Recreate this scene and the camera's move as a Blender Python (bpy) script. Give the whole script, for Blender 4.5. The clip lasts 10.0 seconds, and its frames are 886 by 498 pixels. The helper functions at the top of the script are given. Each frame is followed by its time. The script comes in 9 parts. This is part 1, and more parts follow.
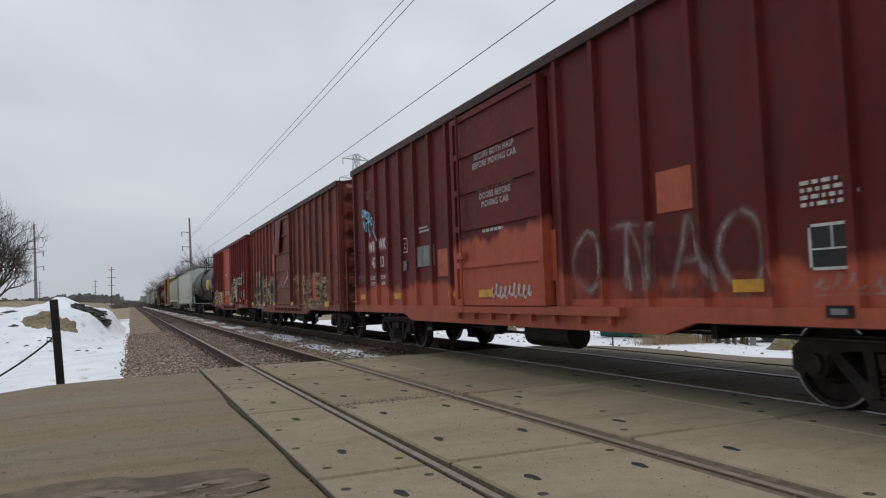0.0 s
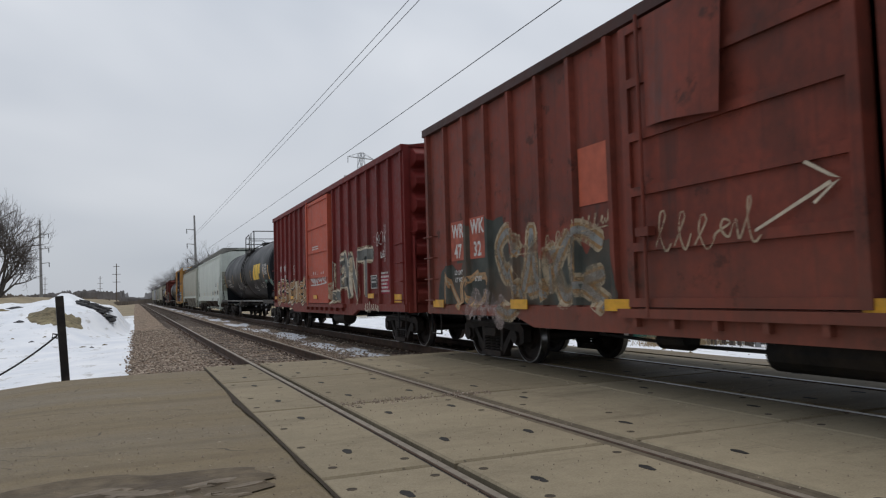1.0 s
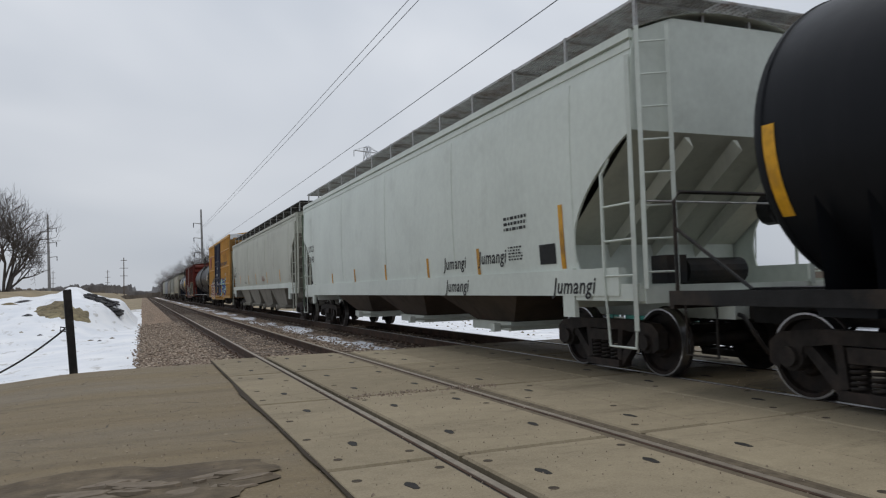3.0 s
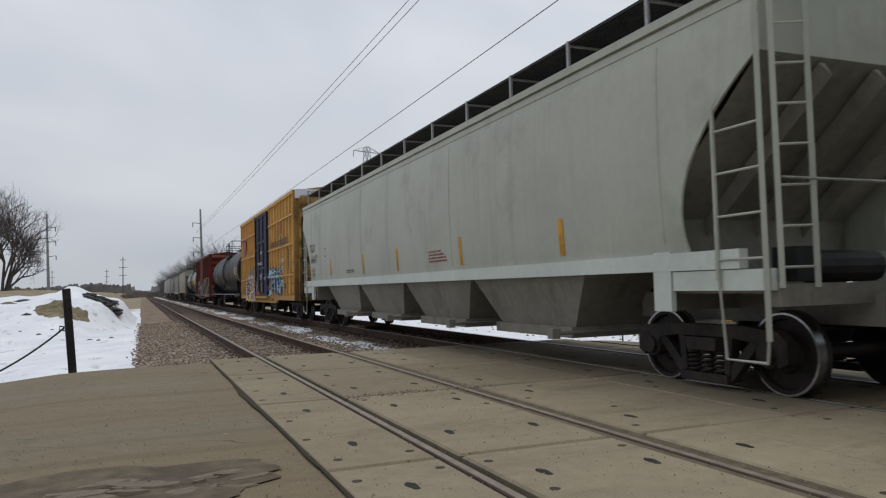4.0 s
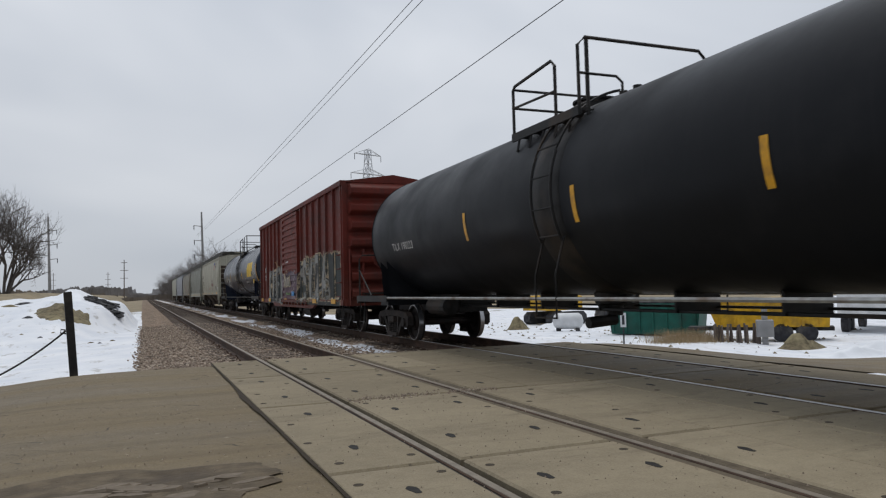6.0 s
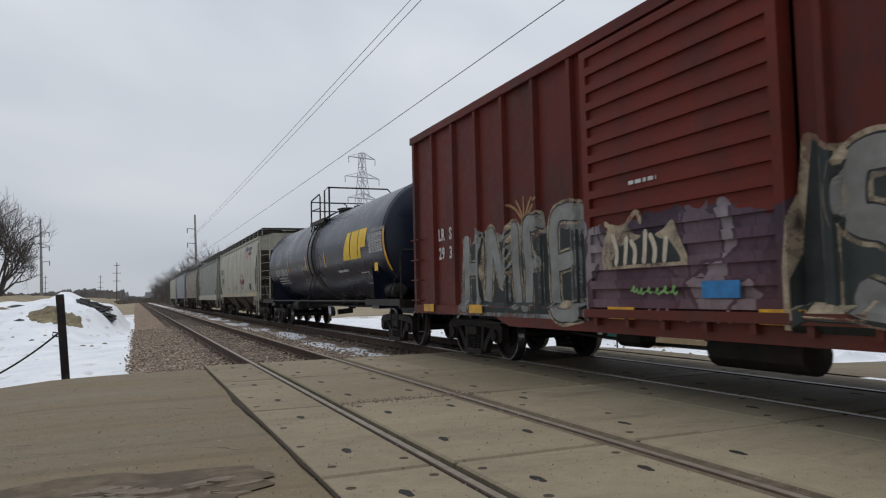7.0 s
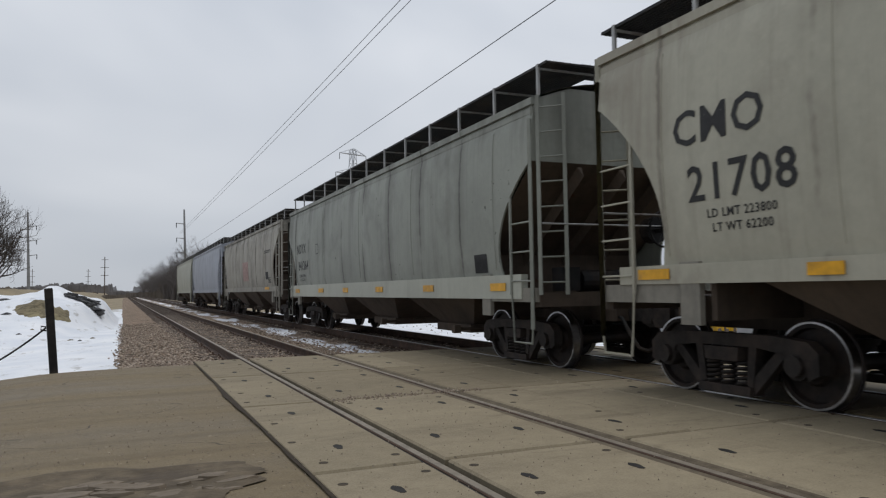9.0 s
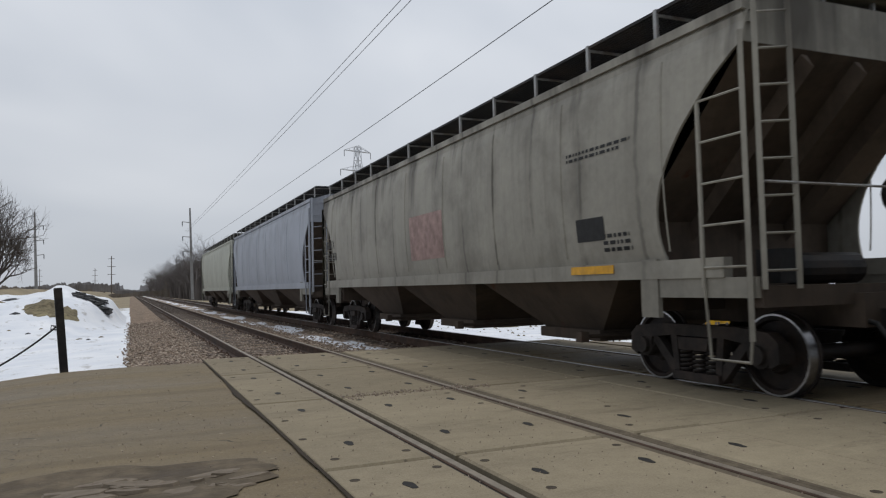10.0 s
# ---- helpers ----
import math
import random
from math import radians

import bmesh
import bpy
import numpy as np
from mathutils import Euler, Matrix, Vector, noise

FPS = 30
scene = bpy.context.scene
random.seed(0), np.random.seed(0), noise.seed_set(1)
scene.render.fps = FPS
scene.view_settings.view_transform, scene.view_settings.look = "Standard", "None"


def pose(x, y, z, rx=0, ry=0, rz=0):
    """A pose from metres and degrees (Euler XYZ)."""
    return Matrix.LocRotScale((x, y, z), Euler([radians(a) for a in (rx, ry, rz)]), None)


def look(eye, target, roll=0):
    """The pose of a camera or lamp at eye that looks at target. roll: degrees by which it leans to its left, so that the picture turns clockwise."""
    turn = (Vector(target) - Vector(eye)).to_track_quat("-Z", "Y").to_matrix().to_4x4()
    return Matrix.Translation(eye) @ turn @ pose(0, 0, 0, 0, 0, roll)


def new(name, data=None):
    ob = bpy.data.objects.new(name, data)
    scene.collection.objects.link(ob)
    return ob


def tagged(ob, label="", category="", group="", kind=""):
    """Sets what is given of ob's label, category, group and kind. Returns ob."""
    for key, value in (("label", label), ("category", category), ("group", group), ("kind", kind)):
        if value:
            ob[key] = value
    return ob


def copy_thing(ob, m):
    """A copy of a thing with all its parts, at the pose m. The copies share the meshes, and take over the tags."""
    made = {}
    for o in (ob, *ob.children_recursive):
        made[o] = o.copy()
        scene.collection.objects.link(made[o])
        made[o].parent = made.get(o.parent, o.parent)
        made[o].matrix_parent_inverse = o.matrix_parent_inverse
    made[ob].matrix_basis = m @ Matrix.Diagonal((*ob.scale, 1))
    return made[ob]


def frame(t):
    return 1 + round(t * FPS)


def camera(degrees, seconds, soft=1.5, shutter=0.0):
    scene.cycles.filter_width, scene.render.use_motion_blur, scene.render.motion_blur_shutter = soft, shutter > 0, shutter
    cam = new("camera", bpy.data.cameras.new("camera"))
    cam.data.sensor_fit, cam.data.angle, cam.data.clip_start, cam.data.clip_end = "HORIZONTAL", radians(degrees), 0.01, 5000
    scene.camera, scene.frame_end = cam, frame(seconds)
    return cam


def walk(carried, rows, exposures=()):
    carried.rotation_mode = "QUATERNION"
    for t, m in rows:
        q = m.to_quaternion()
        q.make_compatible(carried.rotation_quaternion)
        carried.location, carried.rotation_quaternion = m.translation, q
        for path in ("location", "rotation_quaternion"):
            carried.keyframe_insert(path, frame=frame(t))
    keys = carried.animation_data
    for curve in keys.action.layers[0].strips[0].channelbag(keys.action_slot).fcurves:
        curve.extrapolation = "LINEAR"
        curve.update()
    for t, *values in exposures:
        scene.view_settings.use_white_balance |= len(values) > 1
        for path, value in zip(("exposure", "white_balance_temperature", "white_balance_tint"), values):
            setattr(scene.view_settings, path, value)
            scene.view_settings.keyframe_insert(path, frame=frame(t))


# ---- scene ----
cam = camera(62.3, 10.0, soft=1.2, shutter=0.04)
PATH = [
    (0.0, pose(0.012, -0.038, 1.196, 93.409, 2.045, -23.046)),
    (0.5, pose(0.002, -0.014, 1.201, 93.414, 1.531, -22.974)),
    (1.0, pose(0.001, -0.005, 1.202, 93.352, 1.614, -22.742)),
    (1.5, pose(-0.000, 0.004, 1.199, 93.308, 1.584, -22.744)),
    (2.0, pose(-0.001, 0.003, 1.198, 93.301, 1.682, -22.614)),
    (2.5, pose(-0.004, -0.012, 1.200, 93.056, 1.453, -22.476)),
    (3.0, pose(0.006, -0.023, 1.198, 92.881, 1.619, -22.263)),
    (4.5, pose(-0.001, 0.004, 1.193, 92.921, 1.400, -22.334)),
    (5.0, pose(-0.002, -0.012, 1.199, 92.944, 1.510, -22.190)),
    (5.5, pose(0.000, -0.000, 1.200, 92.980, 1.550, -22.150)),
    (7.0, pose(-0.001, -0.016, 1.199, 93.378, 1.362, -22.725)),
    (7.5, pose(-0.001, -0.012, 1.195, 93.349, 1.411, -22.904)),
    (8.0, pose(-0.003, -0.015, 1.194, 93.126, 1.221, -22.979)),
    (8.5, pose(-0.021, -0.021, 1.200, 93.022, 1.002, -23.464)),
    (9.0, pose(-0.026, -0.012, 1.197, 93.160, 0.856, -23.529)),
    (9.5, pose(-0.022, -0.010, 1.196, 93.336, 1.160, -22.954)),
    (10.0, pose(-0.057, -0.020, 1.200, 92.881, 1.315, -23.087)),
]
walk(cam, PATH)

# ---------------------------------------------------------------- world, sun
world = bpy.data.worlds.new("overcast")
scene.world = world
world.use_nodes = True
wn, wl = world.node_tree.nodes, world.node_tree.links
wn.clear()
w_out = wn.new("ShaderNodeOutputWorld")
w_bg = wn.new("ShaderNodeBackground")
w_sky = wn.new("ShaderNodeTexSky")
w_sky.sky_type, w_sky.sun_disc = "NISHITA", False
w_sky.sun_elevation, w_sky.sun_rotation = radians(77), radians(40)
w_co = wn.new("ShaderNodeTexCoord")
w_map = wn.new("ShaderNodeMapping")
w_map.inputs["Scale"].default_value = (1.0, 1.0, 2.6)
w_noise = wn.new("ShaderNodeTexNoise")
w_noise.inputs["Scale"].default_value = 1.5
w_noise.inputs["Detail"].default_value = 3.5
w_noise.inputs["Distortion"].default_value = 0.5
w_ramp = wn.new("ShaderNodeValToRGB")
w_ramp.color_ramp.elements[0].position, w_ramp.color_ramp.elements[0].color = 0.30, (0.428, 0.473, 0.545, 1)
w_ramp.color_ramp.elements[1].position, w_ramp.color_ramp.elements[1].color = 0.72, (0.675, 0.705, 0.755, 1)
w_dim = wn.new("ShaderNodeMix")
w_dim.data_type, w_dim.blend_type = "RGBA", "MULTIPLY"
w_dim.inputs[0].default_value = 1.0
w_dim.inputs[7].default_value = (0.08, 0.08, 0.08, 1)
# the cloud is brighter towards the hidden sun
w_dot = wn.new("ShaderNodeVectorMath")
w_dot.operation = "DOT_PRODUCT"
w_dot.inputs[1].default_value = (0.137, 0.168, 0.976)
w_glow = wn.new("ShaderNodeMapRange")
w_glow.inputs["From Min"].default_value, w_glow.inputs["From Max"].default_value = 0.1, 1.0
w_glow.inputs["To Min"].default_value, w_glow.inputs["To Max"].default_value = 0.84, 1.38
w_lit = wn.new("ShaderNodeVectorMath")
w_lit.operation = "SCALE"
wl.new(w_co.outputs["Generated"], w_dot.inputs[0])
wl.new(w_dot.outputs["Value"], w_glow.inputs["Value"])
wl.new(w_ramp.outputs["Color"], w_lit.inputs[0])
wl.new(w_glow.outputs[0], w_lit.inputs["Scale"])
w_mix = wn.new("ShaderNodeMix")
w_mix.data_type = "RGBA"
w_mix.inputs[0].default_value = 0.95
w_bg.inputs["Strength"].default_value = 1.0
wl.new(w_co.outputs["Generated"], w_map.inputs["Vector"])
wl.new(w_map.outputs["Vector"], w_noise.inputs["Vector"])
wl.new(w_noise.outputs["Fac"], w_ramp.inputs["Fac"])
wl.new(w_sky.outputs["Color"], w_dim.inputs[6])
wl.new(w_dim.outputs[2], w_mix.inputs[6])
wl.new(w_lit.outputs[0], w_mix.inputs[7])
wl.new(w_mix.outputs[2], w_bg.inputs["Color"])
wl.new(w_bg.outputs["Background"], w_out.inputs["Surface"])

sun_data = bpy.data.lights.new("sun", "SUN")
sun_data.energy, sun_data.angle, sun_data.color = 1.02, radians(30), (1.0, 0.97, 0.93)
sun = new("sun", sun_data)
sun.matrix_basis = look((9, 11, 64), (0, 0, 0))


# ---------------------------------------------------------------- geometry helpers
class Geo:
    """Collects vertices and faces of one mesh."""

    def __init__(self):
        self.v, self.f = [], []

    def add(self, verts, faces):
        n = len(self.v)
        self.v += [tuple(p) for p in verts]
        self.f += [tuple(i + n for i in q) for q in faces]
        return self

    def box(self, x0, x1, y0, y1, z0, z1):
        return self.add([(x, y, z) for z in (z0, z1) for y in (y0, y1) for x in (x0, x1)],
                        [(0, 2, 3, 1), (4, 5, 7, 6), (0, 1, 5, 4), (2, 6, 7, 3), (0, 4, 6, 2), (1, 3, 7, 5)])

    def slab(self, x0, x1, y0, y1, z0, z1, b=0.012):
        """A box with its upper edges chamfered."""
        p = [(x0, y0, z0), (x1, y0, z0), (x1, y1, z0), (x0, y1, z0),
             (x0, y0, z1 - b), (x1, y0, z1 - b), (x1, y1, z1 - b), (x0, y1, z1 - b),
             (x0 + b, y0 + b, z1), (x1 - b, y0 + b, z1), (x1 - b, y1 - b, z1), (x0 + b, y1 - b, z1)]
        q = [(3, 2, 1, 0), (8, 9, 10, 11)]
        for i in range(4):
            j = (i + 1) % 4
            q += [(i, j, j + 4, i + 4), (i + 4, j + 4, j + 8, i + 8)]
        return self.add(p, q)

    def tube(self, pts, r, n=6, close=False, r1=None):
        """A round bar along a row of points; r1: the radius at its end."""
        pts = [Vector(p) for p in pts]
        m, rings = len(pts), []
        for i, p in enumerate(pts):
            a = pts[(i - 1) % m] if (close or i) else p
            b = pts[(i + 1) % m] if (close or i < m - 1) else p
            d = (b - a).normalized()
            u = d.cross(Vector((0, 0, 1)) if abs(d.z) < 0.9 else Vector((1, 0, 0))).normalized()
            w = d.cross(u)
            rr = r if r1 is None else r + (r1 - r) * i / (m - 1)
            rings.append([p + u * (math.cos(6.2832 * k / n) * rr) + w * (math.sin(6.2832 * k / n) * rr) for k in range(n)])
        faces = []
        for i in range(m if close else m - 1):
            for k in range(n):
                j, l = (i + 1) % m, (k + 1) % n
                faces.append((i * n + k, i * n + l, j * n + l, j * n + k))
        if not close:
            faces += [tuple(range(n)), tuple(range((m - 1) * n, m * n))[::-1]]
        return self.add([p for ring in rings for p in ring], faces)

    def lathe(self, axis_from, axis_to, profile, n=24, caps=True):
        """Turned about a line: profile of (share along the line, radius)."""
        a, b = Vector(axis_from), Vector(axis_to)
        d = (b - a).normalized()
        u = d.cross(Vector((0, 0, 1)) if abs(d.z) < 0.9 else Vector((1, 0, 0))).normalized()
        w = d.cross(u)
        v, f = [], []
        for s, r in profile:
            c = a + (b - a) * s
            v += [c + u * (math.cos(6.2832 * k / n) * r) + w * (math.sin(6.2832 * k / n) * r) for k in range(n)]
        for i in range(len(profile) - 1):
            for k in range(n):
                l = (k + 1) % n
                f.append((i * n + k, i * n + l, (i + 1) * n + l, (i + 1) * n + k))
        if caps:
            f += [tuple(range(n)), tuple(range((len(profile) - 1) * n, len(profile) * n))[::-1]]
        return self.add(v, f)

    def grid(self, rows, wrap=False):
        """A sheet from rows of points."""
        m = len(rows[0])
        f = []
        for i in range(len(rows) - 1):
            for k in range(m if wrap else m - 1):
                l = (k + 1) % m
                f.append((i * m + k, i * m + l, (i + 1) * m + l, (i + 1) * m + k))
        return self.add([p for row in rows for p in row], f)

    def prism(self, outline, x0, x1):
        """An outline of (y, z) drawn out from x0 to x1."""
        n = len(outline)
        v = [(x0, y, z) for y, z in outline] + [(x1, y, z) for y, z in outline]
        f = [tuple(range(n))[::-1], tuple(range(n, 2 * n))]
        f += [(i, (i + 1) % n, (i + 1) % n + n, i + n) for i in range(n)]
        return self.add(v, f)

    def extrude_y(self, outline, y0, y1):
        """An outline of (x, z) drawn out from y0 to y1."""
        n = len(outline)
        v = [(x, y0, z) for x, z in outline] + [(x, y1, z) for x, z in outline]
        f = [tuple(range(n)), tuple(range(n, 2 * n))[::-1]]
        f += [(i, i + n, (i + 1) % n + n, (i + 1) % n) for i in range(n)]
        return self.add(v, f)

    def mesh(self, name, mat, smooth=False):
        me = bpy.data.meshes.new(name)
        me.from_pydata(self.v, [], self.f)
        bm = bmesh.new()
        bm.from_mesh(me)
        bmesh.ops.recalc_face_normals(bm, faces=bm.faces)
        bm.to_mesh(me)
        bm.free()
        if smooth:
            me.polygons.foreach_set("use_smooth", [True] * len(me.polygons))
            me.set_sharp_from_angle(angle=radians(40))
        me.materials.append(mat)
        return me


def part(name, geo, mat, parent, label="", smooth=False):
    """One mesh under a thing or under a part. geo: a Geo or a mesh that is shared."""
    me = geo.mesh(name, mat, smooth) if isinstance(geo, Geo) else geo
    ob = new(name, me)
    ob.parent = parent
    return tagged(ob, label) if label else ob


def thing(name, geo, mat, label, category, group="", kind="", smooth=False):
    ob = new(name, geo.mesh(name, mat, smooth) if geo else None)
    return tagged(ob, label, category, group, kind)


# ---------------------------------------------------------------- materials
def nodes_of(name):
    m = bpy.data.materials.new(name)
    m.use_nodes = True
    t = m.node_tree
    return m, t.nodes, t.links, t.nodes["Principled BSDF"]


def tex_noise(n, l, vec, scale, detail=4.0, rough=0.55, stretch=None):
    if stretch:
        mp = n.new("ShaderNodeMapping")
        mp.inputs["Scale"].default_value = stretch
        l.new(vec, mp.inputs["Vector"])
        vec = mp.outputs["Vector"]
    t = n.new("ShaderNodeTexNoise")
    t.inputs["Scale"].default_value, t.inputs["Detail"].default_value, t.inputs["Roughness"].default_value = scale, detail, rough
    l.new(vec, t.inputs["Vector"])
    return t.outputs["Fac"]


def ramp(n, l, fac, stops, constant=False):
    r = n.new("ShaderNodeValToRGB")
    cr = r.color_ramp
    if constant:
        cr.interpolation = "CONSTANT"
    while len(cr.elements) < len(stops):
        cr.elements.new(0.5)
    for e, (p, c) in zip(cr.elements, stops):
        e.position = p
        e.color = (*c, 1) if len(c) == 3 else (c[0], c[0], c[0], 1)
    l.new(fac, r.inputs["Fac"])
    return r.outputs["Color"]


def mix(n, l, fac, a, b, mode="MIX"):
    m = n.new("ShaderNodeMix")
    m.data_type, m.blend_type = "RGBA", mode
    for sock, val in ((m.inputs[0], fac), (m.inputs[6], a), (m.inputs[7], b)):
        if isinstance(val, (int, float)):
            sock.default_value = val
        elif isinstance(val, tuple):
            sock.default_value = (*val, 1)
        else:
            l.new(val, sock)
    return m.outputs[2]


def mth(n, l, op, a, b=0.0, c=0.0):
    m = n.new("ShaderNodeMath")
    m.operation = op
    for sock, val in zip(m.inputs, (a, b, c)):
        if isinstance(val, (int, float)):
            sock.default_value = val
        else:
            l.new(val, sock)
    return m.outputs[0]


def bump(n, l, bsdf, height, strength, dist):
    b = n.new("ShaderNodeBump")
    b.inputs["Strength"].default_value, b.inputs["Distance"].default_value = strength, dist
    l.new(height, b.inputs["Height"])
    l.new(b.outputs["Normal"], bsdf.inputs["Normal"])


def simple(name, col, rough=0.6, metal=0.0, vary=0.35, scale=6.0, dirt=None, bumpy=0.0, bscale=40.0):
    """A plain surface with blotches at two scales and dirt."""
    m, n, l, b = nodes_of(name)
    co = n.new("ShaderNodeTexCoord").outputs["Object"]
    dark = tuple(c * (1 - vary) for c in col)
    lite = tuple(min(1, c * (1 + vary * 0.5)) for c in col)
    c = ramp(n, l, tex_noise(n, l, co, scale, 6), [(0.3, dark), (0.7, lite)])
    if dirt:
        c = mix(n, l, ramp(n, l, tex_noise(n, l, co, scale * 0.3, 6, 0.65), [(0.48, (0,)), (0.68, (0.8,))]), c, dirt)
    l.new(c, b.inputs["Base Color"])
    b.inputs["Specular IOR Level"].default_value = 0.3
    b.inputs["Roughness"].default_value, b.inputs["Metallic"].default_value = rough, metal
    if bumpy:
        bump(n, l, b, tex_noise(n, l, co, bscale, 5), bumpy, 0.01)
    return m


def car_paint(name, col, rust=(0.10, 0.035, 0.02), grime=(0.035, 0.028, 0.024), rust_at=0.6, grime_at=0.62, rough=0.55,
              streak=0.5, foot=1.0, tags=(), spec=0.18, mottle=0.35, seam=None, drip=None, pock=0.0, dust=None, low=None, relief=0.3):
    """Weathered paint of a freight car: blotches, rust spots, streaks that run down, splashes along the foot, and sprayed fields.
    tags: (y0, y1, z0, z1, colours, size of the shapes). seam: (pitch, start, strength) of dark cracked weld lines.
    drip: (height of the eave, length, strength) of stains that run down from the hatches. pock: dark chips."""
    m, n, l, b = nodes_of(name)
    co = n.new("ShaderNodeTexCoord").outputs["Object"]
    sep = n.new("ShaderNodeSeparateXYZ")
    l.new(co, sep.inputs[0])
    X, Y, Z = sep.outputs
    big = tex_noise(n, l, co, 0.55, 5, 0.6)
    fine = tex_noise(n, l, co, 9.0, 6, 0.6)
    c = ramp(n, l, big, [(0.3, tuple(v * (1 - 0.8 * mottle) for v in col)), (0.5, col), (0.75, tuple(min(1, v * (1 + 0.7 * mottle)) for v in col))])
    c = mix(n, l, mottle, c, ramp(n, l, fine, [(0.3, tuple(v * 0.6 for v in col)), (0.7, tuple(min(1, v * 1.3) for v in col))]))
    if low:  # the foot of the side repainted in another colour, with an uneven upper edge
        lift = mth(n, l, "MULTIPLY_ADD", tex_noise(n, l, co, 1.0, 5, 0.6, (1.0, 1.0, 0.4)), -0.9, Z)
        part_lo = ramp(n, l, mth(n, l, "SUBTRACT", mth(n, l, "ADD", lift, 0.95), low[1]), [(0.44, (0.95,)), (0.56, (0,))])
        c = mix(n, l, part_lo, c, mix(n, l, 0.5, low[0], ramp(n, l, fine, [(0.3, tuple(v * 0.6 for v in low[0])), (0.7, tuple(min(1, v * 1.25) for v in low[0]))])))
    for y0, y1, z0, z1, cols, size in tags:
        wob = tex_noise(n, l, co, 1.7, 3)
        edge = mth(n, l, "MULTIPLY_ADD", wob, 0.9, -0.45)
        inz = mth(n, l, "MULTIPLY", mth(n, l, "GREATER_THAN", Z, z0), mth(n, l, "LESS_THAN", mth(n, l, "ADD", Z, edge), z1))
        yy = mth(n, l, "ADD", Y, edge)
        iny = mth(n, l, "MULTIPLY", mth(n, l, "GREATER_THAN", yy, y0), mth(n, l, "LESS_THAN", yy, y1))
        near = mth(n, l, "MULTIPLY", mth(n, l, "MULTIPLY", inz, iny), mth(n, l, "LESS_THAN", X, -1.0))
        warp = n.new("ShaderNodeVectorMath")
        warp.operation = "MULTIPLY_ADD"
        nt = n.new("ShaderNodeTexNoise")
        nt.inputs["Scale"].default_value, nt.inputs["Detail"].default_value = 1.6 / size, 2
        l.new(co, nt.inputs["Vector"])
        l.new(nt.outputs["Color"], warp.inputs[0])
        warp.inputs[1].default_value = (0.0, 0.9 * size, 1.4 * size)
        l.new(co, warp.inputs[2])
        flat = n.new("ShaderNodeMapping")
        flat.inputs["Scale"].default_value = (0.0, 1.0, 0.55)
        l.new(warp.outputs[0], flat.inputs["Vector"])
        vo = n.new("ShaderNodeTexVoronoi")
        vo.inputs["Scale"].default_value = 1.0 / size
        l.new(flat.outputs[0], vo.inputs["Vector"])
        cell = n.new("ShaderNodeSeparateColor")
        l.new(vo.outputs["Color"], cell.inputs[0])
        field = ramp(n, l, cell.outputs[0], [(i / len(cols), k) for i, k in enumerate(cols)], True)
        ed = n.new("ShaderNodeTexVoronoi")
        ed.feature = "DISTANCE_TO_EDGE"
        ed.inputs["Scale"].default_value = 1.0 / size
        l.new(flat.outputs[0], ed.inputs["Vector"])
        line = mth(n, l, "LESS_THAN", ed.outputs["Distance"], 0.035)
        field = mix(n, l, line, field, cols[-1])
        field = mix(n, l, 0.6, field, ramp(n, l, tex_noise(n, l, co, 3.5, 7, 0.7), [(0.3, (0.3,)), (0.7, (1.25,))]), "MULTIPLY")
        c = mix(n, l, mth(n, l, "MULTIPLY", near, 0.93), c, field)
    if streak:
        run = tex_noise(n, l, co, 1.0, 6, 0.65, (2.0, 1.7, 0.14))
        c = mix(n, l, ramp(n, l, run, [(0.54, (0,)), (0.72, (streak,))]), c, grime)
        hair = tex_noise(n, l, co, 1.0, 4, 0.6, (6.0, 11.0, 0.3))
        c = mix(n, l, ramp(n, l, hair, [(0.55, (0,)), (0.75, (streak * 0.5,))]), c, grime)
    spots = tex_noise(n, l, co, 2.2, 8, 0.7)
    c = mix(n, l, ramp(n, l, spots, [(rust_at, (0,)), (rust_at + 0.08, (0.75,))]), c, rust)
    haze = tex_noise(n, l, co, 0.9, 6, 0.65)
    c = mix(n, l, ramp(n, l, haze, [(grime_at - 0.1, (0,)), (grime_at + 0.15, (0.6,))]), c, grime)
    if seam:
        pitch, start, power = seam
        wav = mth(n, l, "MULTIPLY_ADD", tex_noise(n, l, co, 0.9, 5, 0.6), 0.30, -0.15 - start)
        cell = mth(n, l, "FRACT", mth(n, l, "DIVIDE", mth(n, l, "ADD", Y, wav), pitch))
        off = mth(n, l, "MULTIPLY", mth(n, l, "ABSOLUTE", mth(n, l, "SUBTRACT", cell, 0.5)), pitch)
        off = mth(n, l, "ADD", off, mth(n, l, "MULTIPLY", tex_noise(n, l, co, 14.0, 4, 0.6), -0.03))
        some = ramp(n, l, tex_noise(n, l, co, 0.75, 4, 0.6), [(0.42, (0,)), (0.56, (1,))])
        c = mix(n, l, mth(n, l, "MULTIPLY", some, ramp(n, l, off, [(0.0, (power,)), (0.03, (0,))])), c, tuple(v * 0.35 for v in grime))
        c = mix(n, l, mth(n, l, "MULTIPLY", some, ramp(n, l, off, [(0.0, (power * 0.55,)), (0.28, (0,))])), c, grime)
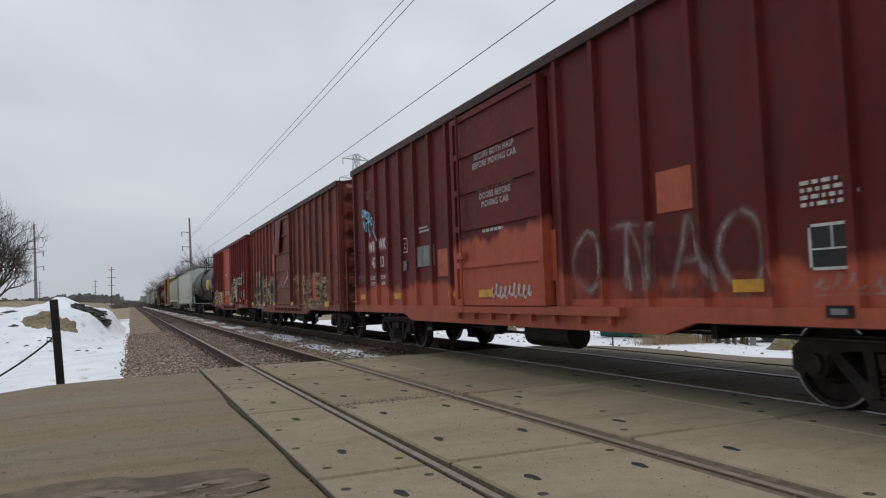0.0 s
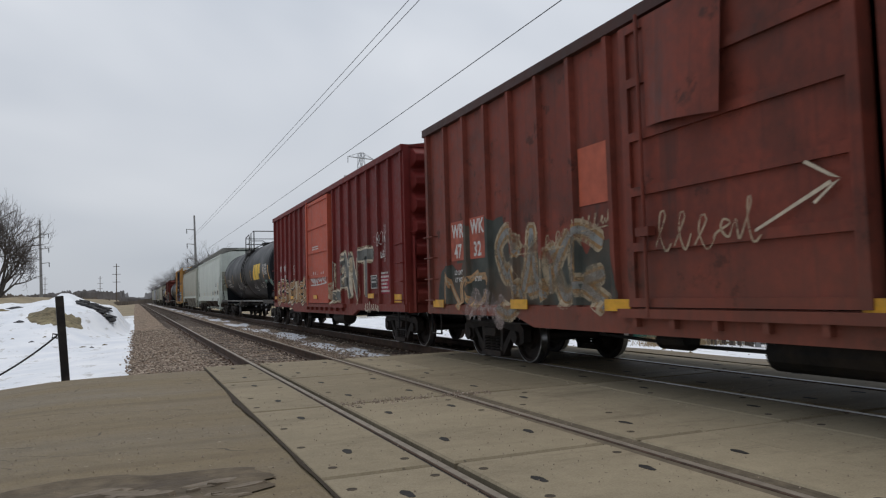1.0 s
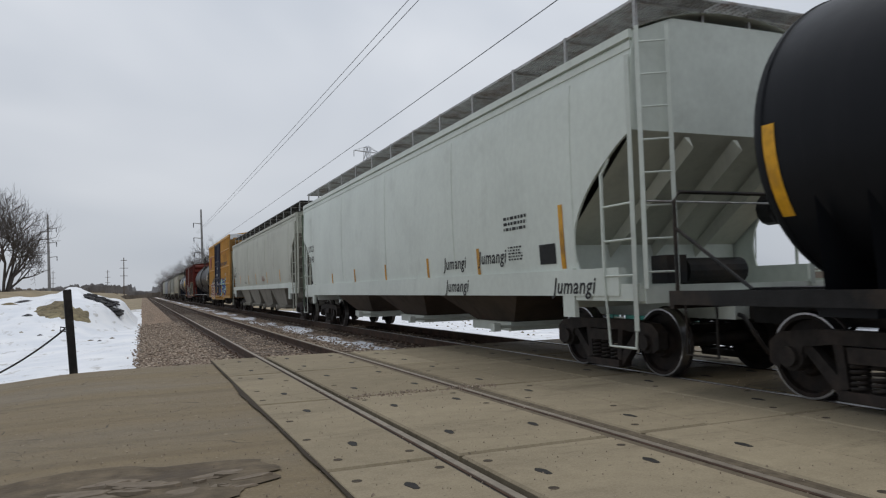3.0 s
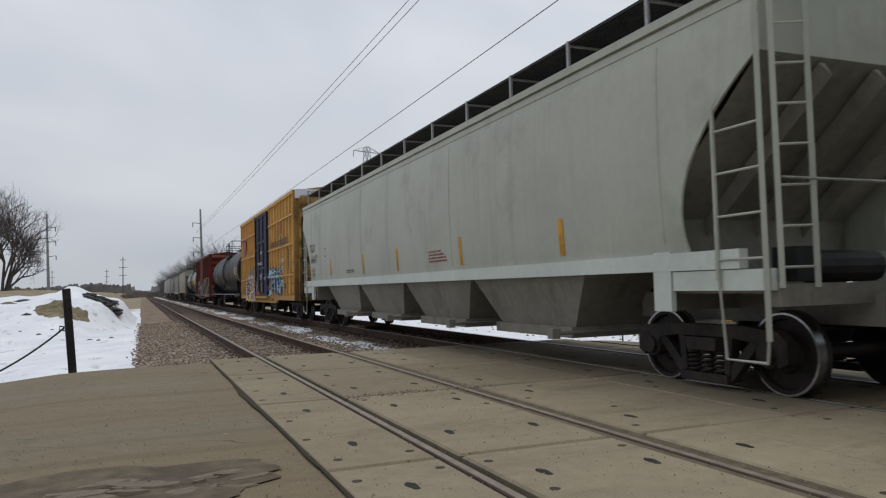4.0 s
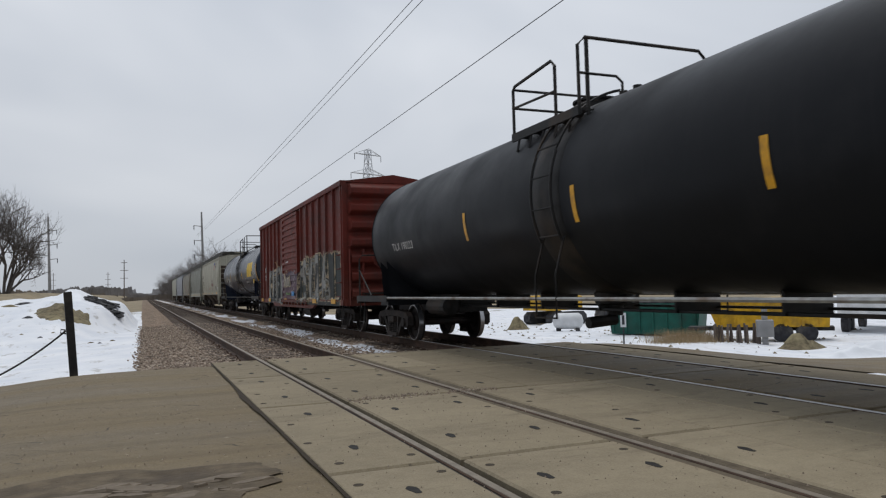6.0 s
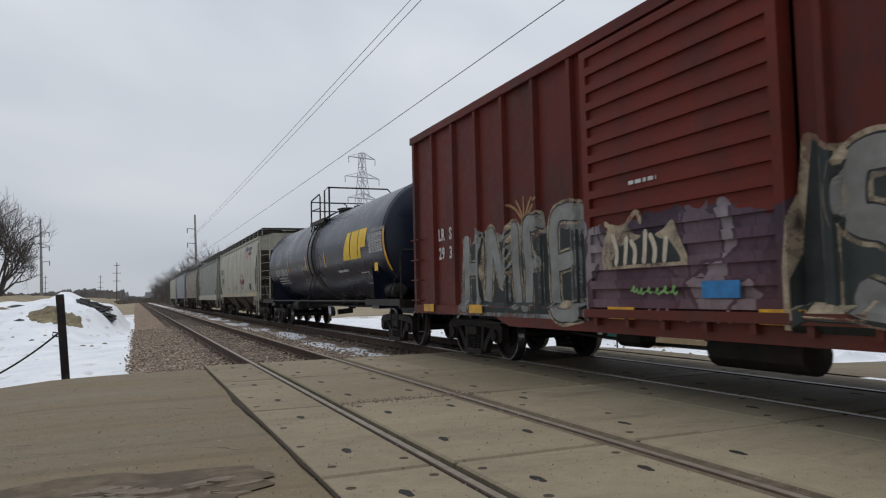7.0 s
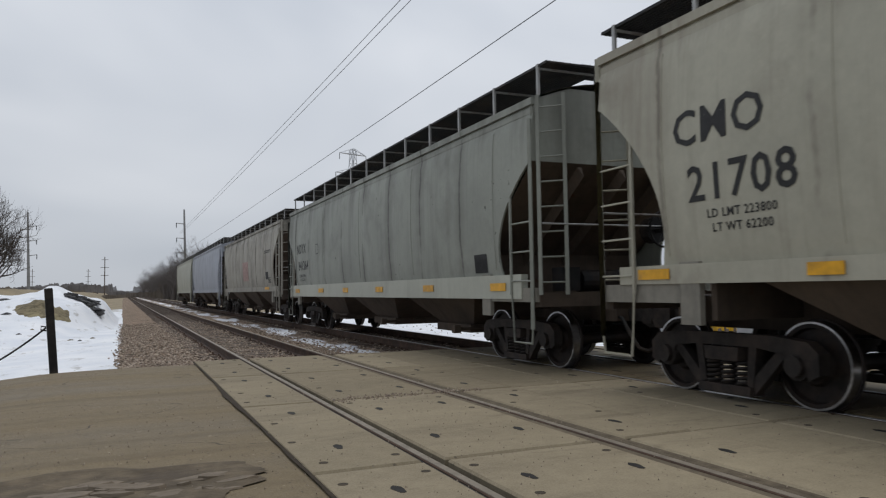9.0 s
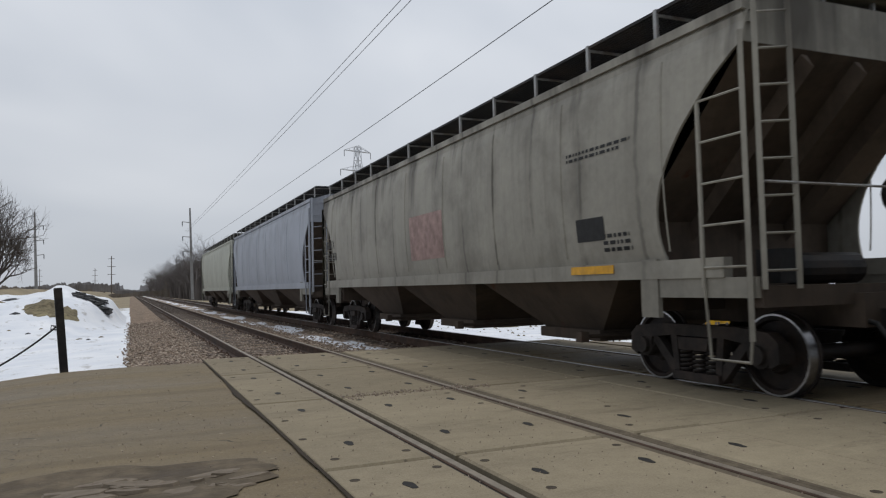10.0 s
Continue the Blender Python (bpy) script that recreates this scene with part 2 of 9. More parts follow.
    if drip:
        eave_z, long, power = drip
        run2 = tex_noise(n, l, co, 1.0, 5, 0.6, (1.0, 1.25, 0.10))
        fall = n.new("ShaderNodeMapRange")
        fall.inputs["From Min"].default_value, fall.inputs["From Max"].default_value = eave_z, eave_z - long
        fall.inputs["To Min"].default_value, fall.inputs["To Max"].default_value = 0.10, -0.12
        l.new(Z, fall.inputs["Value"])
        c = mix(n, l, ramp(n, l, mth(n, l, "ADD", run2, fall.outputs[0]), [(0.54, (0,)), (0.68, (power,))]), c, grime)
    if pock:
        chip = tex_noise(n, l, co, 9.0, 2, 0.5)
        where = tex_noise(n, l, co, 0.6, 3, 0.5)
        c = mix(n, l, mth(n, l, "MULTIPLY", ramp(n, l, chip, [(0.70, (0,)), (0.73, (pock,))]), ramp(n, l, where, [(0.54, (0,)), (0.60, (1,))])), c, tuple(v * 0.3 for v in grime))
    if foot:
        low = n.new("ShaderNodeMapRange")
        low.inputs["From Min"].default_value, low.inputs["From Max"].default_value = 1.9, 0.7
        low.inputs["To Max"].default_value = foot
        l.new(mth(n, l, "MULTIPLY_ADD", spots, 0.9, mth(n, l, "SUBTRACT", Z, 0.45)), low.inputs["Value"])
        c = mix(n, l, mth(n, l, "MULTIPLY", low.outputs[0], 0.6), c, dust or grime)
    l.new(c, b.inputs["Base Color"])
    l.new(ramp(n, l, big if relief < 0.1 else fine, [(0.3, (max(0.2, rough - 0.12),)), (0.7, (min(1, rough + 0.15),))]), b.inputs["Roughness"])
    b.inputs["Specular IOR Level"].default_value = spec
    bump(n, l, b, tex_noise(n, l, co, 1.8, 3, 0.5), relief, 0.03)
    return m

BLACK_STEEL = simple("black_steel", (0.015, 0.0145, 0.0145), 0.55, 0.2, 0.5, 5, (0.05, 0.035, 0.025), 0.3)
TRUCK_STEEL = simple("truck_steel", (0.030, 0.025, 0.0225), 0.75, 0.1, 0.5, 7, (0.065, 0.046, 0.037), 0.4)
WHEEL_STEEL = simple("wheel_steel", (0.022, 0.018, 0.017), 0.65, 0.3, 0.5, 9, (0.045, 0.030, 0.022))
TREAD_STEEL = simple("tread_steel", (0.42, 0.42, 0.43), 0.3, 1.0, 0.3, 20)
WHITE_PAINT = simple("stencil_white", (0.62, 0.60, 0.57), 0.6, 0, 0.25, 14)
CREAM_PAINT = simple("spray_cream", (0.60, 0.52, 0.40), 0.6, 0, 0.3, 9)
GREY_SPRAY = simple("spray_grey", (0.15, 0.15, 0.135), 0.6, 0, 0.4, 5)
BLUE_SPRAY = simple("spray_blue", (0.03, 0.06, 0.28), 0.55, 0, 0.3, 5)
MINT_SPRAY = simple("spray_mint", (0.42, 0.60, 0.52), 0.55, 0, 0.25, 5)
CYAN_SPRAY = simple("spray_cyan", (0.22, 0.55, 0.68), 0.55, 0, 0.2, 9)
RED_SPRAY = simple("spray_red", (0.22, 0.04, 0.055), 0.6, 0, 0.4, 6)
def soft_spray(name, col, cover):
    """Thin, patchy overspray that lets the old paint show through."""
    m, n, l, b = nodes_of(name)
    co = n.new("ShaderNodeTexCoord").outputs["Object"]
    l.new(ramp(n, l, tex_noise(n, l, co, 7.0, 5), [(0.3, tuple(v * 0.7 for v in col)), (0.7, col)]), b.inputs["Base Color"])
    l.new(mth(n, l, "MULTIPLY", ramp(n, l, tex_noise(n, l, co, 2.6, 6, 0.7), [(0.36, (0.12,)), (0.62, (1.0,))]), cover), b.inputs["Alpha"])
    b.inputs["Roughness"].default_value = 0.75
    return m


SOFT_WHITE = soft_spray("overspray_white", (0.50, 0.40, 0.37), 0.62)
HAZE_WHITE = soft_spray("overspray_thin_white", (0.42, 0.30, 0.27), 0.30)
SOFT_MAROON = soft_spray("overspray_maroon", (0.16, 0.03, 0.03), 0.55)
SOFT_CREAM = soft_spray("overspray_cream", (0.62, 0.50, 0.34), 0.8)
SOFT_GREY = soft_spray("overspray_grey", (0.33, 0.34, 0.33), 0.85)
DARK_FIELD = simple("spray_black_green", (0.022, 0.026, 0.025), 0.6, 0, 0.5, 2.5, (0.05, 0.06, 0.055))
SILVER = simple("spray_silver", (0.27, 0.27, 0.25), 0.5, 0.1, 0.35, 3, (0.16, 0.15, 0.13))
TAN_SPRAY = simple("spray_tan", (0.42, 0.25, 0.12), 0.6, 0, 0.4, 3, (0.30, 0.13, 0.06))
SOFT_TAN = soft_spray("overspray_tan", (0.42, 0.24, 0.10), 0.85)
OLIVE = simple("spray_olive", (0.060, 0.066, 0.056), 0.65, 0, 0.5, 2, (0.13, 0.075, 0.045))
MINT_FADED = simple("spray_mint_faded", (0.17, 0.27, 0.235), 0.6, 0, 0.25, 3)
BLACK_PAINT = simple("stencil_black", (0.03, 0.03, 0.03), 0.6, 0, 0.3, 14)
YELLOW_REFLECT = simple("reflective_yellow", (0.75, 0.38, 0.02), 0.4, 0, 0.2, 9, (0.35, 0.18, 0.04))
YELLOW_LOGO = simple("logo_yellow", (0.80, 0.50, 0.01), 0.45, 0, 0.15, 4)
FADED_RED = simple("faded_red_print", (0.42, 0.10, 0.06), 0.6, 0, 0.4, 5)
LOGO_BLUE = simple("logo_blue", (0.02, 0.045, 0.25), 0.55, 0, 0.3, 5)
LOGO_RED = simple("logo_red", (0.62, 0.06, 0.03), 0.55, 0, 0.3, 5)
PATCH_RED = simple("repaint_red", (0.46, 0.10, 0.05), 0.5, 0, 0.25, 4)
GREY_PATCH = simple("bare_metal_patch", (0.22, 0.22, 0.21), 0.55, 0.1, 0.45, 5)
LIGHT_BAR = simple("galvanised_bar", (0.38, 0.38, 0.37), 0.5, 0.4, 0.3, 8, (0.16, 0.11, 0.08))

SIDE = Matrix(((0, 0, -1, 0), (-1, 0, 0, 0), (0, 1, 0, 0), (0, 0, 0, 1)))  # lettering on the side that faces the road
END = Matrix(((1, 0, 0, 0), (0, 0, -1, 0), (0, 1, 0, 0), (0, 0, 0, 1)))    # lettering on the leading end


def words(text, size, mat, parent, x, y, z, name="lettering", offset=0.0, turn=None, slant=0.0, wide=1.0, label=""):
    """Lettering on a side; (y, z): the middle of its foot."""
    cu = bpy.data.curves.new(name, "FONT")
    cu.body, cu.size, cu.align_x, cu.offset, cu.shear, cu.space_character = text, size * 1.4, "CENTER", offset, slant, 1.08
    cu.resolution_u = 2
    tmp = bpy.data.objects.new(name, cu)
    scene.collection.objects.link(tmp)
    dg = bpy.context.evaluated_depsgraph_get()
    me = bpy.data.meshes.new_from_object(tmp.evaluated_get(dg))
    bpy.data.objects.remove(tmp)
    bpy.data.curves.remove(cu)
    me.transform(Matrix.Translation((x, y, z)) @ (turn or SIDE) @ Matrix.Diagonal((wide, 1, 1, 1)))
    me.materials.clear()
    me.materials.append(mat)
    return part(name, me, mat, parent, label)


def ragged(ob, amp=0.02, scale=9.0, cuts=3):
    """Roughens the edges of lettering like dried, dripping spray paint."""
    bm = bmesh.new()
    bm.from_mesh(ob.data)
    bmesh.ops.subdivide_edges(bm, edges=[e for e in bm.edges if e.is_boundary], cuts=cuts)
    for v in bm.verts:
        v.co.y += amp * noise.noise((v.co.y * scale, v.co.z * scale, 1.0))
        v.co.z += amp * noise.noise((v.co.y * scale, v.co.z * scale, 7.0))
    bm.to_mesh(ob.data)
    bm.free()
    return ob


def plate(parent, name, mat, x, y0, y1, z0, z1, label="", depth=0.006):
    return part(name, Geo().box(x - depth, x + 0.002, min(y0, y1), max(y0, y1), z0, z1), mat, parent, label)


def bars(parent, mat, x, y0, y1, z0, z1, rows, name="stencil_lines", seed=1):
    """Small lettering that cannot be read: rows of short bars."""
    rng = random.Random(seed)
    y0, y1 = min(y0, y1), max(y0, y1)
    g = Geo()
    h = (z1 - z0) / rows
    for r in range(rows):
        y = y1
        end = y0 + (y1 - y0) * rng.uniform(0, 0.35)
        while y > end:
            w = rng.uniform(0.03, 0.12) * (0.5 + h * 6)
            g.box(x - 0.004, x, max(end, y - w), y, z0 + r * h + h * 0.2, z0 + r * h + h * 0.75)
            y -= w + 0.035
    return part(name, g, mat, parent)


def curve_through(knots, step=0.035):
    """A smooth curve through knots (y, z), sampled evenly."""
    k = [knots[0]] + list(knots) + [knots[-1]]
    out = []
    for i in range(1, len(k) - 2):
        p0, p1, p2, p3 = k[i - 1:i + 3]
        n = max(2, int(math.dist(p1, p2) / step))
        for s in range(n):
            t = s / n
            out.append(tuple(0.5 * (2 * p1[q] + (p2[q] - p0[q]) * t + (2 * p0[q] - 5 * p1[q] + 4 * p2[q] - p3[q]) * t * t + (3 * p1[q] - p0[q] - 3 * p2[q] + p3[q]) * t ** 3) for q in (0, 1)))
    return out + [knots[-1]]


def stroke(g, knots, w, skin, lift=0.004, across=4, ragged_edge=0.12, step=0.035):
    """Adds a sprayed ribbon along knots (y, z) of half width w that lies on the skin of a car."""
    line = curve_through(knots, step)
    m = len(line)
    rows = []
    for i, (y, z) in enumerate(line):
        a, b = line[max(0, i - 1)], line[min(m - 1, i + 1)]
        d = Vector((b[0] - a[0], b[1] - a[1]))
        d = d.normalized() if d.length > 1e-7 else Vector((1, 0))
        end = min(1.0, 0.45 + (min(i, m - 1 - i) * step) / max(w, 0.01))
        r = w * end * (1 + ragged_edge * noise.noise((y * 6, z * 6, w * 50)))
        row = []
        for k in range(across + 1):
            u = 2 * k / across - 1
            yy, zz = y - d.y * r * u, z + d.x * r * u
            row.append((-skin(yy, zz) - lift, yy, zz))
        rows.append(row)
    return g.grid(rows)


FLAT = lambda y, z: 1.512


def box_skin(L, door, posts, rails=(), pw=0.04, ribs=0.062):
    """How far the outer skin of a box car lies from its middle, at (y, z)."""
    h = L / 2
    at = [d * (door + 0.28 + (h - 0.12 - door - 0.28) * i / (posts - 1)) for d in (-1, 1) for i in range(posts)]
    def skin(y, z):
        if abs(y) < door - 0.06:
            return 1.575 + ribs
        x = 1.502
        if z < 0.975:
            x = 1.672 if -door - 1.6 < y < door + 0.1 and z > 0.80 else 1.572
        if any(abs(z - r) < 0.06 for r in rails):
            x = 1.589
        near = min(abs(y - p) for p in at)
        if near < pw * 2.2:
            x = max(x, 1.5765 - 0.074 * max(0.0, (near - pw * 1.25) / (pw * 0.95)))
        return x
    return skin


GLYPHS = {
    "S": [[(.92, .82), (.6, 1), (.15, .9), (.12, .62), (.5, .5), (.9, .36), (.86, .08), (.45, 0), (.08, .12)]],
    "Y": [[(.02, 1), (.28, .8), (.5, .48)], [(.98, 1), (.72, .8), (.5, .48), (.5, .2), (.48, 0)]],
    "Z": [[(.06, .66), (.12, .95), (.55, 1), (.92, .88), (.8, .6), (.42, .28), (.1, .04), (.5, .05), (.98, 0)]],
    "H": [[(.12, 0), (.1, .5), (.14, 1)], [(.9, 0), (.86, .5), (.9, 1)], [(.1, .5), (.9, .55)]],
    "M": [[(.02, 0), (.1, .5), (.12, 1), (.5, .38), (.88, 1), (.9, .5), (.98, 0)]],
    "F": [[(.1, 0), (.18, .5), (.15, 1), (.5, .98), (.95, 1)], [(.15, .5), (.75, .55)]],
    "E": [[(.95, 1), (.2, .97), (.12, .5), (.2, .05), (1, 0)], [(.15, .5), (.8, .55)]],
    "L": [[(.15, 1), (.12, .5), (.12, .05), (.5, .04), (.95, .02)]],
    "A": [[(.02, 0), (.25, .5), (.5, 1), (.75, .5), (.98, 0)], [(.25, .38), (.78, .38)]],
    "N": [[(.08, 0), (.06, .5), (.1, 1), (.5, .5), (.88, 0), (.92, .5), (.92, 1)]],
    "T": [[(0, .96), (.5, 1), (1, .97)], [(.5, .97), (.46, .5), (.5, 0)]],
    "O": [[(.5, 1), (.1, .75), (.06, .3), (.5, 0), (.92, .3), (.9, .75), (.5, 1)]],
    "D": [[(.1, 0), (.14, .5), (.12, 1), (.7, .9), (.92, .5), (.7, .08), (.1, 0)]],
    "K": [[(.12, 0), (.1, .5), (.12, 1)], [(.95, 1), (.5, .6), (.2, .48), (.6, .25), (.98, 0)]],
}


def piece(parent, letters, z0, z1, layers, skin, label, seed=1, wild=0.04, spread=1.0):
    """A sprayed piece. letters: (letter, y at its left, y at its right); layers from the wall outwards: (material, half width, lift)."""
    rng = random.Random(seed)
    for ch, ya, yb in letters:
        jog = [[(rng.uniform(-wild, wild), rng.uniform(-wild, wild)) for _ in st] for st in GLYPHS[ch]]
        for mat, w, lift in layers:
            g = Geo()
            for st, jg in zip(GLYPHS[ch], jog):
                stroke(g, [(ya + (yb - ya) * (u + a), z0 + (z1 - z0) * (v + b)) for (u, v), (a, b) in zip(st, jg)], w, skin, lift)
            part("graffiti_letter", g, mat, parent, label)


def splash(parent, mat, y0, y1, z0, z1, skin, label, lift=0.003, wave=0.25, seed=1, lower=0.0, jag=0.0):
    """A sprayed ground with an uneven upper edge."""
    rows, y = [], min(y0, y1)
    while y < max(y0, y1):
        e = min(1.0, min(y - min(y0, y1), max(y0, y1) - y) / 0.25 + 0.25)
        top = z0 + (z1 - z0) * e + wave * noise.noise((y * 1.6, seed, 0)) + 0.4 * wave * noise.noise((y * 5.0, seed, 3)) + jag * abs(2 * ((y * 1.9 + 0.3 * noise.noise((y, seed, 8))) % 1.0) - 1)
        low = z0 + lower * noise.noise((y * 2.2, seed, 6))
        rows.append([(-skin(y, low + (top - low) * k / 14) - lift, y, low + (top - low) * k / 14) for k in range(15)])
        y += 0.03
    return part("graffiti_ground", Geo().grid(rows), mat, parent, label)


def scribble(parent, mat, x, y0, y1, z0, z1, seed, loops=7, r=0.012, name="spray_tag", skin=None):
    """A sprayed tag that cannot be read: running loops, hooks and a tail."""
    rng = random.Random(seed)
    a, b = max(y0, y1), min(y0, y1)
    w, h = (a - b) / loops, z1 - z0
    g = Geo()
    on = skin or (lambda y, z: -x)
    k = 0
    while k < loops:
        run = min(loops - k, rng.choice((1, 2, 2, 3)))
        knots = []
        for q in range(run):
            c = a - w * (k + q + 0.5)
            hi, lo, back = z0 + h * rng.uniform(0.6, 1.0), z0 + h * rng.uniform(0.0, 0.3), w * rng.uniform(0.15, 0.5)
            knots += [(c + w * 0.45, lo + h * 0.1), (c - back * 0.4, hi - h * 0.1), (c + back * 0.2, hi), (c + back * 0.5, (hi + lo) / 2), (c - w * 0.1, lo), (c - w * 0.42, lo + h * rng.uniform(0.1, 0.4))]
        stroke(g, knots, r, on, 0.002, 2, 0.3, 0.03)
        k += run
    if rng.random() < 0.6:
        stroke(g, [(a - 0.1 * w, z0 - 0.02), (a - (a - b) * 0.5, z0 - 0.05 * h), (b, z0 + 0.06 * h)], r * 0.8, on, 0.002, 2, 0.3, 0.04)
    return part(name, g, mat, parent)


# ---------------------------------------------------------------- running gear, shared by all cars
def make_shared():
    s = {}
    g = Geo()
    for sx in (-1, 1):  # wheel: tread, flange, dished plate, hub
        a, b = (sx * 0.70, 0, 0.42), (sx * 0.84, 0, 0.42)
        prof = [(0.0, 0.10), (0.0, 0.17), (0.35, 0.19), (0.55, 0.30), (0.2, 0.355), (0.0, 0.37), (0.0, 0.445), (0.2, 0.448), (0.27, 0.425), (1.0, 0.415), (1.0, 0.36), (0.62, 0.345), (0.68, 0.20), (1.0, 0.17), (1.0, 0.05)]
        wg = Geo().lathe(a, b, prof, 40)
        s["wheel%d" % sx] = wg.mesh("wheel", WHEEL_STEEL, True)
        rim = Geo().lathe((sx * 0.735, 0, 0.42), (sx * 0.845, 0, 0.42), [(0.0, 0.40), (0.0, 0.428), (1.0, 0.4195), (1.0, 0.400)], 40, False)
        s["rim%d" % sx] = rim.mesh("tread", TREAD_STEEL, True)
    s["axle"] = Geo().lathe((-1.03, 0, 0.42), (1.03, 0, 0.42), [(0, 0.07), (0.12, 0.085), (0.5, 0.08), (0.88, 0.085), (1, 0.07)], 14).mesh("axle", WHEEL_STEEL, True)
    for sx in (-1, 1):  # cast side frame with two openings and a spring nest
        g = Geo()
        top = [(-1.14, 0.36), (-1.14, 0.56), (-1.02, 0.66), (-0.60, 0.70), (0.60, 0.70), (1.02, 0.66), (1.14, 0.56), (1.14, 0.36),
               (1.02, 0.30), (0.99, 0.44), (0.77, 0.44), (0.74, 0.53), (0.42, 0.57), (-0.42, 0.57), (-0.74, 0.53), (-0.77, 0.44), (-0.99, 0.44), (-1.02, 0.30)]
        x0, x1 = sorted((sx * 0.93, sx * 1.07))
        g.prism(top, x0, x1)
        for k in (-1, 1):
            g.prism([(k * 0.80, 0.55), (k * 0.66, 0.55), (k * 0.30, 0.20), (k * 0.30, 0.10), (k * 0.38, 0.10)], x0 + 0.02, x1 - 0.02)
            g.prism([(k * 0.42, 0.58), (k * 0.32, 0.58), (k * 0.28, 0.19), (k * 0.36, 0.16)], x0 + 0.01, x1 - 0.01)
            g.lathe((sx * 0.92, k * 0.89, 0.43), (sx * 1.12, k * 0.89, 0.43), [(0, 0.14), (0.7, 0.14), (0.72, 0.10), (1, 0.10), (1, 0.03)], 14)
            g.box(x0 + 0.03, x1 - 0.03, k * 0.89 - 0.15, k * 0.89 + 0.15, 0.42, 0.58)
        g.box(x0 - 0.03, x1 + 0.03, -0.36, 0.36, 0.08, 0.17)
        s["frame%d" % sx] = g.mesh("side_frame", TRUCK_STEEL)
    g = Geo()
    for k in (-0.2, 0.0, 0.2):
        pts = [(0.075 * math.cos(a), k + 0.075 * math.sin(a), 0.17 + 0.25 * a / (6.2832 * 5)) for a in [i * 0.62832 for i in range(51)]]
        g.tube(pts, 0.018, 5)
    s["spring"] = g.mesh("spring_nest", TRUCK_STEEL, True)
    g = Geo()
    g.prism([(-0.22, 0.42), (0.22, 0.42), (0.24, 0.56), (-0.24, 0.56)], -1.12, 1.12)
    g.lathe((0, 0, 0.56), (0, 0, 0.72), [(0, 0.2), (1, 0.2)], 16)
    g.box(-0.75, 0.75, 0.40, 0.46, 0.32, 0.42).box(-0.75, 0.75, -0.46, -0.40, 0.32, 0.42)
    for sx in (-1, 1):
        g.box(sx * 0.76 - 0.05, sx * 0.76 + 0.05, 0.42, 0.47, 0.25, 0.52).box(sx * 0.76 - 0.05, sx * 0.76 + 0.05, -0.47, -0.42, 0.25, 0.52)
    s["bolster"] = g.mesh("truck", TRUCK_STEEL)
    g = Geo()  # coupler head with knuckle, shank and hanging air hose
    g.box(-0.08, 0.08, -0.1, 0.55, 0.70, 0.88)
    g.prism([(0.45, 0.66), (0.55, 0.62), (0.74, 0.64), (0.80, 0.72), (0.80, 0.86), (0.74, 0.95), (0.55, 0.96), (0.45, 0.92)], -0.17, 0.05)
    g.prism([(0.52, 0.68), (0.70, 0.68), (0.74, 0.80), (0.70, 0.90), (0.52, 0.90)], 0.05, 0.15)
    s["coupler"] = g.mesh("coupler", TRUCK_STEEL)
    g = Geo().tube([(0.22, 0.0, 0.78), (0.26, 0.22, 0.74), (0.27, 0.38, 0.55), (0.22, 0.52, 0.34), (0.14, 0.62, 0.30), (0.05, 0.72, 0.36)], 0.028, 8)
    g.lathe((0.05, 0.70, 0.36), (-0.05, 0.82, 0.42), [(0, 0.035), (0.4, 0.05), (1, 0.05)], 8)
    s["hose"] = g.mesh("air_hose", BLACK_STEEL, True)
    return s


SH = make_shared()


def add_trucks(car, at):
    for y in at:
        t = part("truck", SH["bolster"], TRUCK_STEEL, car, "cast steel freight truck with greasy side frames")
        t.location = (0, y, 0)
        for sx in (-1, 1):
            part("side_frame", SH["frame%d" % sx], TRUCK_STEEL, t)
            sp = part("spring_nest", SH["spring"], TRUCK_STEEL, t)
            sp.location = (sx * 1.0, 0, 0)
            for k in (-0.89, 0.89):
                part("wheel", SH["wheel%d" % sx], WHEEL_STEEL, t).location = (0, k, 0)
                part("tread", SH["rim%d" % sx], TREAD_STEEL, t, "polished bright wheel tread").location = (0, k, 0)
        for k in (-0.89, 0.89):
            part("axle", SH["axle"], WHEEL_STEEL, t).location = (0, k, 0)


def add_couplers(car, half):
    for d in (-1, 1):
        for nm in ("coupler", "hose"):
            c = part("coupler" if nm == "coupler" else "air_hose", SH[nm], TRUCK_STEEL, car)
            c.matrix_basis = pose(0, d * (half - 0.78), 0, 0, 0, 0 if d > 0 else 180)


def ladder(car, mat, pts0, pts1, rungs, r=0.014, z0=None, z1=None, flat=True, name="ladder", label=""):
    """Two stiles from pts0 to pts1 (foot, head of each) and rungs between them."""
    g = Geo()
    (a0, a1), (b0, b1) = [tuple(Vector(q) for q in p) for p in (pts0, pts1)]
    for p, q in ((a0, a1), (b0, b1)):
        if flat:
            g.tube([p, q], 0.035, 4)
        else:
            g.tube([p, q], r, 6)
    for i in range(rungs):
        t = (i + 0.5) / rungs
        g.tube([a0.lerp(a1, t), b0.lerp(b1, t)], r, 5)
    return part(name, g, mat, car, label)


# ---------------------------------------------------------------- box car
def smooth_step(u):
    u = min(1.0, max(0.0, u))
    return u * u * (3 - 2 * u)


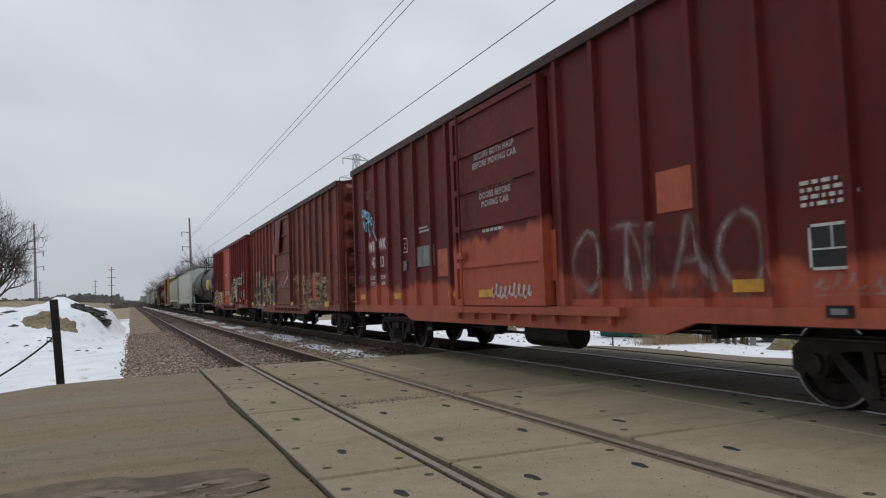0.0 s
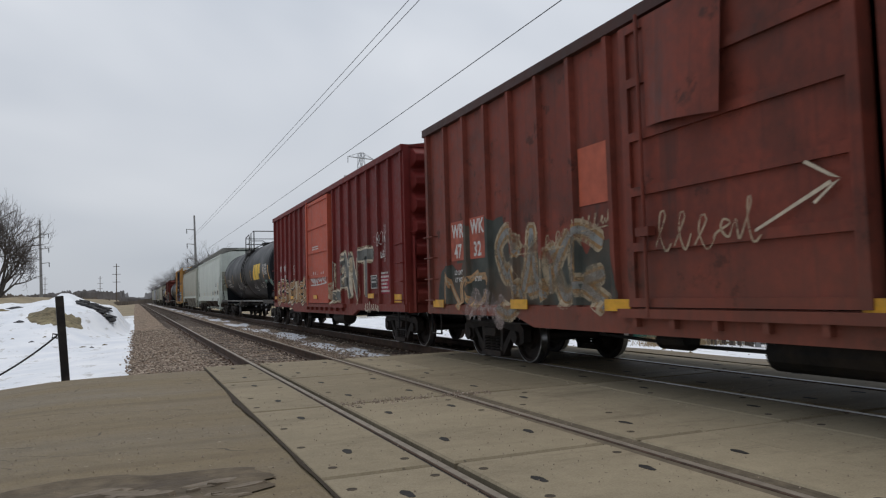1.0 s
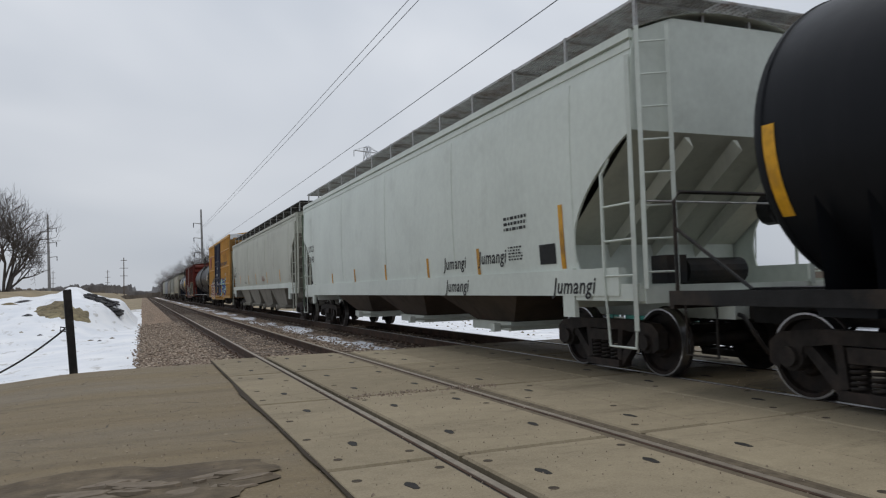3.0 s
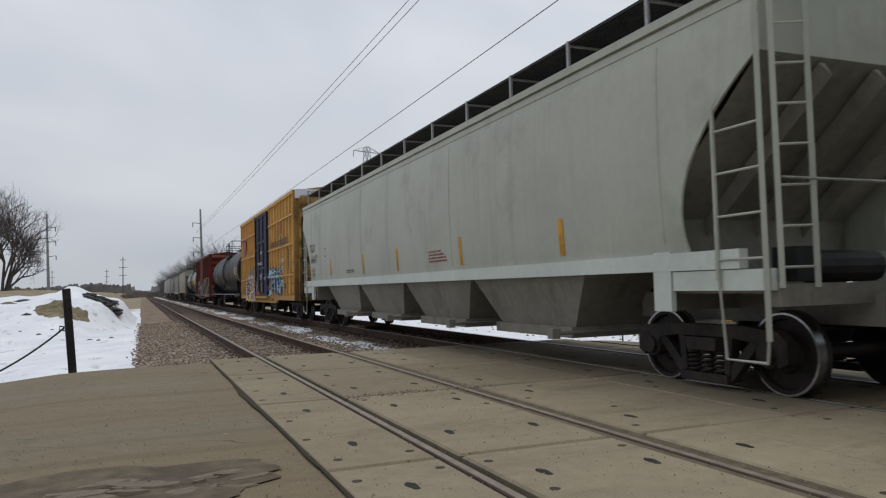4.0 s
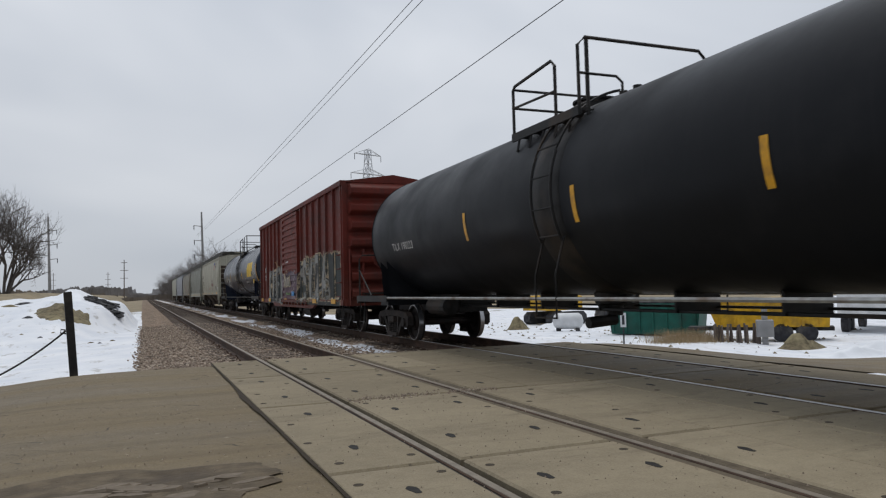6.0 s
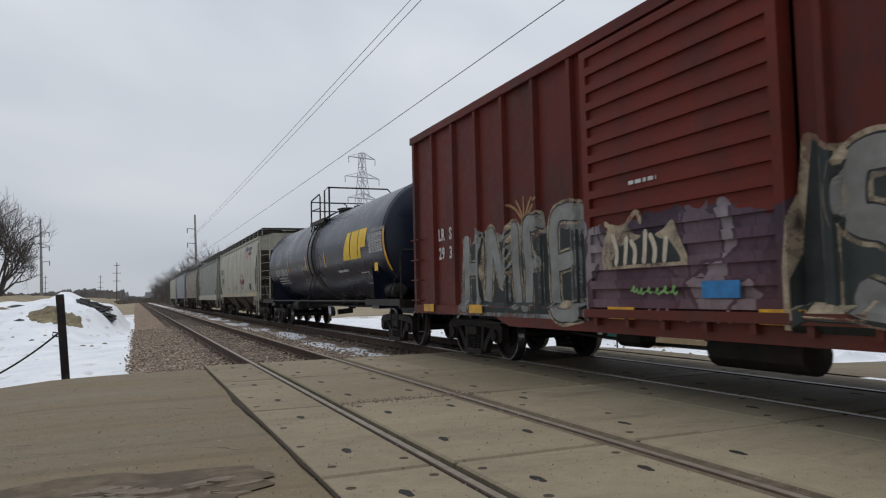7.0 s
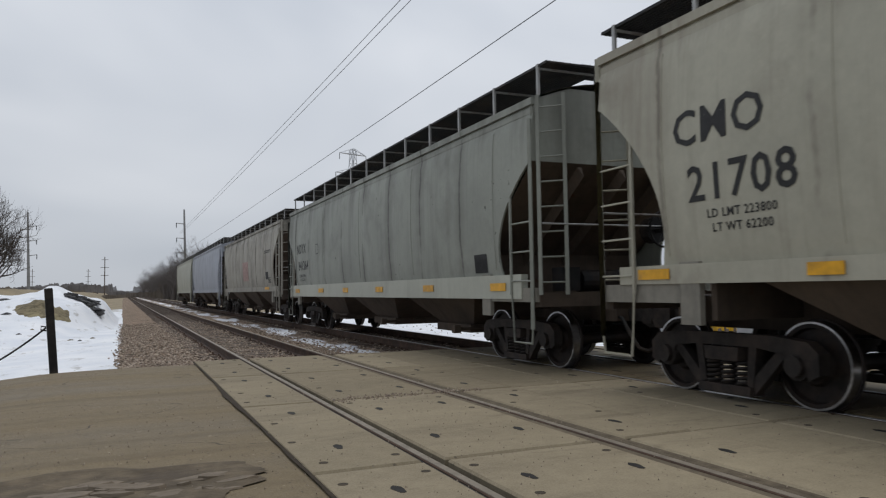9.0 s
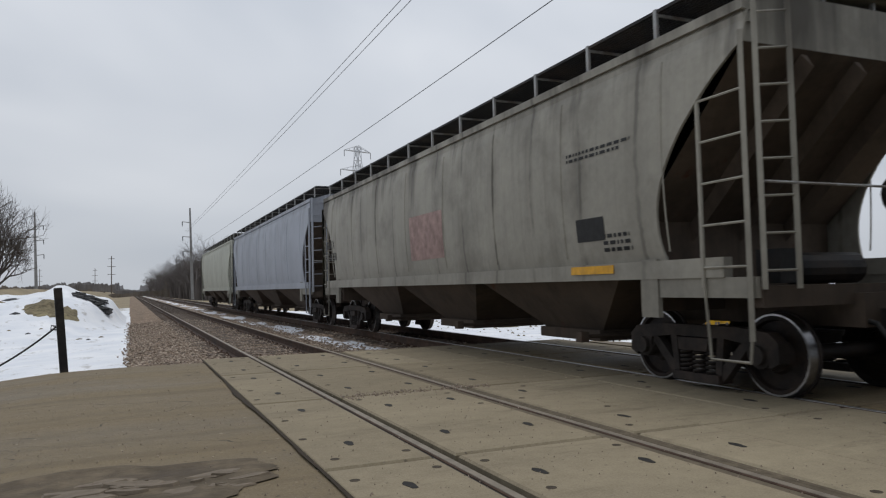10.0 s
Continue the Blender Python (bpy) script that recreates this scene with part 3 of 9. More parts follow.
def box_car(spec):
    L, top, paint = spec["L"], spec.get("top", 4.38), spec["paint"]
    end_paint = spec.get("end_paint", paint)
    h, zs = L / 2, 0.80
    car = thing("boxcar", None, None, spec["label"], "boxcar", "cars of the freight train")
    sheet, post = 1.50, 1.575
    door = spec.get("door", 1.58)
    for sx in (-1, 1):
        x0, x1 = sorted((sx * (sheet - 0.05), sx * sheet))
        for y0, y1 in ((-h, -door), (door, h)):
            part("side_sheet", Geo().box(x0, x1, y0, y1, zs + 0.1, top - 0.06), paint, car)
        part("door_header", Geo().box(x0, x1, -door, door, top - 0.25, top - 0.06), paint, car)
        # side sill, deeper in the middle
        x0, x1 = sorted((sx * (sheet - 0.02), sx * (post - 0.005)))
        dip = spec.get("dip", 0.14)
        g = Geo().prism([(-h, zs), (-h + 3.6, zs), (-h + 4.1, zs - dip), (h - 4.1, zs - dip), (h - 3.6, zs), (h, zs), (h, zs + 0.16), (-h, zs + 0.16)], x0, x1)
        part("side_sill", g, paint, car)
        # eave rail
        x0, x1 = sorted((sx * (sheet - 0.06), sx * (post + 0.02)))
        part("eave_rail", Geo().prism([(-h - 0.02, top - 0.14), (h + 0.02, top - 0.14), (h + 0.02, top), (-h - 0.02, top)], x0, x1), spec.get("roof_paint", paint), car)
        # side posts, hat section
        pw = spec.get("post_w", 0.055)
        n = spec.get("posts", 6)
        a, b = sorted((sx * sheet, sx * post))
        tip = sx * post
        for d in (-1, 1):
            for i in range(n):
                y = d * (door + 0.28 + (h - 0.12 - door - 0.28) * i / (n - 1))
                xs = sx * (sheet - 0.005)
                pg = Geo()
                pg.add([(xs, y - pw * 1.5, zs + 0.12), (tip, y - pw, zs + 0.16), (tip, y + pw, zs + 0.16), (xs, y + pw * 1.5, zs + 0.12),
                        (xs, y - pw * 1.5, top - 0.13), (tip, y - pw, top - 0.13), (tip, y + pw, top - 0.13), (xs, y + pw * 1.5, top - 0.13)],
                       [(0, 1, 5, 4), (1, 2, 6, 5), (2, 3, 7, 6), (0, 3, 2, 1), (4, 5, 6, 7)])
                part("side_post", pg, paint, car)
        if spec.get("rails"):  # horizontal stiffeners
            for z in spec["rails"]:
                x0, x1 = sorted((sx * (sheet - 0.01), sx * (post + 0.012)))
                for y0, y1 in ((-h + 0.1, -door - 0.1), (door + 0.1, h - 0.1)):
                    part("side_rail", Geo().box(x0, x1, y0, y1, z - 0.035, z + 0.035), paint, car)
        # door: panel, ribs, posts, tracks, lock bar
        dp = spec.get("door_paint", paint)
        x0, x1 = sorted((sx * (sheet - 0.04), sx * (post + 0.01)))
        dz0, dz1 = zs + 0.17, top - 0.2
        d = part("door", Geo().box(x0, x1, -door + 0.08, door - 0.08, dz0, dz1), dp, car, spec.get("door_label", ""))
        xr0, xr1 = sorted((sx * (post + 0.005), sx * (post + 0.055)))
        for z in np.linspace(dz0 + 0.05, dz1 - 0.05, spec.get("door_ribs", 6)):
            part("rib", Geo().prism([(-door + 0.1, z - 0.05), (door - 0.1, z - 0.05), (door - 0.12, z), (door - 0.1, z + 0.05), (-door + 0.1, z + 0.05), (-door + 0.12, z)], xr0, xr1), dp, d)
        for y in spec.get("door_stiles", (-door + 0.14, door - 0.14)):
            part("stile", Geo().box(xr0, xr1 + 0.004 * sx if sx > 0 else xr1, y - 0.06, y + 0.06, dz0, dz1), dp, d)
        g = Geo().tube([(sx * (post + 0.09), door - 0.45, dz0 - 0.1), (sx * (post + 0.09), door - 0.45, dz1 + 0.05)], 0.022, 6)
        g.box(*sorted((sx * (post + 0.03), sx * (post + 0.13))), door - 0.56, door - 0.34, 1.75, 1.85)
        if spec.get("door_ribs", 6) < 10:
            part("lock_bar", g, dp, d)
        g = Geo().box(*sorted((sx * (sheet - 0.01), sx * (post + 0.09))), -door - (1.6 if spec.get("slide", 1) else 0.1), door + 0.1, zs + 0.05, zs + 0.15)
        for k in np.arange(-door - 1.4, door, 0.62):
            g.box(*sorted((sx * (post - 0.02), sx * (post + 0.07))), k, k + 0.07, zs - 0.05, zs + 0.06)
        part("door_track", g, paint, car)
        # ladder and grab irons at the corner
        for e in (-1, 1):
            for z in (1.05, 1.45, 1.85, 2.25):
                part("grab_iron", Geo().tube([(sx * (post - 0.05), e * (h - 0.06), z), (sx * (post + 0.06), e * (h - 0.06), z), (sx * (post + 0.06), e * (h - 0.48), z), (sx * (post - 0.05), e * (h - 0.48), z)], 0.012, 5), end_paint, car)
            g = Geo().tube([(sx * 1.52, e * (h - 0.1), zs + 0.02), (sx * 1.52, e * (h - 0.1), 0.42), (sx * 1.52, e * (h - 0.55), 0.42), (sx * 1.52, e * (h - 0.55), zs + 0.02)], 0.018, 5)
            part("step", g, BLACK_STEEL, car)
    # corrugated ends
    for e in (-1, 1):
        rows, nz = [], 112
        zz = np.linspace(zs + 0.1, top - 0.02, nz)
        for z in zz:
            k = (z - zs - 0.1) / (top - zs - 0.12) * spec.get("end_ribs", 7)
            u = k % 1.0
            y = 0.19 * (smooth_step(u / 0.30) if u < 0.5 else 1.0 - smooth_step((u - 0.55) / 0.42))
            rows.append([(-sheet, e * h, z), (-sheet + 0.12, e * (h + y * 0.1), z), (-sheet + 0.18, e * (h + y), z), (sheet - 0.18, e * (h + y), z), (sheet - 0.12, e * (h + y * 0.1), z), (sheet, e * h, z)])
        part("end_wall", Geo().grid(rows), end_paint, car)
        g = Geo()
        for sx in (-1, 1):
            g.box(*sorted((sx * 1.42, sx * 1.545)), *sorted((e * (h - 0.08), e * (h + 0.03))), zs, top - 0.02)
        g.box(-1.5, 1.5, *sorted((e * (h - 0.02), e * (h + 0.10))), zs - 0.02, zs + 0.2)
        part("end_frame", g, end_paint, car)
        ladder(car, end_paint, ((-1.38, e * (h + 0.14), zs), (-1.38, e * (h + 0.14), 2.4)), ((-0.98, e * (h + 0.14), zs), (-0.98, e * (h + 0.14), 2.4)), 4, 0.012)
    # hand brake wheel, its housing, chain and a crossover platform on the leading end
    yb = -h - 0.22
    wheel = part("brake_wheel", Geo().tube([(-0.45 + 0.28 * math.cos(i * 0.2618), yb - 0.08, 2.12 + 0.28 * math.sin(i * 0.2618)) for i in range(24)], 0.018, 6, True), end_paint, car, smooth=True)
    for i in range(5):
        part("spoke", Geo().tube([(-0.45, yb - 0.03, 2.12), (-0.45 + 0.28 * math.cos(i * 1.2566), yb - 0.08, 2.12 + 0.28 * math.sin(i * 1.2566))], 0.012, 5), end_paint, wheel)
    part("brake_housing", Geo().lathe((-0.45, -h, 2.12), (-0.45, yb, 2.12), [(0, 0.22), (0.6, 0.2), (0.8, 0.09), (1, 0.05)], 14), end_paint, car)
    part("brake_chain", Geo().tube([(-0.45, -h - 0.12, 1.92), (-0.42, -h - 0.13, 1.4), (-0.30, -h - 0.10, 0.9)], 0.016, 5), BLACK_STEEL, car)
    part("crossover_platform", Geo().box(-1.05, 1.05, -h - 0.42, -h - 0.10, 1.10, 1.15), BLACK_STEEL, car)
    for x in (-0.9, 0.0, 0.9):
        part("platform_bracket", Geo().prism([(-h - 0.40, 1.10), (-h - 0.02, 1.10), (-h - 0.02, 0.86)], x - 0.02, x + 0.02), BLACK_STEEL, car)
    part("end_handhold", Geo().tube([(-1.42, -h - 0.02, 2.5), (-1.38, -h - 0.16, 2.5), (1.38, -h - 0.16, 2.5), (1.42, -h - 0.02, 2.5)], 0.013, 6), end_paint, car)
    # roof: ribbed, slightly pitched
    g = Geo()
    g.extrude_y([(-1.56, top - 0.02), (0, top + 0.16), (1.56, top - 0.02), (1.5, top - 0.05), (-1.5, top - 0.05)], -h - 0.03, h + 0.03)
    roof = part("roof", g, spec.get("roof_paint", paint), car)
    rib = Geo().extrude_y([(-1.58, top - 0.03), (0, top + 0.2), (1.58, top - 0.03)], -0.05, 0.05).mesh("roof_rib", spec.get("roof_paint", paint))
    for y in np.linspace(-h + 0.02, h - 0.02, 14):
        part("roof_rib", rib, paint, roof).location = (0, y, 0)
    # floor, centre sill, cross bearers, brake gear
    g = Geo().box(-1.45, 1.45, -h + 0.02, h - 0.02, zs - 0.02, zs + 0.12)
    g.box(-0.28, 0.28, -h - 0.1, h + 0.1, 0.62, zs)
    for y in np.arange(-h + 3.6, h - 3.5, 1.35):
        g.prism([(y, zs), (y + 0.08, zs), (y + 0.08, 0.62), (y, 0.62)], -1.3, 1.3)
    part("underframe", g, BLACK_STEEL, car)
    g = Geo().lathe((-0.9, -1.2, 0.52), (-0.9, 0.1, 0.52), [(0, 0.05), (0.02, 0.2), (0.5, 0.2), (0.98, 0.2), (1, 0.05)], 14)
    g.lathe((-0.75, 1.5, 0.55), (-0.75, 2.0, 0.55), [(0, 0.13), (1, 0.13)], 12)
    g.tube([(-0.9, 0.1, 0.5), (-0.5, 1.8, 0.45), (-0.3, 4.0, 0.5)], 0.025, 5).tube([(-1.1, -h + 1, 0.66), (-1.1, h - 1, 0.66)], 0.02, 5)
    part("brake_gear", g, BLACK_STEEL, car)
    add_trucks(car, (-h + spec.get("truck", 1.75), h - spec.get("truck", 1.75)))
    add_couplers(car, h + spec.get("gap", 0.72))
    return car


# ---------------------------------------------------------------- tank car
def tank_car(spec):
    R0, zc, half = spec.get("R", 1.47), 2.52, spec["L"] / 2
    car = thing("tank_car", None, None, spec["label"], "tank car", "cars of the freight train")
    pm = spec["paint"]
    head = 0.38
    # shallow dished head with a tight knuckle
    prof = [(-half + 0.25 * u ** 2.2, max(0.02, 0.955 * R0 * u)) for u in [i / 9 for i in range(10)]]
    prof += [(-half + 0.275, 0.976 * R0), (-half + 0.315, 0.992 * R0), (-half + head, R0)]
    body = prof + [(y, R0) for y in np.linspace(-half + head + 0.5, half - head - 0.5, 8)] + [(-y, r) for y, r in prof[::-1]]
    rows = []
    for y, r in body:
        rows.append([(r * math.sin(6.2832 * k / 64), y, zc + r * math.cos(6.2832 * k / 64)) for k in range(64)])
    g = Geo().grid(rows, True)
    part("tank_shell", g, pm, car, smooth=True)
    # weld beads round the shell
    for y in (-half + head + 0.02, half - head - 0.02):
        ring = [((R0 + 0.002) * math.sin(6.2832 * k / 64), y, zc + (R0 + 0.002) * math.cos(6.2832 * k / 64)) for k in range(64)]
        part("weld_seam", Geo().tube(ring, 0.012, 4, True), pm, car)
    if spec.get("band", True):
        part("wear_band", Geo().lathe((0, -0.86, zc), (0, -0.12, zc), [(0, R0 + 0.001), (0.02, R0 + 0.006), (0.98, R0 + 0.006), (1, R0 + 0.001)], 64, False), BLACK_STEEL, car, "dull black band under the ladder", True)
    # saddle band with the ladder
    def arc(y, r, a0, a1, n=24):
        return [(-r * math.sin(radians(a0 + (a1 - a0) * k / n)), y, zc + r * math.cos(radians(a0 + (a1 - a0) * k / n))) for k in range(n + 1)]
    for s in (-1, 1):
        for y in (-0.78, -0.22):
            pts = [(s * p[0], y, p[2]) for p in arc(0, R0 + 0.09, 12, 116)]
            part("ladder_stile", Geo().tube(pts, 0.022, 5), BLACK_STEEL, car)
        for a in (30, 47, 64, 81, 98, 113):
            p = arc(0, R0 + 0.09, a, a, 1)[0]
            part("rung", Geo().tube([(s * p[0], -0.8, p[2]), (s * p[0], -0.2, p[2])], 0.014, 5), BLACK_STEEL, car)
        part("ladder_foot", Geo().tube([(s * -1.36, -0.78, 1.9), (s * -1.52, -0.78, 1.35), (s * -1.52, -0.78, 0.75), (s * -1.52, -0.22, 0.75), (s * -1.52, -0.22, 1.35), (s * -1.36, -0.22, 1.9)], 0.018, 5), BLACK_STEEL, car)
    # top platform with grating, manway, valves and bent-pipe railings
    zp, ya, yb = zc + R0 - 0.30, -0.95, 1.0
    for s in (-1, 1):
        g = Geo()
        for x in np.linspace(0.72, 1.16, 6):
            g.box(s * x - 0.006, s * x + 0.006, ya, yb, zp - 0.04, zp)
        for y in np.arange(ya, yb, 0.11):
            g.box(*sorted((s * 0.72, s * 1.16)), y - 0.005, y + 0.005, zp - 0.03, zp - 0.008)
        g.box(*sorted((s * 1.14, s * 1.18)), ya - 0.02, yb + 0.02, zp - 0.11, zp + 0.02)
        for y in np.linspace(ya + 0.2, yb - 0.2, 5):
            g.tube([(s * 1.14, y, zp - 0.05), (s * 1.2, y, zc + 0.86)], 0.02, 4).box(*sorted((s * 0.6, s * 1.14)), y - 0.025, y + 0.025, zp - 0.09, zp - 0.04)
        part("platform", g, BLACK_STEEL, car)
        zr, xr = zp + 0.86, s * 1.14
        g = Geo()
        # low bay beside the platform, open where the ladder comes up
        g.tube([(xr, yb, zp - 0.1), (xr, yb, zr - 0.12), (xr, yb - 0.06, zr - 0.06), (xr, -0.22, zr + 0.02), (xr, -0.32, zr - 0.08), (xr, -0.32, zp - 0.05)], 0.026, 7)
        g.tube([(xr, yb, zp + 0.45), (xr, -0.32, zp + 0.40)], 0.02, 6)
        part("railing", g, BLACK_STEEL, car)
    for y, z in ((yb, zp + 0.76), (yb, zp + 0.45)):
        part("cross_railing", Geo().tube([(-1.14, y, z), (1.14, y, z)], 0.022, 6), BLACK_STEEL, car)
    # tall hoop across the shell at the other end
    ht = zp + 1.02
    g = Geo().tube([(-1.14, ya, zp - 0.1), (-1.14, ya, ht - 0.12), (-1.02, ya, ht), (1.02, ya, ht), (1.14, ya, ht - 0.12), (1.14, ya, zp - 0.1)], 0.026, 7)
    g.tube([(-0.98, ya + 0.02, zp - 0.1), (-0.98, ya + 0.02, ht)], 0.03, 6).tube([(1.14, ya, zp + 0.75), (1.14, ya + 0.5, zp + 0.75), (1.14, ya + 0.6, zp + 0.65), (1.14, ya + 0.6, zp)], 0.022, 6)
    g.tube([(-1.14, ya, zp + 0.5), (-0.5, ya, zp + 0.5), (-0.4, ya, zp + 0.42), (-0.4, ya, zp + 0.2)], 0.02, 6)
    part("hoop_railing", g, BLACK_STEEL, car)
    g = Geo().lathe((0, 0.3, zc + R0 - 0.05), (0, 0.3, zc + R0 + 0.20), [(0, 0.33), (0.8, 0.33), (0.8, 0.38), (0.92, 0.38), (1, 0.3)], 20)
    part("manway", g, BLACK_STEEL, car)
    g = Geo()
    for y in (-0.3, -0.65, 0.85):
        g.lathe((0.1, y, zc + R0 - 0.05), (0.1, y, zc + R0 + 0.2), [(0, 0.1), (0.5, 0.1), (0.5, 0.16), (0.65, 0.16), (0.65, 0.07), (1, 0.07)], 12)
    part("valve", g, BLACK_STEEL, car)
    # stub sills, saddles, bolster webs, end platforms with handrails
    tr = half + spec.get("over", 1.05) - 1.72
    for e in (-1, 1):
        y0, y1 = sorted((e * (half - 3.2), e * (half + 0.92)))
        part("stub_sill", Geo().box(-0.34, 0.34, y0, y1, 0.68, 1.08), BLACK_STEEL, car)
        g = Geo()
        for k in (-0.25, 0.25):
            g.add([(x, e * (half - 1.15) + k, z) for x, z in ((-1.35, 1.0), (1.35, 1.0), (1.42, 1.9), (1.05, 1.52), (0.5, 1.12), (-0.5, 1.12), (-1.05, 1.52), (-1.42, 1.9))], [tuple(range(8))])
        g.box(-1.42, 1.42, e * (half - 1.15) - 0.28, e * (half - 1.15) + 0.28, 0.84, 1.02)
        part("saddle", g, pm, car)
        y0, y1 = sorted((e * (half - 0.35), e * (half + 0.92)))
        g = Geo().box(-1.52, 1.52, y0, y1, 0.98, 1.05)
        g.box(-1.52, 1.52, *sorted((e * (half + 0.86), e * (half + 0.93))), 0.88, 1.06)
        for s in (-1, 1):
            part("side_channel", Geo().box(*sorted((s * 1.47, s * 1.53)), y0 - (1.3 if e > 0 else 0), y1 + (1.3 if e < 0 else 0), 0.925, 1.075), BLACK_STEEL, car)
        part("end_platform", g, BLACK_STEEL, car)
        g = Geo()
        g.tube([(-1.46, e * (half + 0.86), 1.0), (-1.46, e * (half + 0.86), 2.05), (-1.38, e * (half + 0.86), 2.15), (1.38, e * (half + 0.86), 2.15), (1.46, e * (half + 0.86), 2.05), (1.46, e * (half + 0.86), 1.0)], 0.022, 7)
        for s in (-1, 1):
            g.tube([(s * 1.46, e * (half + 0.85), 1.75), (s * 1.46, e * (half - 0.2), 1.08)], 0.018, 6)
            g.tube([(s * 1.5, e * (half + 0.7), 0.95), (s * 1.5, e * (half + 0.7), 0.4), (s * 1.5, e * (half + 0.25), 0.4), (s * 1.5, e * (half + 0.25), 0.95)], 0.016, 5)
        part("end_handrail", g, BLACK_STEEL, car)
    # long side pipe, bottom outlet, brake gear
    for s in (-1, 1):
        part("side_pipe", Geo().tube([(s * 1.5, -half + 0.9, 1.02), (s * 1.5, half - 0.9, 1.02)], 0.028, 6), LIGHT_BAR if spec.get("bright_pipe") else BLACK_STEEL, car)
    g = Geo().lathe((0, 0, 1.1), (0, 0, 0.72), [(0, 0.32), (0.5, 0.3), (0.55, 0.14), (1, 0.12)], 14)
    g.lathe((0, 0, 0.66), (-0.5, 0, 0.62), [(0, 0.09), (1, 0.09)], 10)
    part("bottom_outlet", g, BLACK_STEEL, car)
    g = Geo().lathe((-0.7, half - 3.6, 0.82), (-0.7, half - 2.5, 0.82), [(0, 0.04), (0.04, 0.19), (0.96, 0.19), (1, 0.04)], 14)
    g.tube([(-0.25, -half + 2.5, 0.82), (-0.25, half - 2.5, 0.82)], 0.025, 5).tube([(0.4, -half + 2.5, 0.86), (0.4, half - 2.5, 0.86)], 0.02, 5)
    for y in np.linspace(-half + 3.2, half - 3.2, 7):
        g.box(-0.3, 0.45, y - 0.02, y + 0.02, 0.8, 1.1)
    part("brake_gear", g, BLACK_STEEL, car)
    g = Geo().lathe((-1.12, -half + 0.15, 1.28), (-1.12, -half + 1.05, 1.28), [(0, 0.05), (0.06, 0.17), (0.94, 0.17), (1, 0.05)], 18)
    part("air_reservoir", g, BLACK_STEEL, car)
    add_trucks(car, (-tr, tr))
    add_couplers(car, half + spec.get("over", 1.05))
    # side markings that follow the shell
    def patch(name, mat, y0, y1, z0, z1, label="", n=6, slant=0.0):
        rows = []
        for k in range(n + 1):
            z = z0 + (z1 - z0) * k / n
            x = -math.sqrt(max(0.01, (R0 + 0.006) ** 2 - (z - zc) ** 2))
            sh = -slant * (z - z0)
            rows.append([(x, y0 + sh, z), (x, y1 + sh, z)])
        return part(name, Geo().grid(rows), mat, car, label)
    def wrapped(text, size, mat, y, z, name="lettering", **kw):
        ob = words(text, size, mat, car, 0, y, z, name, **kw)
        for v in ob.data.vertices:
            v.co.x = -math.sqrt(max(0.01, (R0 + 0.008) ** 2 - (v.co.z - zc) ** 2))
        return ob
    return car, patch, wrapped


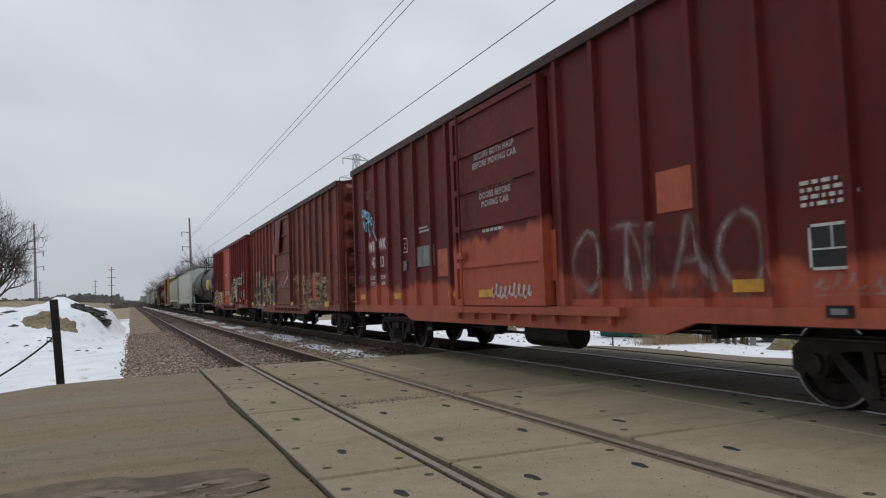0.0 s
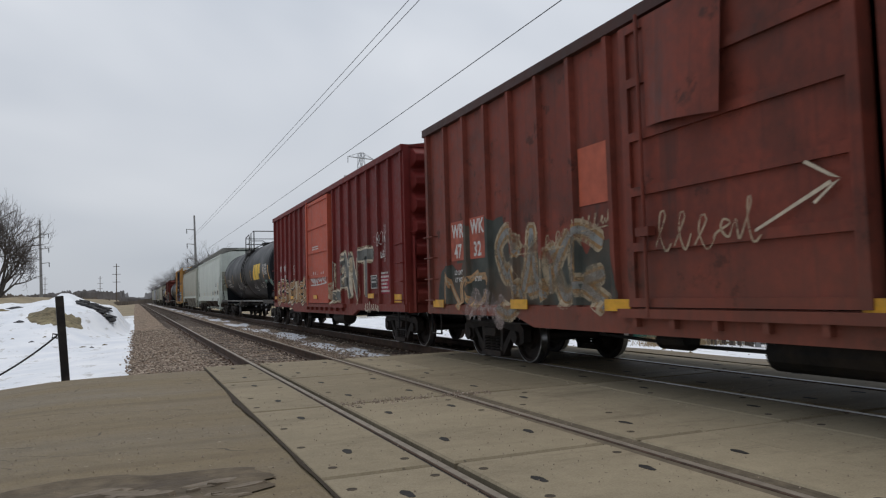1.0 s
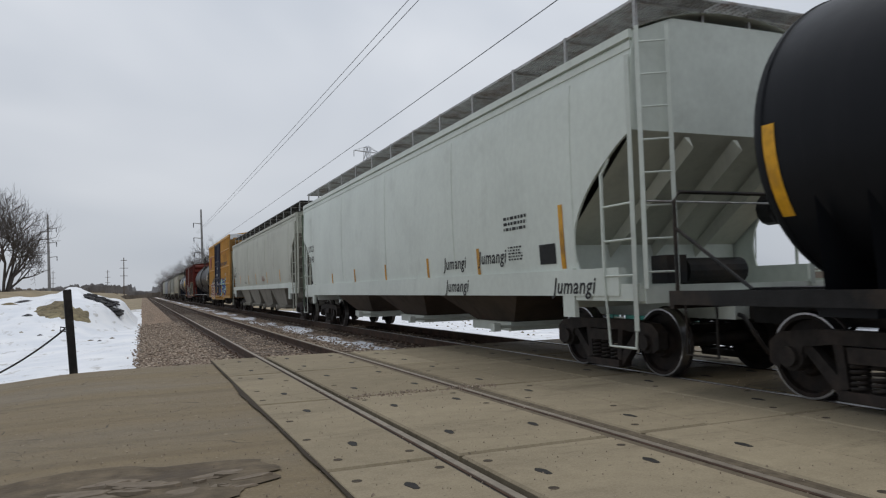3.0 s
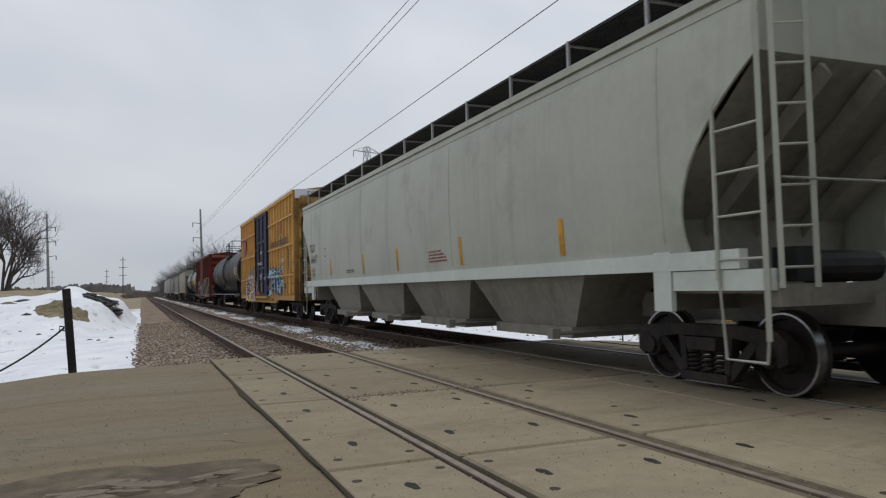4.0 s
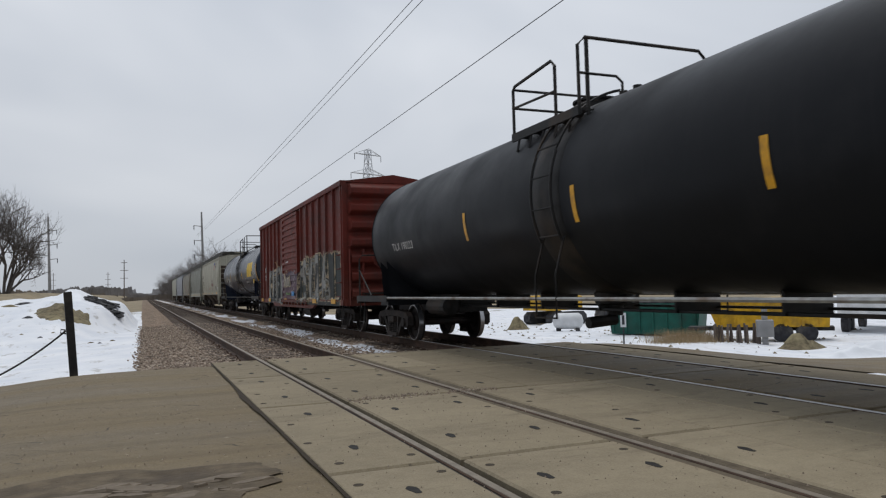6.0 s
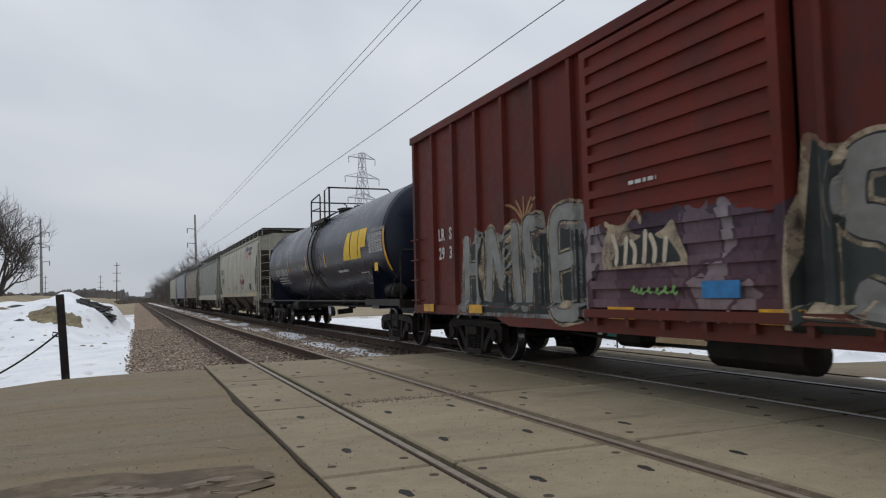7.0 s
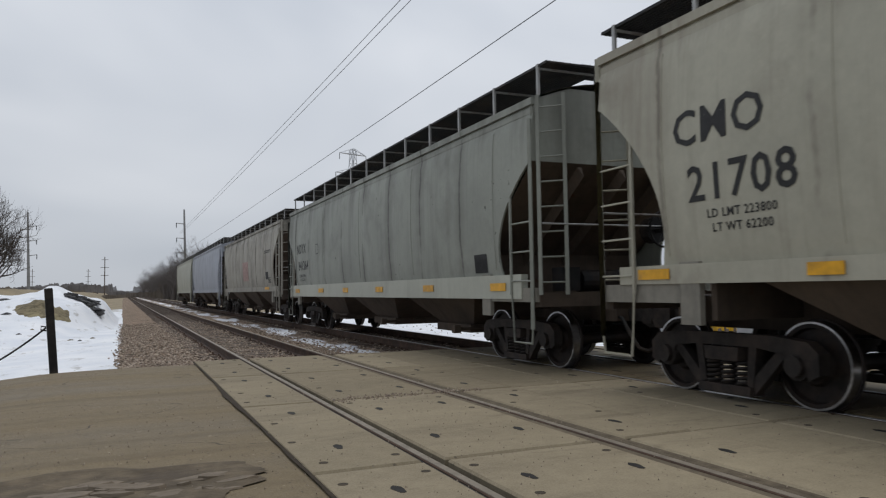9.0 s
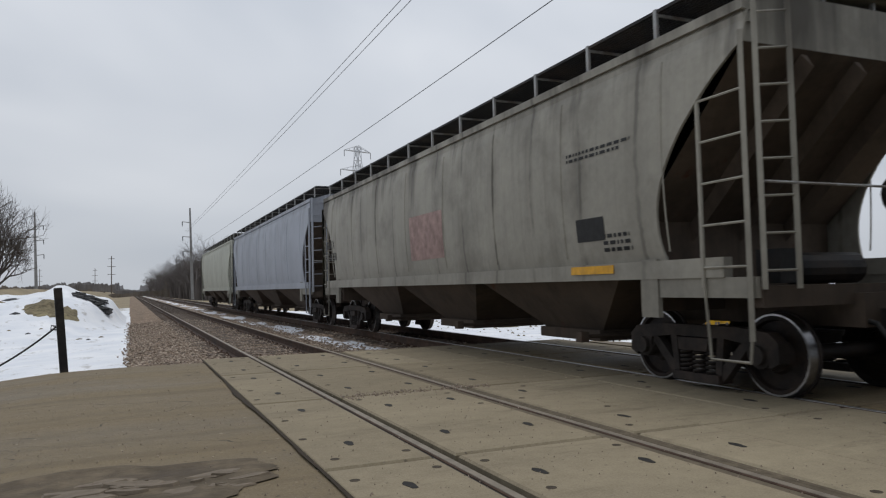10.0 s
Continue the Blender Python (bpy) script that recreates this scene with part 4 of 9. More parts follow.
# ---------------------------------------------------------------- covered hopper
def hopper_car(spec):
    L = spec["L"]
    h, pm = L / 2, spec["paint"]
    under = spec.get("under", pm)
    eave, crown, sill = spec.get("eave", 4.02), spec.get("crown", 4.42), spec.get("sill", 1.42)
    bulge, base = spec.get("bulge", 0.06), spec.get("base", 1.53)
    inset, knee = spec.get("inset", 0.95), spec.get("knee", 3.25)
    car = thing("hopper_car", None, None, spec["label"], "hopper car", "cars of the freight train")

    def half_width(z):
        u = (z - sill) / (eave - sill)
        return base + bulge * math.sin(math.pi * min(1, max(0, u))) ** 0.7 - 0.05 * max(0, u - 0.85) / 0.15

    def y_end(z):
        if z >= knee:
            return h
        u = (knee - z) / (knee - sill)
        return h - inset * math.sin(math.pi * 0.62 * u) ** 0.85

    zs = [sill + (eave - sill) * i / 26 for i in range(27)] + [knee, knee + 0.01]
    zs = sorted(zs)
    for s in (-1, 1):
        rows = [[(s * half_width(z), y_end(z) * t, z) for t in np.linspace(-1, 1, 41)] for z in zs]
        inner = [[(s * (half_width(z) - 0.03), y_end(z) * t, z) for t in np.linspace(-1, 1, 41)] for z in zs]
        g = Geo().grid(rows).grid(inner)
        for t in (0, -1):
            g.grid([[r[t] for r in rows], [r[t] for r in inner]])
        part("side_sheet", g, pm, car, smooth=True)
        # side sill channel and eave angle
        x0, x1 = sorted((s * (base - 0.06), s * (base + 0.05)))
        sd = spec.get("sill_depth", 0.2)
        part("side_sill", Geo().prism([(-h + 0.35, sill - sd), (h - 0.35, sill - sd), (h - 0.35, sill), (-h + 0.35, sill)], x0, x1), spec.get("sill_paint", pm), car)
        x0, x1 = sorted((s * (base - 0.1), s * (base + 0.035)))
        part("eave_angle", Geo().prism([(-h, eave - 0.09), (h, eave - 0.09), (h, eave + 0.01), (-h, eave + 0.01)], x0, x1), pm, car)
        x0, x1 = sorted((s * (base - 0.1), s * (base + 0.012)))
        part("eave_fascia", Geo().box(x0, x1, -h + 0.01, h - 0.01, eave - 0.21, eave - 0.125), pm, car)
        # vertical seams
        for t in np.linspace(-0.86, 0.86, spec.get("seams", 9)):
            pts = [(s * (half_width(z) + 0.002), h * t, z) for z in zs[1:-2:2]]
            part("weld_seam", Geo().tube(pts, 0.012, 4), pm, car)
    # roof
    n = 14
    rows = []
    for i in range(n + 1):
        x = -base + 2 * base * i / n
        rows.append([(x, -h - 0.02, crown - (crown - eave) * abs(x / base) ** 2.2), (x, h + 0.02, crown - (crown - eave) * abs(x / base) ** 2.2)])
    roof = part("roof", Geo().grid(rows), pm, car, smooth=True)
    for y in np.linspace(-h + 1.2, h - 1.2, 10):
        part("hatch", Geo().slab(-0.32, 0.32, y - 0.62, y + 0.62, crown - 0.05, crown + 0.12, 0.04), pm, roof)
    # running boards of open grating on brackets, level above the eaves
    zw = spec.get("walk", crown + 0.1)
    for s in (-1, 1):
        g = Geo()
        xa, xb = spec.get("walk_in", 0.36), spec.get("walk_out", 1.38)
        for x in np.linspace(xa, xb, 19):
            g.box(s * x - 0.005, s * x + 0.005, -h - 0.15, h + 0.15, zw - 0.035, zw)
        for y in np.arange(-h - 0.15, h + 0.16, 0.05):
            g.box(*sorted((s * xa, s * xb)), y - 0.006, y + 0.006, zw - 0.03, zw - 0.004)
        part("running_board", g, spec.get("board_paint", BLACK_STEEL), car, "open steel grating")
        br = Geo()
        br.box(*sorted((s * xa, s * (xb + 0.01))), -0.012, 0.012, zw - 0.065, zw - 0.036)
        br.box(*sorted((s * (xb - 0.02), s * (xb + 0.012))), -0.028, 0.028, eave - 0.06, zw + 0.01)
        br.box(*sorted((s * xa, s * (xa + 0.03))), -0.025, 0.025, eave + 0.1, zw - 0.03)
        bm_ = br.mesh("bracket", LIGHT_BAR)
        for y in np.linspace(-h + 0.1, h - 0.1, 13):
            part("bracket", bm_, LIGHT_BAR, car).location = (0, y, 0)
    for e in (-1, 1):
        g = Geo()
        for y in np.arange(h - 0.4, h + 0.2, 0.07):
            g.box(-0.8, 0.8, e * y - 0.005, e * y + 0.005, zw - 0.035, zw)
        for x in np.linspace(-0.8, 0.8, 18):
            g.box(x - 0.005, x + 0.005, *sorted((e * (h - 0.4), e * (h + 0.15))), zw - 0.03, zw - 0.004)
        part("end_board", g, spec.get("board_paint", BLACK_STEEL), car)
    # ends: upright sheet, slope sheet, platform, posts, ladders
    run = spec.get("slope_run", 2.3)
    for e in (-1, 1):
        rows = []
        w = half_width(knee) - 0.04
        for z in (knee, eave - 0.02):
            rows.append([(-w, e * (h - 0.03), z), (w, e * (h - 0.03), z)])
        rows.append([(-0.9, e * (h - 0.03), crown - 0.12), (0.9, e * (h - 0.03), crown - 0.12)])
        part("end_sheet", Geo().grid(rows), pm, car)
        g = Geo().add([(-w, e * (h - 0.02), knee), (w, e * (h - 0.02), knee), (w - 0.06, e * (h - run), sill - 0.12), (-w + 0.06, e * (h - run), sill - 0.12)], [(0, 1, 2, 3)])
        part("slope_sheet", g, spec.get("slope_paint", under), car, "dirty brown slope sheet under the end")
        for x in (-0.75, 0.0, 0.75):
            g = Geo().add([(x - 0.04, e * (h - 0.03), knee - 0.05), (x + 0.04, e * (h - 0.03), knee - 0.05), (x + 0.04, e * (h - run + 0.1), sill - 0.05), (x - 0.04, e * (h - run + 0.1), sill - 0.05),
                   (x, e * (h + 0.08), knee - 0.2), (x, e * (h - run + 0.25), sill - 0.1)], [(0, 1, 4), (0, 4, 5, 3), (1, 2, 5, 4), (2, 3, 5)])
            part("gusset", g, spec.get("slope_paint", under), car)
        # bolster web, end sill, platform
        part("stub_sill", Geo().box(-0.3, 0.3, *sorted((e * (h - run - 1.2), e * (h + 0.15))), 0.70, 1.04), under, car)
        part("bolster_web", Geo().box(-1.48, 1.48, *sorted((e * (h - 1.75), e * (h - 1.68))), 0.85, sill + 0.55), under, car)
        part("end_sill", Geo().box(-1.50, 1.50, *sorted((e * (h - 0.1), e * (h + 0.05))), 0.93, 1.13), under, car)
        part("end_deck", Geo().box(-1.45, 1.45, *sorted((e * (h - 1.66), e * (h - 0.11))), 1.05, 1.09), under, car)
        for s in (-1, 1):
            g = Geo().box(*sorted((s * (base - 0.03), s * (base + 0.03))), *sorted((e * (h - 1.32), e * (h + 0.02))), sill - 0.4, sill - 0.2)
            part("end_beam", g, spec.get("pad_paint", spec.get("sill_paint", pm)), car)
            g = Geo().box(*sorted((s * (base - 0.02), s * (base + 0.045))), *sorted((e * (h - 1.62), e * (h - 1.34))), sill - 0.62, sill + 0.02)
            part("jacking_pad", g, spec.get("pad_paint", spec.get("sill_paint", pm)), car)
            # side ladder: an outer stile up to the roof, an inner one to the curve of the sheet
            x = s * (base + 0.06)
            ladder(car, spec.get("bar", pm), ((x, e * (h - 0.02), 0.62), (x, e * (h - 0.02), eave - 0.3)), ((x, e * (h - 0.02), 0.62), (x, e * (h - 0.02), eave - 0.3)), 1, 0.012, name="ladder_stile")
            g = Geo().tube([(x, e * (h - 0.62), sill - 0.3), (x, e * (h - 0.62), knee - 0.45), (s * (base + 0.02), e * (h - 0.5), knee - 0.25)], 0.024, 5)
            for z in np.arange(sill - 0.1, knee - 0.45, 0.42):
                g.tube([(x, e * (h - 0.62), z), (x, e * (h - 0.02), z)], 0.013, 5)
            g.tube([(x, e * (h - 0.62), sill - 0.2), (x, e * (h - 0.55), 0.42), (x, e * (h - 0.05), 0.42), (x, e * (h - 0.02), 0.7)], 0.018, 5)
            part("side_ladder", g, spec.get("bar", pm), car)
            # end ladder
            xa, xb = s * (base - 0.02), s * (base - 0.46)
            ladder(car, spec.get("bar", pm), ((xa, e * (h + 0.08), 1.1), (xa, e * (h + 0.08), eave + 0.02)), ((xb, e * (h + 0.08), 1.1), (xb, e * (h + 0.08), eave + 0.1)), 8, 0.013, name="end_ladder")
        g = Geo().tube([(-1.48, e * (h + 0.1), 2.1), (1.48, e * (h + 0.1), 2.1)], 0.014, 5)
        part("end_grab", g, LIGHT_BAR, car)
    # brake wheel, cylinder and valve on the leading end
    ring = [(0.55 + 0.27 * math.cos(a), -h - 0.24, 2.05 + 0.27 * math.sin(a)) for a in [i * 6.2832 / 24 for i in range(24)]]
    g = Geo().tube(ring, 0.018, 6, True)
    wheel = part("brake_wheel", g, BLACK_STEEL, car, smooth=True)
    for i in range(6):
        a = i * 1.0472
        part("spoke", Geo().tube([(0.55, -h - 0.2, 2.05), (0.55 + 0.27 * math.cos(a), -h - 0.24, 2.05 + 0.27 * math.sin(a))], 0.012, 5), BLACK_STEEL, wheel)
    part("brake_housing", Geo().lathe((0.55, -h - 0.26, 2.05), (0.55, -h + 0.1, 2.05), [(0, 0.05), (0.5, 0.05), (0.5, 0.2), (1, 0.2)], 12), BLACK_STEEL, car)
    g = Geo().lathe((-0.5, -h + 0.55, 1.3), (0.5, -h + 0.55, 1.3), [(0, 0.04), (0.03, 0.17), (0.97, 0.17), (1, 0.04)], 14)
    g.box(-0.9, -0.6, -h + 0.3, -h + 0.6, 1.15, 1.5)
    part("brake_cylinder", g, BLACK_STEEL, car)
    # hopper bays with outlet gates
    nb, pitch = spec.get("bays", 3), spec.get("pitch", 4.0)
    zt, zb = sill - 0.1, spec.get("gate", 0.52)
    for i in range(nb):
        yc = (i - (nb - 1) / 2) * pitch
        a, b = pitch / 2, spec.get("mouth", 0.72)
        xw, xn = base - 0.05, spec.get("foot", 0.85)
        v = [(-xw, yc - a, zt), (xw, yc - a, zt), (xw, yc + a, zt), (-xw, yc + a, zt), (-xn, yc - b, zb), (xn, yc - b, zb), (xn, yc + b, zb), (-xn, yc + b, zb)]
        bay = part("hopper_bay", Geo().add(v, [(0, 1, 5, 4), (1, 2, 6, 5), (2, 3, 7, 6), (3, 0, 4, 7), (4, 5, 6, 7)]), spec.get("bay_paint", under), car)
        g = Geo().box(-xn - 0.1, xn + 0.1, yc - b - 0.07, yc + b + 0.07, zb - 0.13, zb + 0.02)
        g.tube([(-xn - 0.45, yc - b - 0.1, zb - 0.05), (xn + 0.45, yc - b - 0.1, zb - 0.05)], 0.03, 6)
        for s in (-1, 1):
            g.box(*sorted((s * (xn + 0.35), s * (xn + 0.47))), yc - b - 0.17, yc - b - 0.03, zb - 0.12, zb + 0.02)
        part("outlet_gate", g, spec.get("gate_paint", under), bay)
    part("centre_sill", Geo().box(-0.24, 0.24, -h + run, h - run, 0.78, 1.12), BLACK_STEEL, car)
    add_trucks(car, (-h + spec.get("truck", 1.45), h - spec.get("truck", 1.45)))
    add_couplers(car, h + spec.get("gap", 0.8))
    return car, half_width


# ---------------------------------------------------------------- ground materials
def ground_material():
    m, n, l, b = nodes_of("field_and_snow")
    co = n.new("ShaderNodeTexCoord").outputs["Object"]
    sep = n.new("ShaderNodeSeparateXYZ")
    l.new(co, sep.inputs[0])
    X, Y, Z = sep.outputs
    blot = tex_noise(n, l, co, 0.12, 8, 0.65)
    fine = tex_noise(n, l, co, 3.5, 8, 0.7)
    grass = mix(n, l, 0.6, ramp(n, l, fine, [(0.3, (0.10, 0.075, 0.042)), (0.7, (0.33, 0.265, 0.16))]), ramp(n, l, blot, [(0.35, (0.12, 0.095, 0.058)), (0.65, (0.34, 0.275, 0.17))]))
    snow = ramp(n, l, tex_noise(n, l, co, 0.8, 6), [(0.3, (0.64, 0.67, 0.72)), (0.7, (0.80, 0.81, 0.83))])
    speck = ramp(n, l, tex_noise(n, l, co, 2.4, 6, 0.65, (1.0, 0.45, 1.0)), [(0.575, (0,)), (0.66, (0.65,))])
    snow = mix(n, l, speck, snow, (0.34, 0.32, 0.29))
    # snow lies near the tracks and thins out over the field
    near = n.new("ShaderNodeMapRange")
    near.inputs["From Min"].default_value, near.inputs["From Max"].default_value = 40.0, 66.0
    near.inputs["To Min"].default_value, near.inputs["To Max"].default_value = 0.36, -0.22
    l.new(mth(n, l, "MULTIPLY_ADD", mth(n, l, "GREATER_THAN", X, -4.0), -26.0, Y), near.inputs["Value"])
    cover = mth(n, l, "ADD", mth(n, l, "MULTIPLY_ADD", blot, 1.1, mth(n, l, "MULTIPLY", fine, 0.25)), near.outputs[0])
    k = ramp(n, l, cover, [(0.76, (0,)), (0.84, (1,))])
    l.new(mix(n, l, k, grass, snow), b.inputs["Base Color"])
    b.inputs["Roughness"].default_value = 0.85
    bump(n, l, b, mth(n, l, "MULTIPLY_ADD", fine, 0.7, tex_noise(n, l, co, 0.7, 6)), 0.6, 0.12)
    return m


def road_material():
    m, n, l, b = nodes_of("worn_road_surface")
    co = n.new("ShaderNodeTexCoord").outputs["Object"]
    big = tex_noise(n, l, co, 0.5, 6, 0.6, (0.35, 1.6, 1.0))
    fine = tex_noise(n, l, co, 60.0, 4, 0.7)
    mid = tex_noise(n, l, co, 5.0, 8, 0.65)
    c = ramp(n, l, big, [(0.3, (0.096, 0.072, 0.041)), (0.7, (0.168, 0.128, 0.077))])
    c = mix(n, l, 0.3, c, ramp(n, l, mid, [(0.3, (0.072, 0.058, 0.040)), (0.7, (0.205, 0.168, 0.118))]))
    c = mix(n, l, 0.22, c, ramp(n, l, fine, [(0.3, (0.08, 0.075, 0.065)), (0.7, (0.34, 0.31, 0.27))]))
    band = tex_noise(n, l, co, 1.0, 4, 0.5, (0.08, 2.6, 1.0))
    c = mix(n, l, ramp(n, l, band, [(0.52, (0,)), (0.68, (0.45,))]), c, (0.070, 0.055, 0.039))
    wob = n.new("ShaderNodeVectorMath")
    wob.operation = "MULTIPLY_ADD"
    wn_ = n.new("ShaderNodeTexNoise")
    wn_.inputs["Scale"].default_value = 1.4
    l.new(co, wn_.inputs["Vector"])
    l.new(wn_.outputs["Color"], wob.inputs[0])
    wob.inputs[1].default_value = (1.6, 0.5, 0.0)
    l.new(co, wob.inputs[2])
    vo = n.new("ShaderNodeTexVoronoi")
    vo.feature = "DISTANCE_TO_EDGE"
    vo.inputs["Scale"].default_value = 0.42
    l.new(wob.outputs[0], vo.inputs["Vector"])
    crack = mth(n, l, "MULTIPLY", mth(n, l, "LESS_THAN", vo.outputs["Distance"], 0.0035), mth(n, l, "GREATER_THAN", mid, 0.48))
    c = mix(n, l, mth(n, l, "MULTIPLY", crack, 0.75), c, (0.035, 0.03, 0.025))
    grit = tex_noise(n, l, co, 22.0, 3, 0.5)
    c = mix(n, l, ramp(n, l, grit, [(0.66, (0,)), (0.70, (0.7,))]), c, (0.045, 0.038, 0.03))
    c = mix(n, l, ramp(n, l, tex_noise(n, l, co, 13.0, 3, 0.5), [(0.70, (0,)), (0.74, (0.5,))]), c, (0.36, 0.33, 0.28))
    c = mix(n, l, 1.0, c, (1.06, 1.0, 0.83), "MULTIPLY")
    l.new(c, b.inputs["Base Color"])
    l.new(ramp(n, l, big, [(0.3, (0.55,)), (0.7, (0.85,))]), b.inputs["Roughness"])
    b.inputs["Specular IOR Level"].default_value = 0.25
    bump(n, l, b, mth(n, l, "MULTIPLY_ADD", fine, 0.4, mid), 0.55, 0.016)
    return m


def concrete_material():
    m, n, l, b = nodes_of("crossing_concrete")
    co = n.new("ShaderNodeTexCoord").outputs["Object"]
    rnd = n.new("ShaderNodeObjectInfo").outputs["Random"]
    big = tex_noise(n, l, co, 0.7, 6, 0.6, (0.5, 1.2, 1.0))
    fine = tex_noise(n, l, co, 70.0, 4, 0.7)
    mid = tex_noise(n, l, co, 6.0, 8, 0.7)
    c = ramp(n, l, big, [(0.3, (0.166, 0.134, 0.084)), (0.7, (0.292, 0.245, 0.165))])
    c = mix(n, l, 0.3, c, ramp(n, l, mid, [(0.3, (0.124, 0.102, 0.070)), (0.7, (0.325, 0.282, 0.210))]))
    c = mix(n, l, 0.2, c, ramp(n, l, fine, [(0.3, (0.10, 0.095, 0.085)), (0.7, (0.42, 0.40, 0.37))]))
    c = mix(n, l, 0.85, c, ramp(n, l, rnd, [(0.0, (0.74, 0.72, 0.67)), (1.0, (1.12, 1.12, 1.10))]), "MULTIPLY")
    grit = tex_noise(n, l, co, 19.0, 3, 0.5)
    c = mix(n, l, ramp(n, l, grit, [(0.68, (0,)), (0.72, (0.6,))]), c, (0.05, 0.042, 0.034))
    dirt = tex_noise(n, l, co, 1.3, 8, 0.7, (0.4, 1.5, 1.0))
    c = mix(n, l, ramp(n, l, dirt, [(0.54, (0,)), (0.7, (0.55,))]), c, (0.078, 0.061, 0.043))
    c = mix(n, l, 1.0, c, (1.03, 1.0, 0.93), "MULTIPLY")
    l.new(c, b.inputs["Base Color"])
    b.inputs["Roughness"].default_value = 0.8
    b.inputs["Specular IOR Level"].default_value = 0.25
    bump(n, l, b, mth(n, l, "MULTIPLY_ADD", fine, 0.4, mid), 0.4, 0.010)
    return m


def stone_material(name, cols):
    m, n, l, b = nodes_of(name)
    co = n.new("ShaderNodeTexCoord").outputs["Object"]
    isl = n.new("ShaderNodeNewGeometry").outputs["Random Per Island"]
    c = ramp(n, l, isl, [(i / (len(cols) - 1), k) for i, k in enumerate(cols)])
    c = mix(n, l, 0.35, c, ramp(n, l, tex_noise(n, l, co, 25, 4), [(0.3, (0.07, 0.055, 0.045)), (0.7, (0.36, 0.32, 0.28))]))
    l.new(c, b.inputs["Base Color"])
    b.inputs["Roughness"].default_value = 0.9
    return m


def ballast_material():
    m, n, l, b = nodes_of("ballast_bed")
    co = n.new("ShaderNodeTexCoord").outputs["Object"]
    sep = n.new("ShaderNodeSeparateXYZ")
    l.new(co, sep.inputs[0])
    vo = n.new("ShaderNodeTexVoronoi")
    vo.inputs["Scale"].default_value = 17.0
    l.new(co, vo.inputs["Vector"])
    cell = n.new("ShaderNodeSeparateColor")
    l.new(vo.outputs["Color"], cell.inputs[0])
    c = ramp(n, l, cell.outputs[0], [(0.0, (0.11, 0.076, 0.052)), (0.5, (0.25, 0.178, 0.125)), (1.0, (0.43, 0.33, 0.24))])
    # each stone darkens towards its gaps: crevice shade is put into the colour
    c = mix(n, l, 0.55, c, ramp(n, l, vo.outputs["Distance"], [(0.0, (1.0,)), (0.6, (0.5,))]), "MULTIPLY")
    c = mix(n, l, 1.0, c, ramp(n, l, tex_noise(n, l, co, 1.1, 7, 0.7), [(0.32, (0.50, 0.47, 0.44)), (0.5, (0.92, 0.88, 0.82)), (0.68, (1.15, 1.10, 1.02))]), "MULTIPLY")
    # thin snow left between the tracks
    s = tex_noise(n, l, co, 0.8, 8, 0.62, (1.7, 0.30, 1.0))
    strip = n.new("ShaderNodeMapRange")
    strip.inputs["From Min"].default_value, strip.inputs["From Max"].default_value = 0.9, 0.2
    strip.inputs["To Min"].default_value, strip.inputs["To Max"].default_value = -0.2, 0.05
    l.new(mth(n, l, "ABSOLUTE", mth(n, l, "SUBTRACT", sep.outputs[0], 4.95)), strip.inputs["Value"])
    k = ramp(n, l, mth(n, l, "ADD", s, strip.outputs[0]), [(0.50, (0,)), (0.56, (0.9,))])
    c = mix(n, l, k, c, (0.72, 0.74, 0.78))
    l.new(c, b.inputs["Base Color"])
    b.inputs["Roughness"].default_value = 0.9
    bump(n, l, b, vo.outputs["Distance"], 0.9, 0.03)
    return m


GROUND_M, ROAD_M, CONCRETE, BALLAST = ground_material(), road_material(), concrete_material(), ballast_material()
STONES = stone_material("ballast_stone", [(0.10, 0.07, 0.048), (0.22, 0.155, 0.108), (0.33, 0.245, 0.175), (0.52, 0.43, 0.33)])
TIE_WOOD = simple("creosoted_tie", (0.075, 0.055, 0.042), 0.85, 0, 0.45, 4, (0.16, 0.13, 0.105), 0.6, 30)
RAIL_SIDE = simple("rusty_rail", (0.085, 0.052, 0.036), 0.8, 0.2, 0.4, 6, (0.04, 0.03, 0.025))
RAIL_TOP = simple("rail_head", (0.36, 0.35, 0.34), 0.38, 0.85, 0.3, 8)
RAIL_DULL = simple("rail_head_dull", (0.25, 0.215, 0.17), 0.55, 0.35, 0.3, 8)
STRIP = simple("brown_rubber_strip", (0.135, 0.108, 0.074), 0.9, 0, 0.4, 9, (0.10, 0.08, 0.055))
RUBBER = simple("flangeway_filler", (0.028, 0.026, 0.024), 0.85, 0, 0.4, 12)
JOINT_DIRT = simple("joint_dirt", (0.042, 0.031, 0.020), 0.95, 0, 0.5, 20)
# near-black for flat discs: the shade inside a bolt recess is put into the colour
POCKET = simple("bolt_pocket", (0.022, 0.020, 0.018), 0.8, 0, 0.5, 15)
HOLE_DIRT = simple("dirt_filled_hole", (0.060, 0.047, 0.034), 0.95, 0, 0.5, 20)
POST_BLACK = simple("black_post", (0.02, 0.018, 0.017), 0.7, 0, 0.4, 9, (0.06, 0.05, 0.04))
POLE_STEEL = simple("pole_steel", (0.30, 0.30, 0.30), 0.6, 0.2, 0.2, 2)
WOOD_POLE = simple("wood_pole", (0.15, 0.12, 0.10), 0.85, 0, 0.3, 3)
WIRE = simple("wire", (0.06, 0.06, 0.065), 0.6, 0.3, 0.2, 2)
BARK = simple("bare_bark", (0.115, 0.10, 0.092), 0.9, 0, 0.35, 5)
# greyer and paler than the bark: distance haze is put into the twig colour
FAR_WOOD = simple("hazed_twigs", (0.145, 0.130, 0.124), 0.95, 0, 0.3, 0.3)
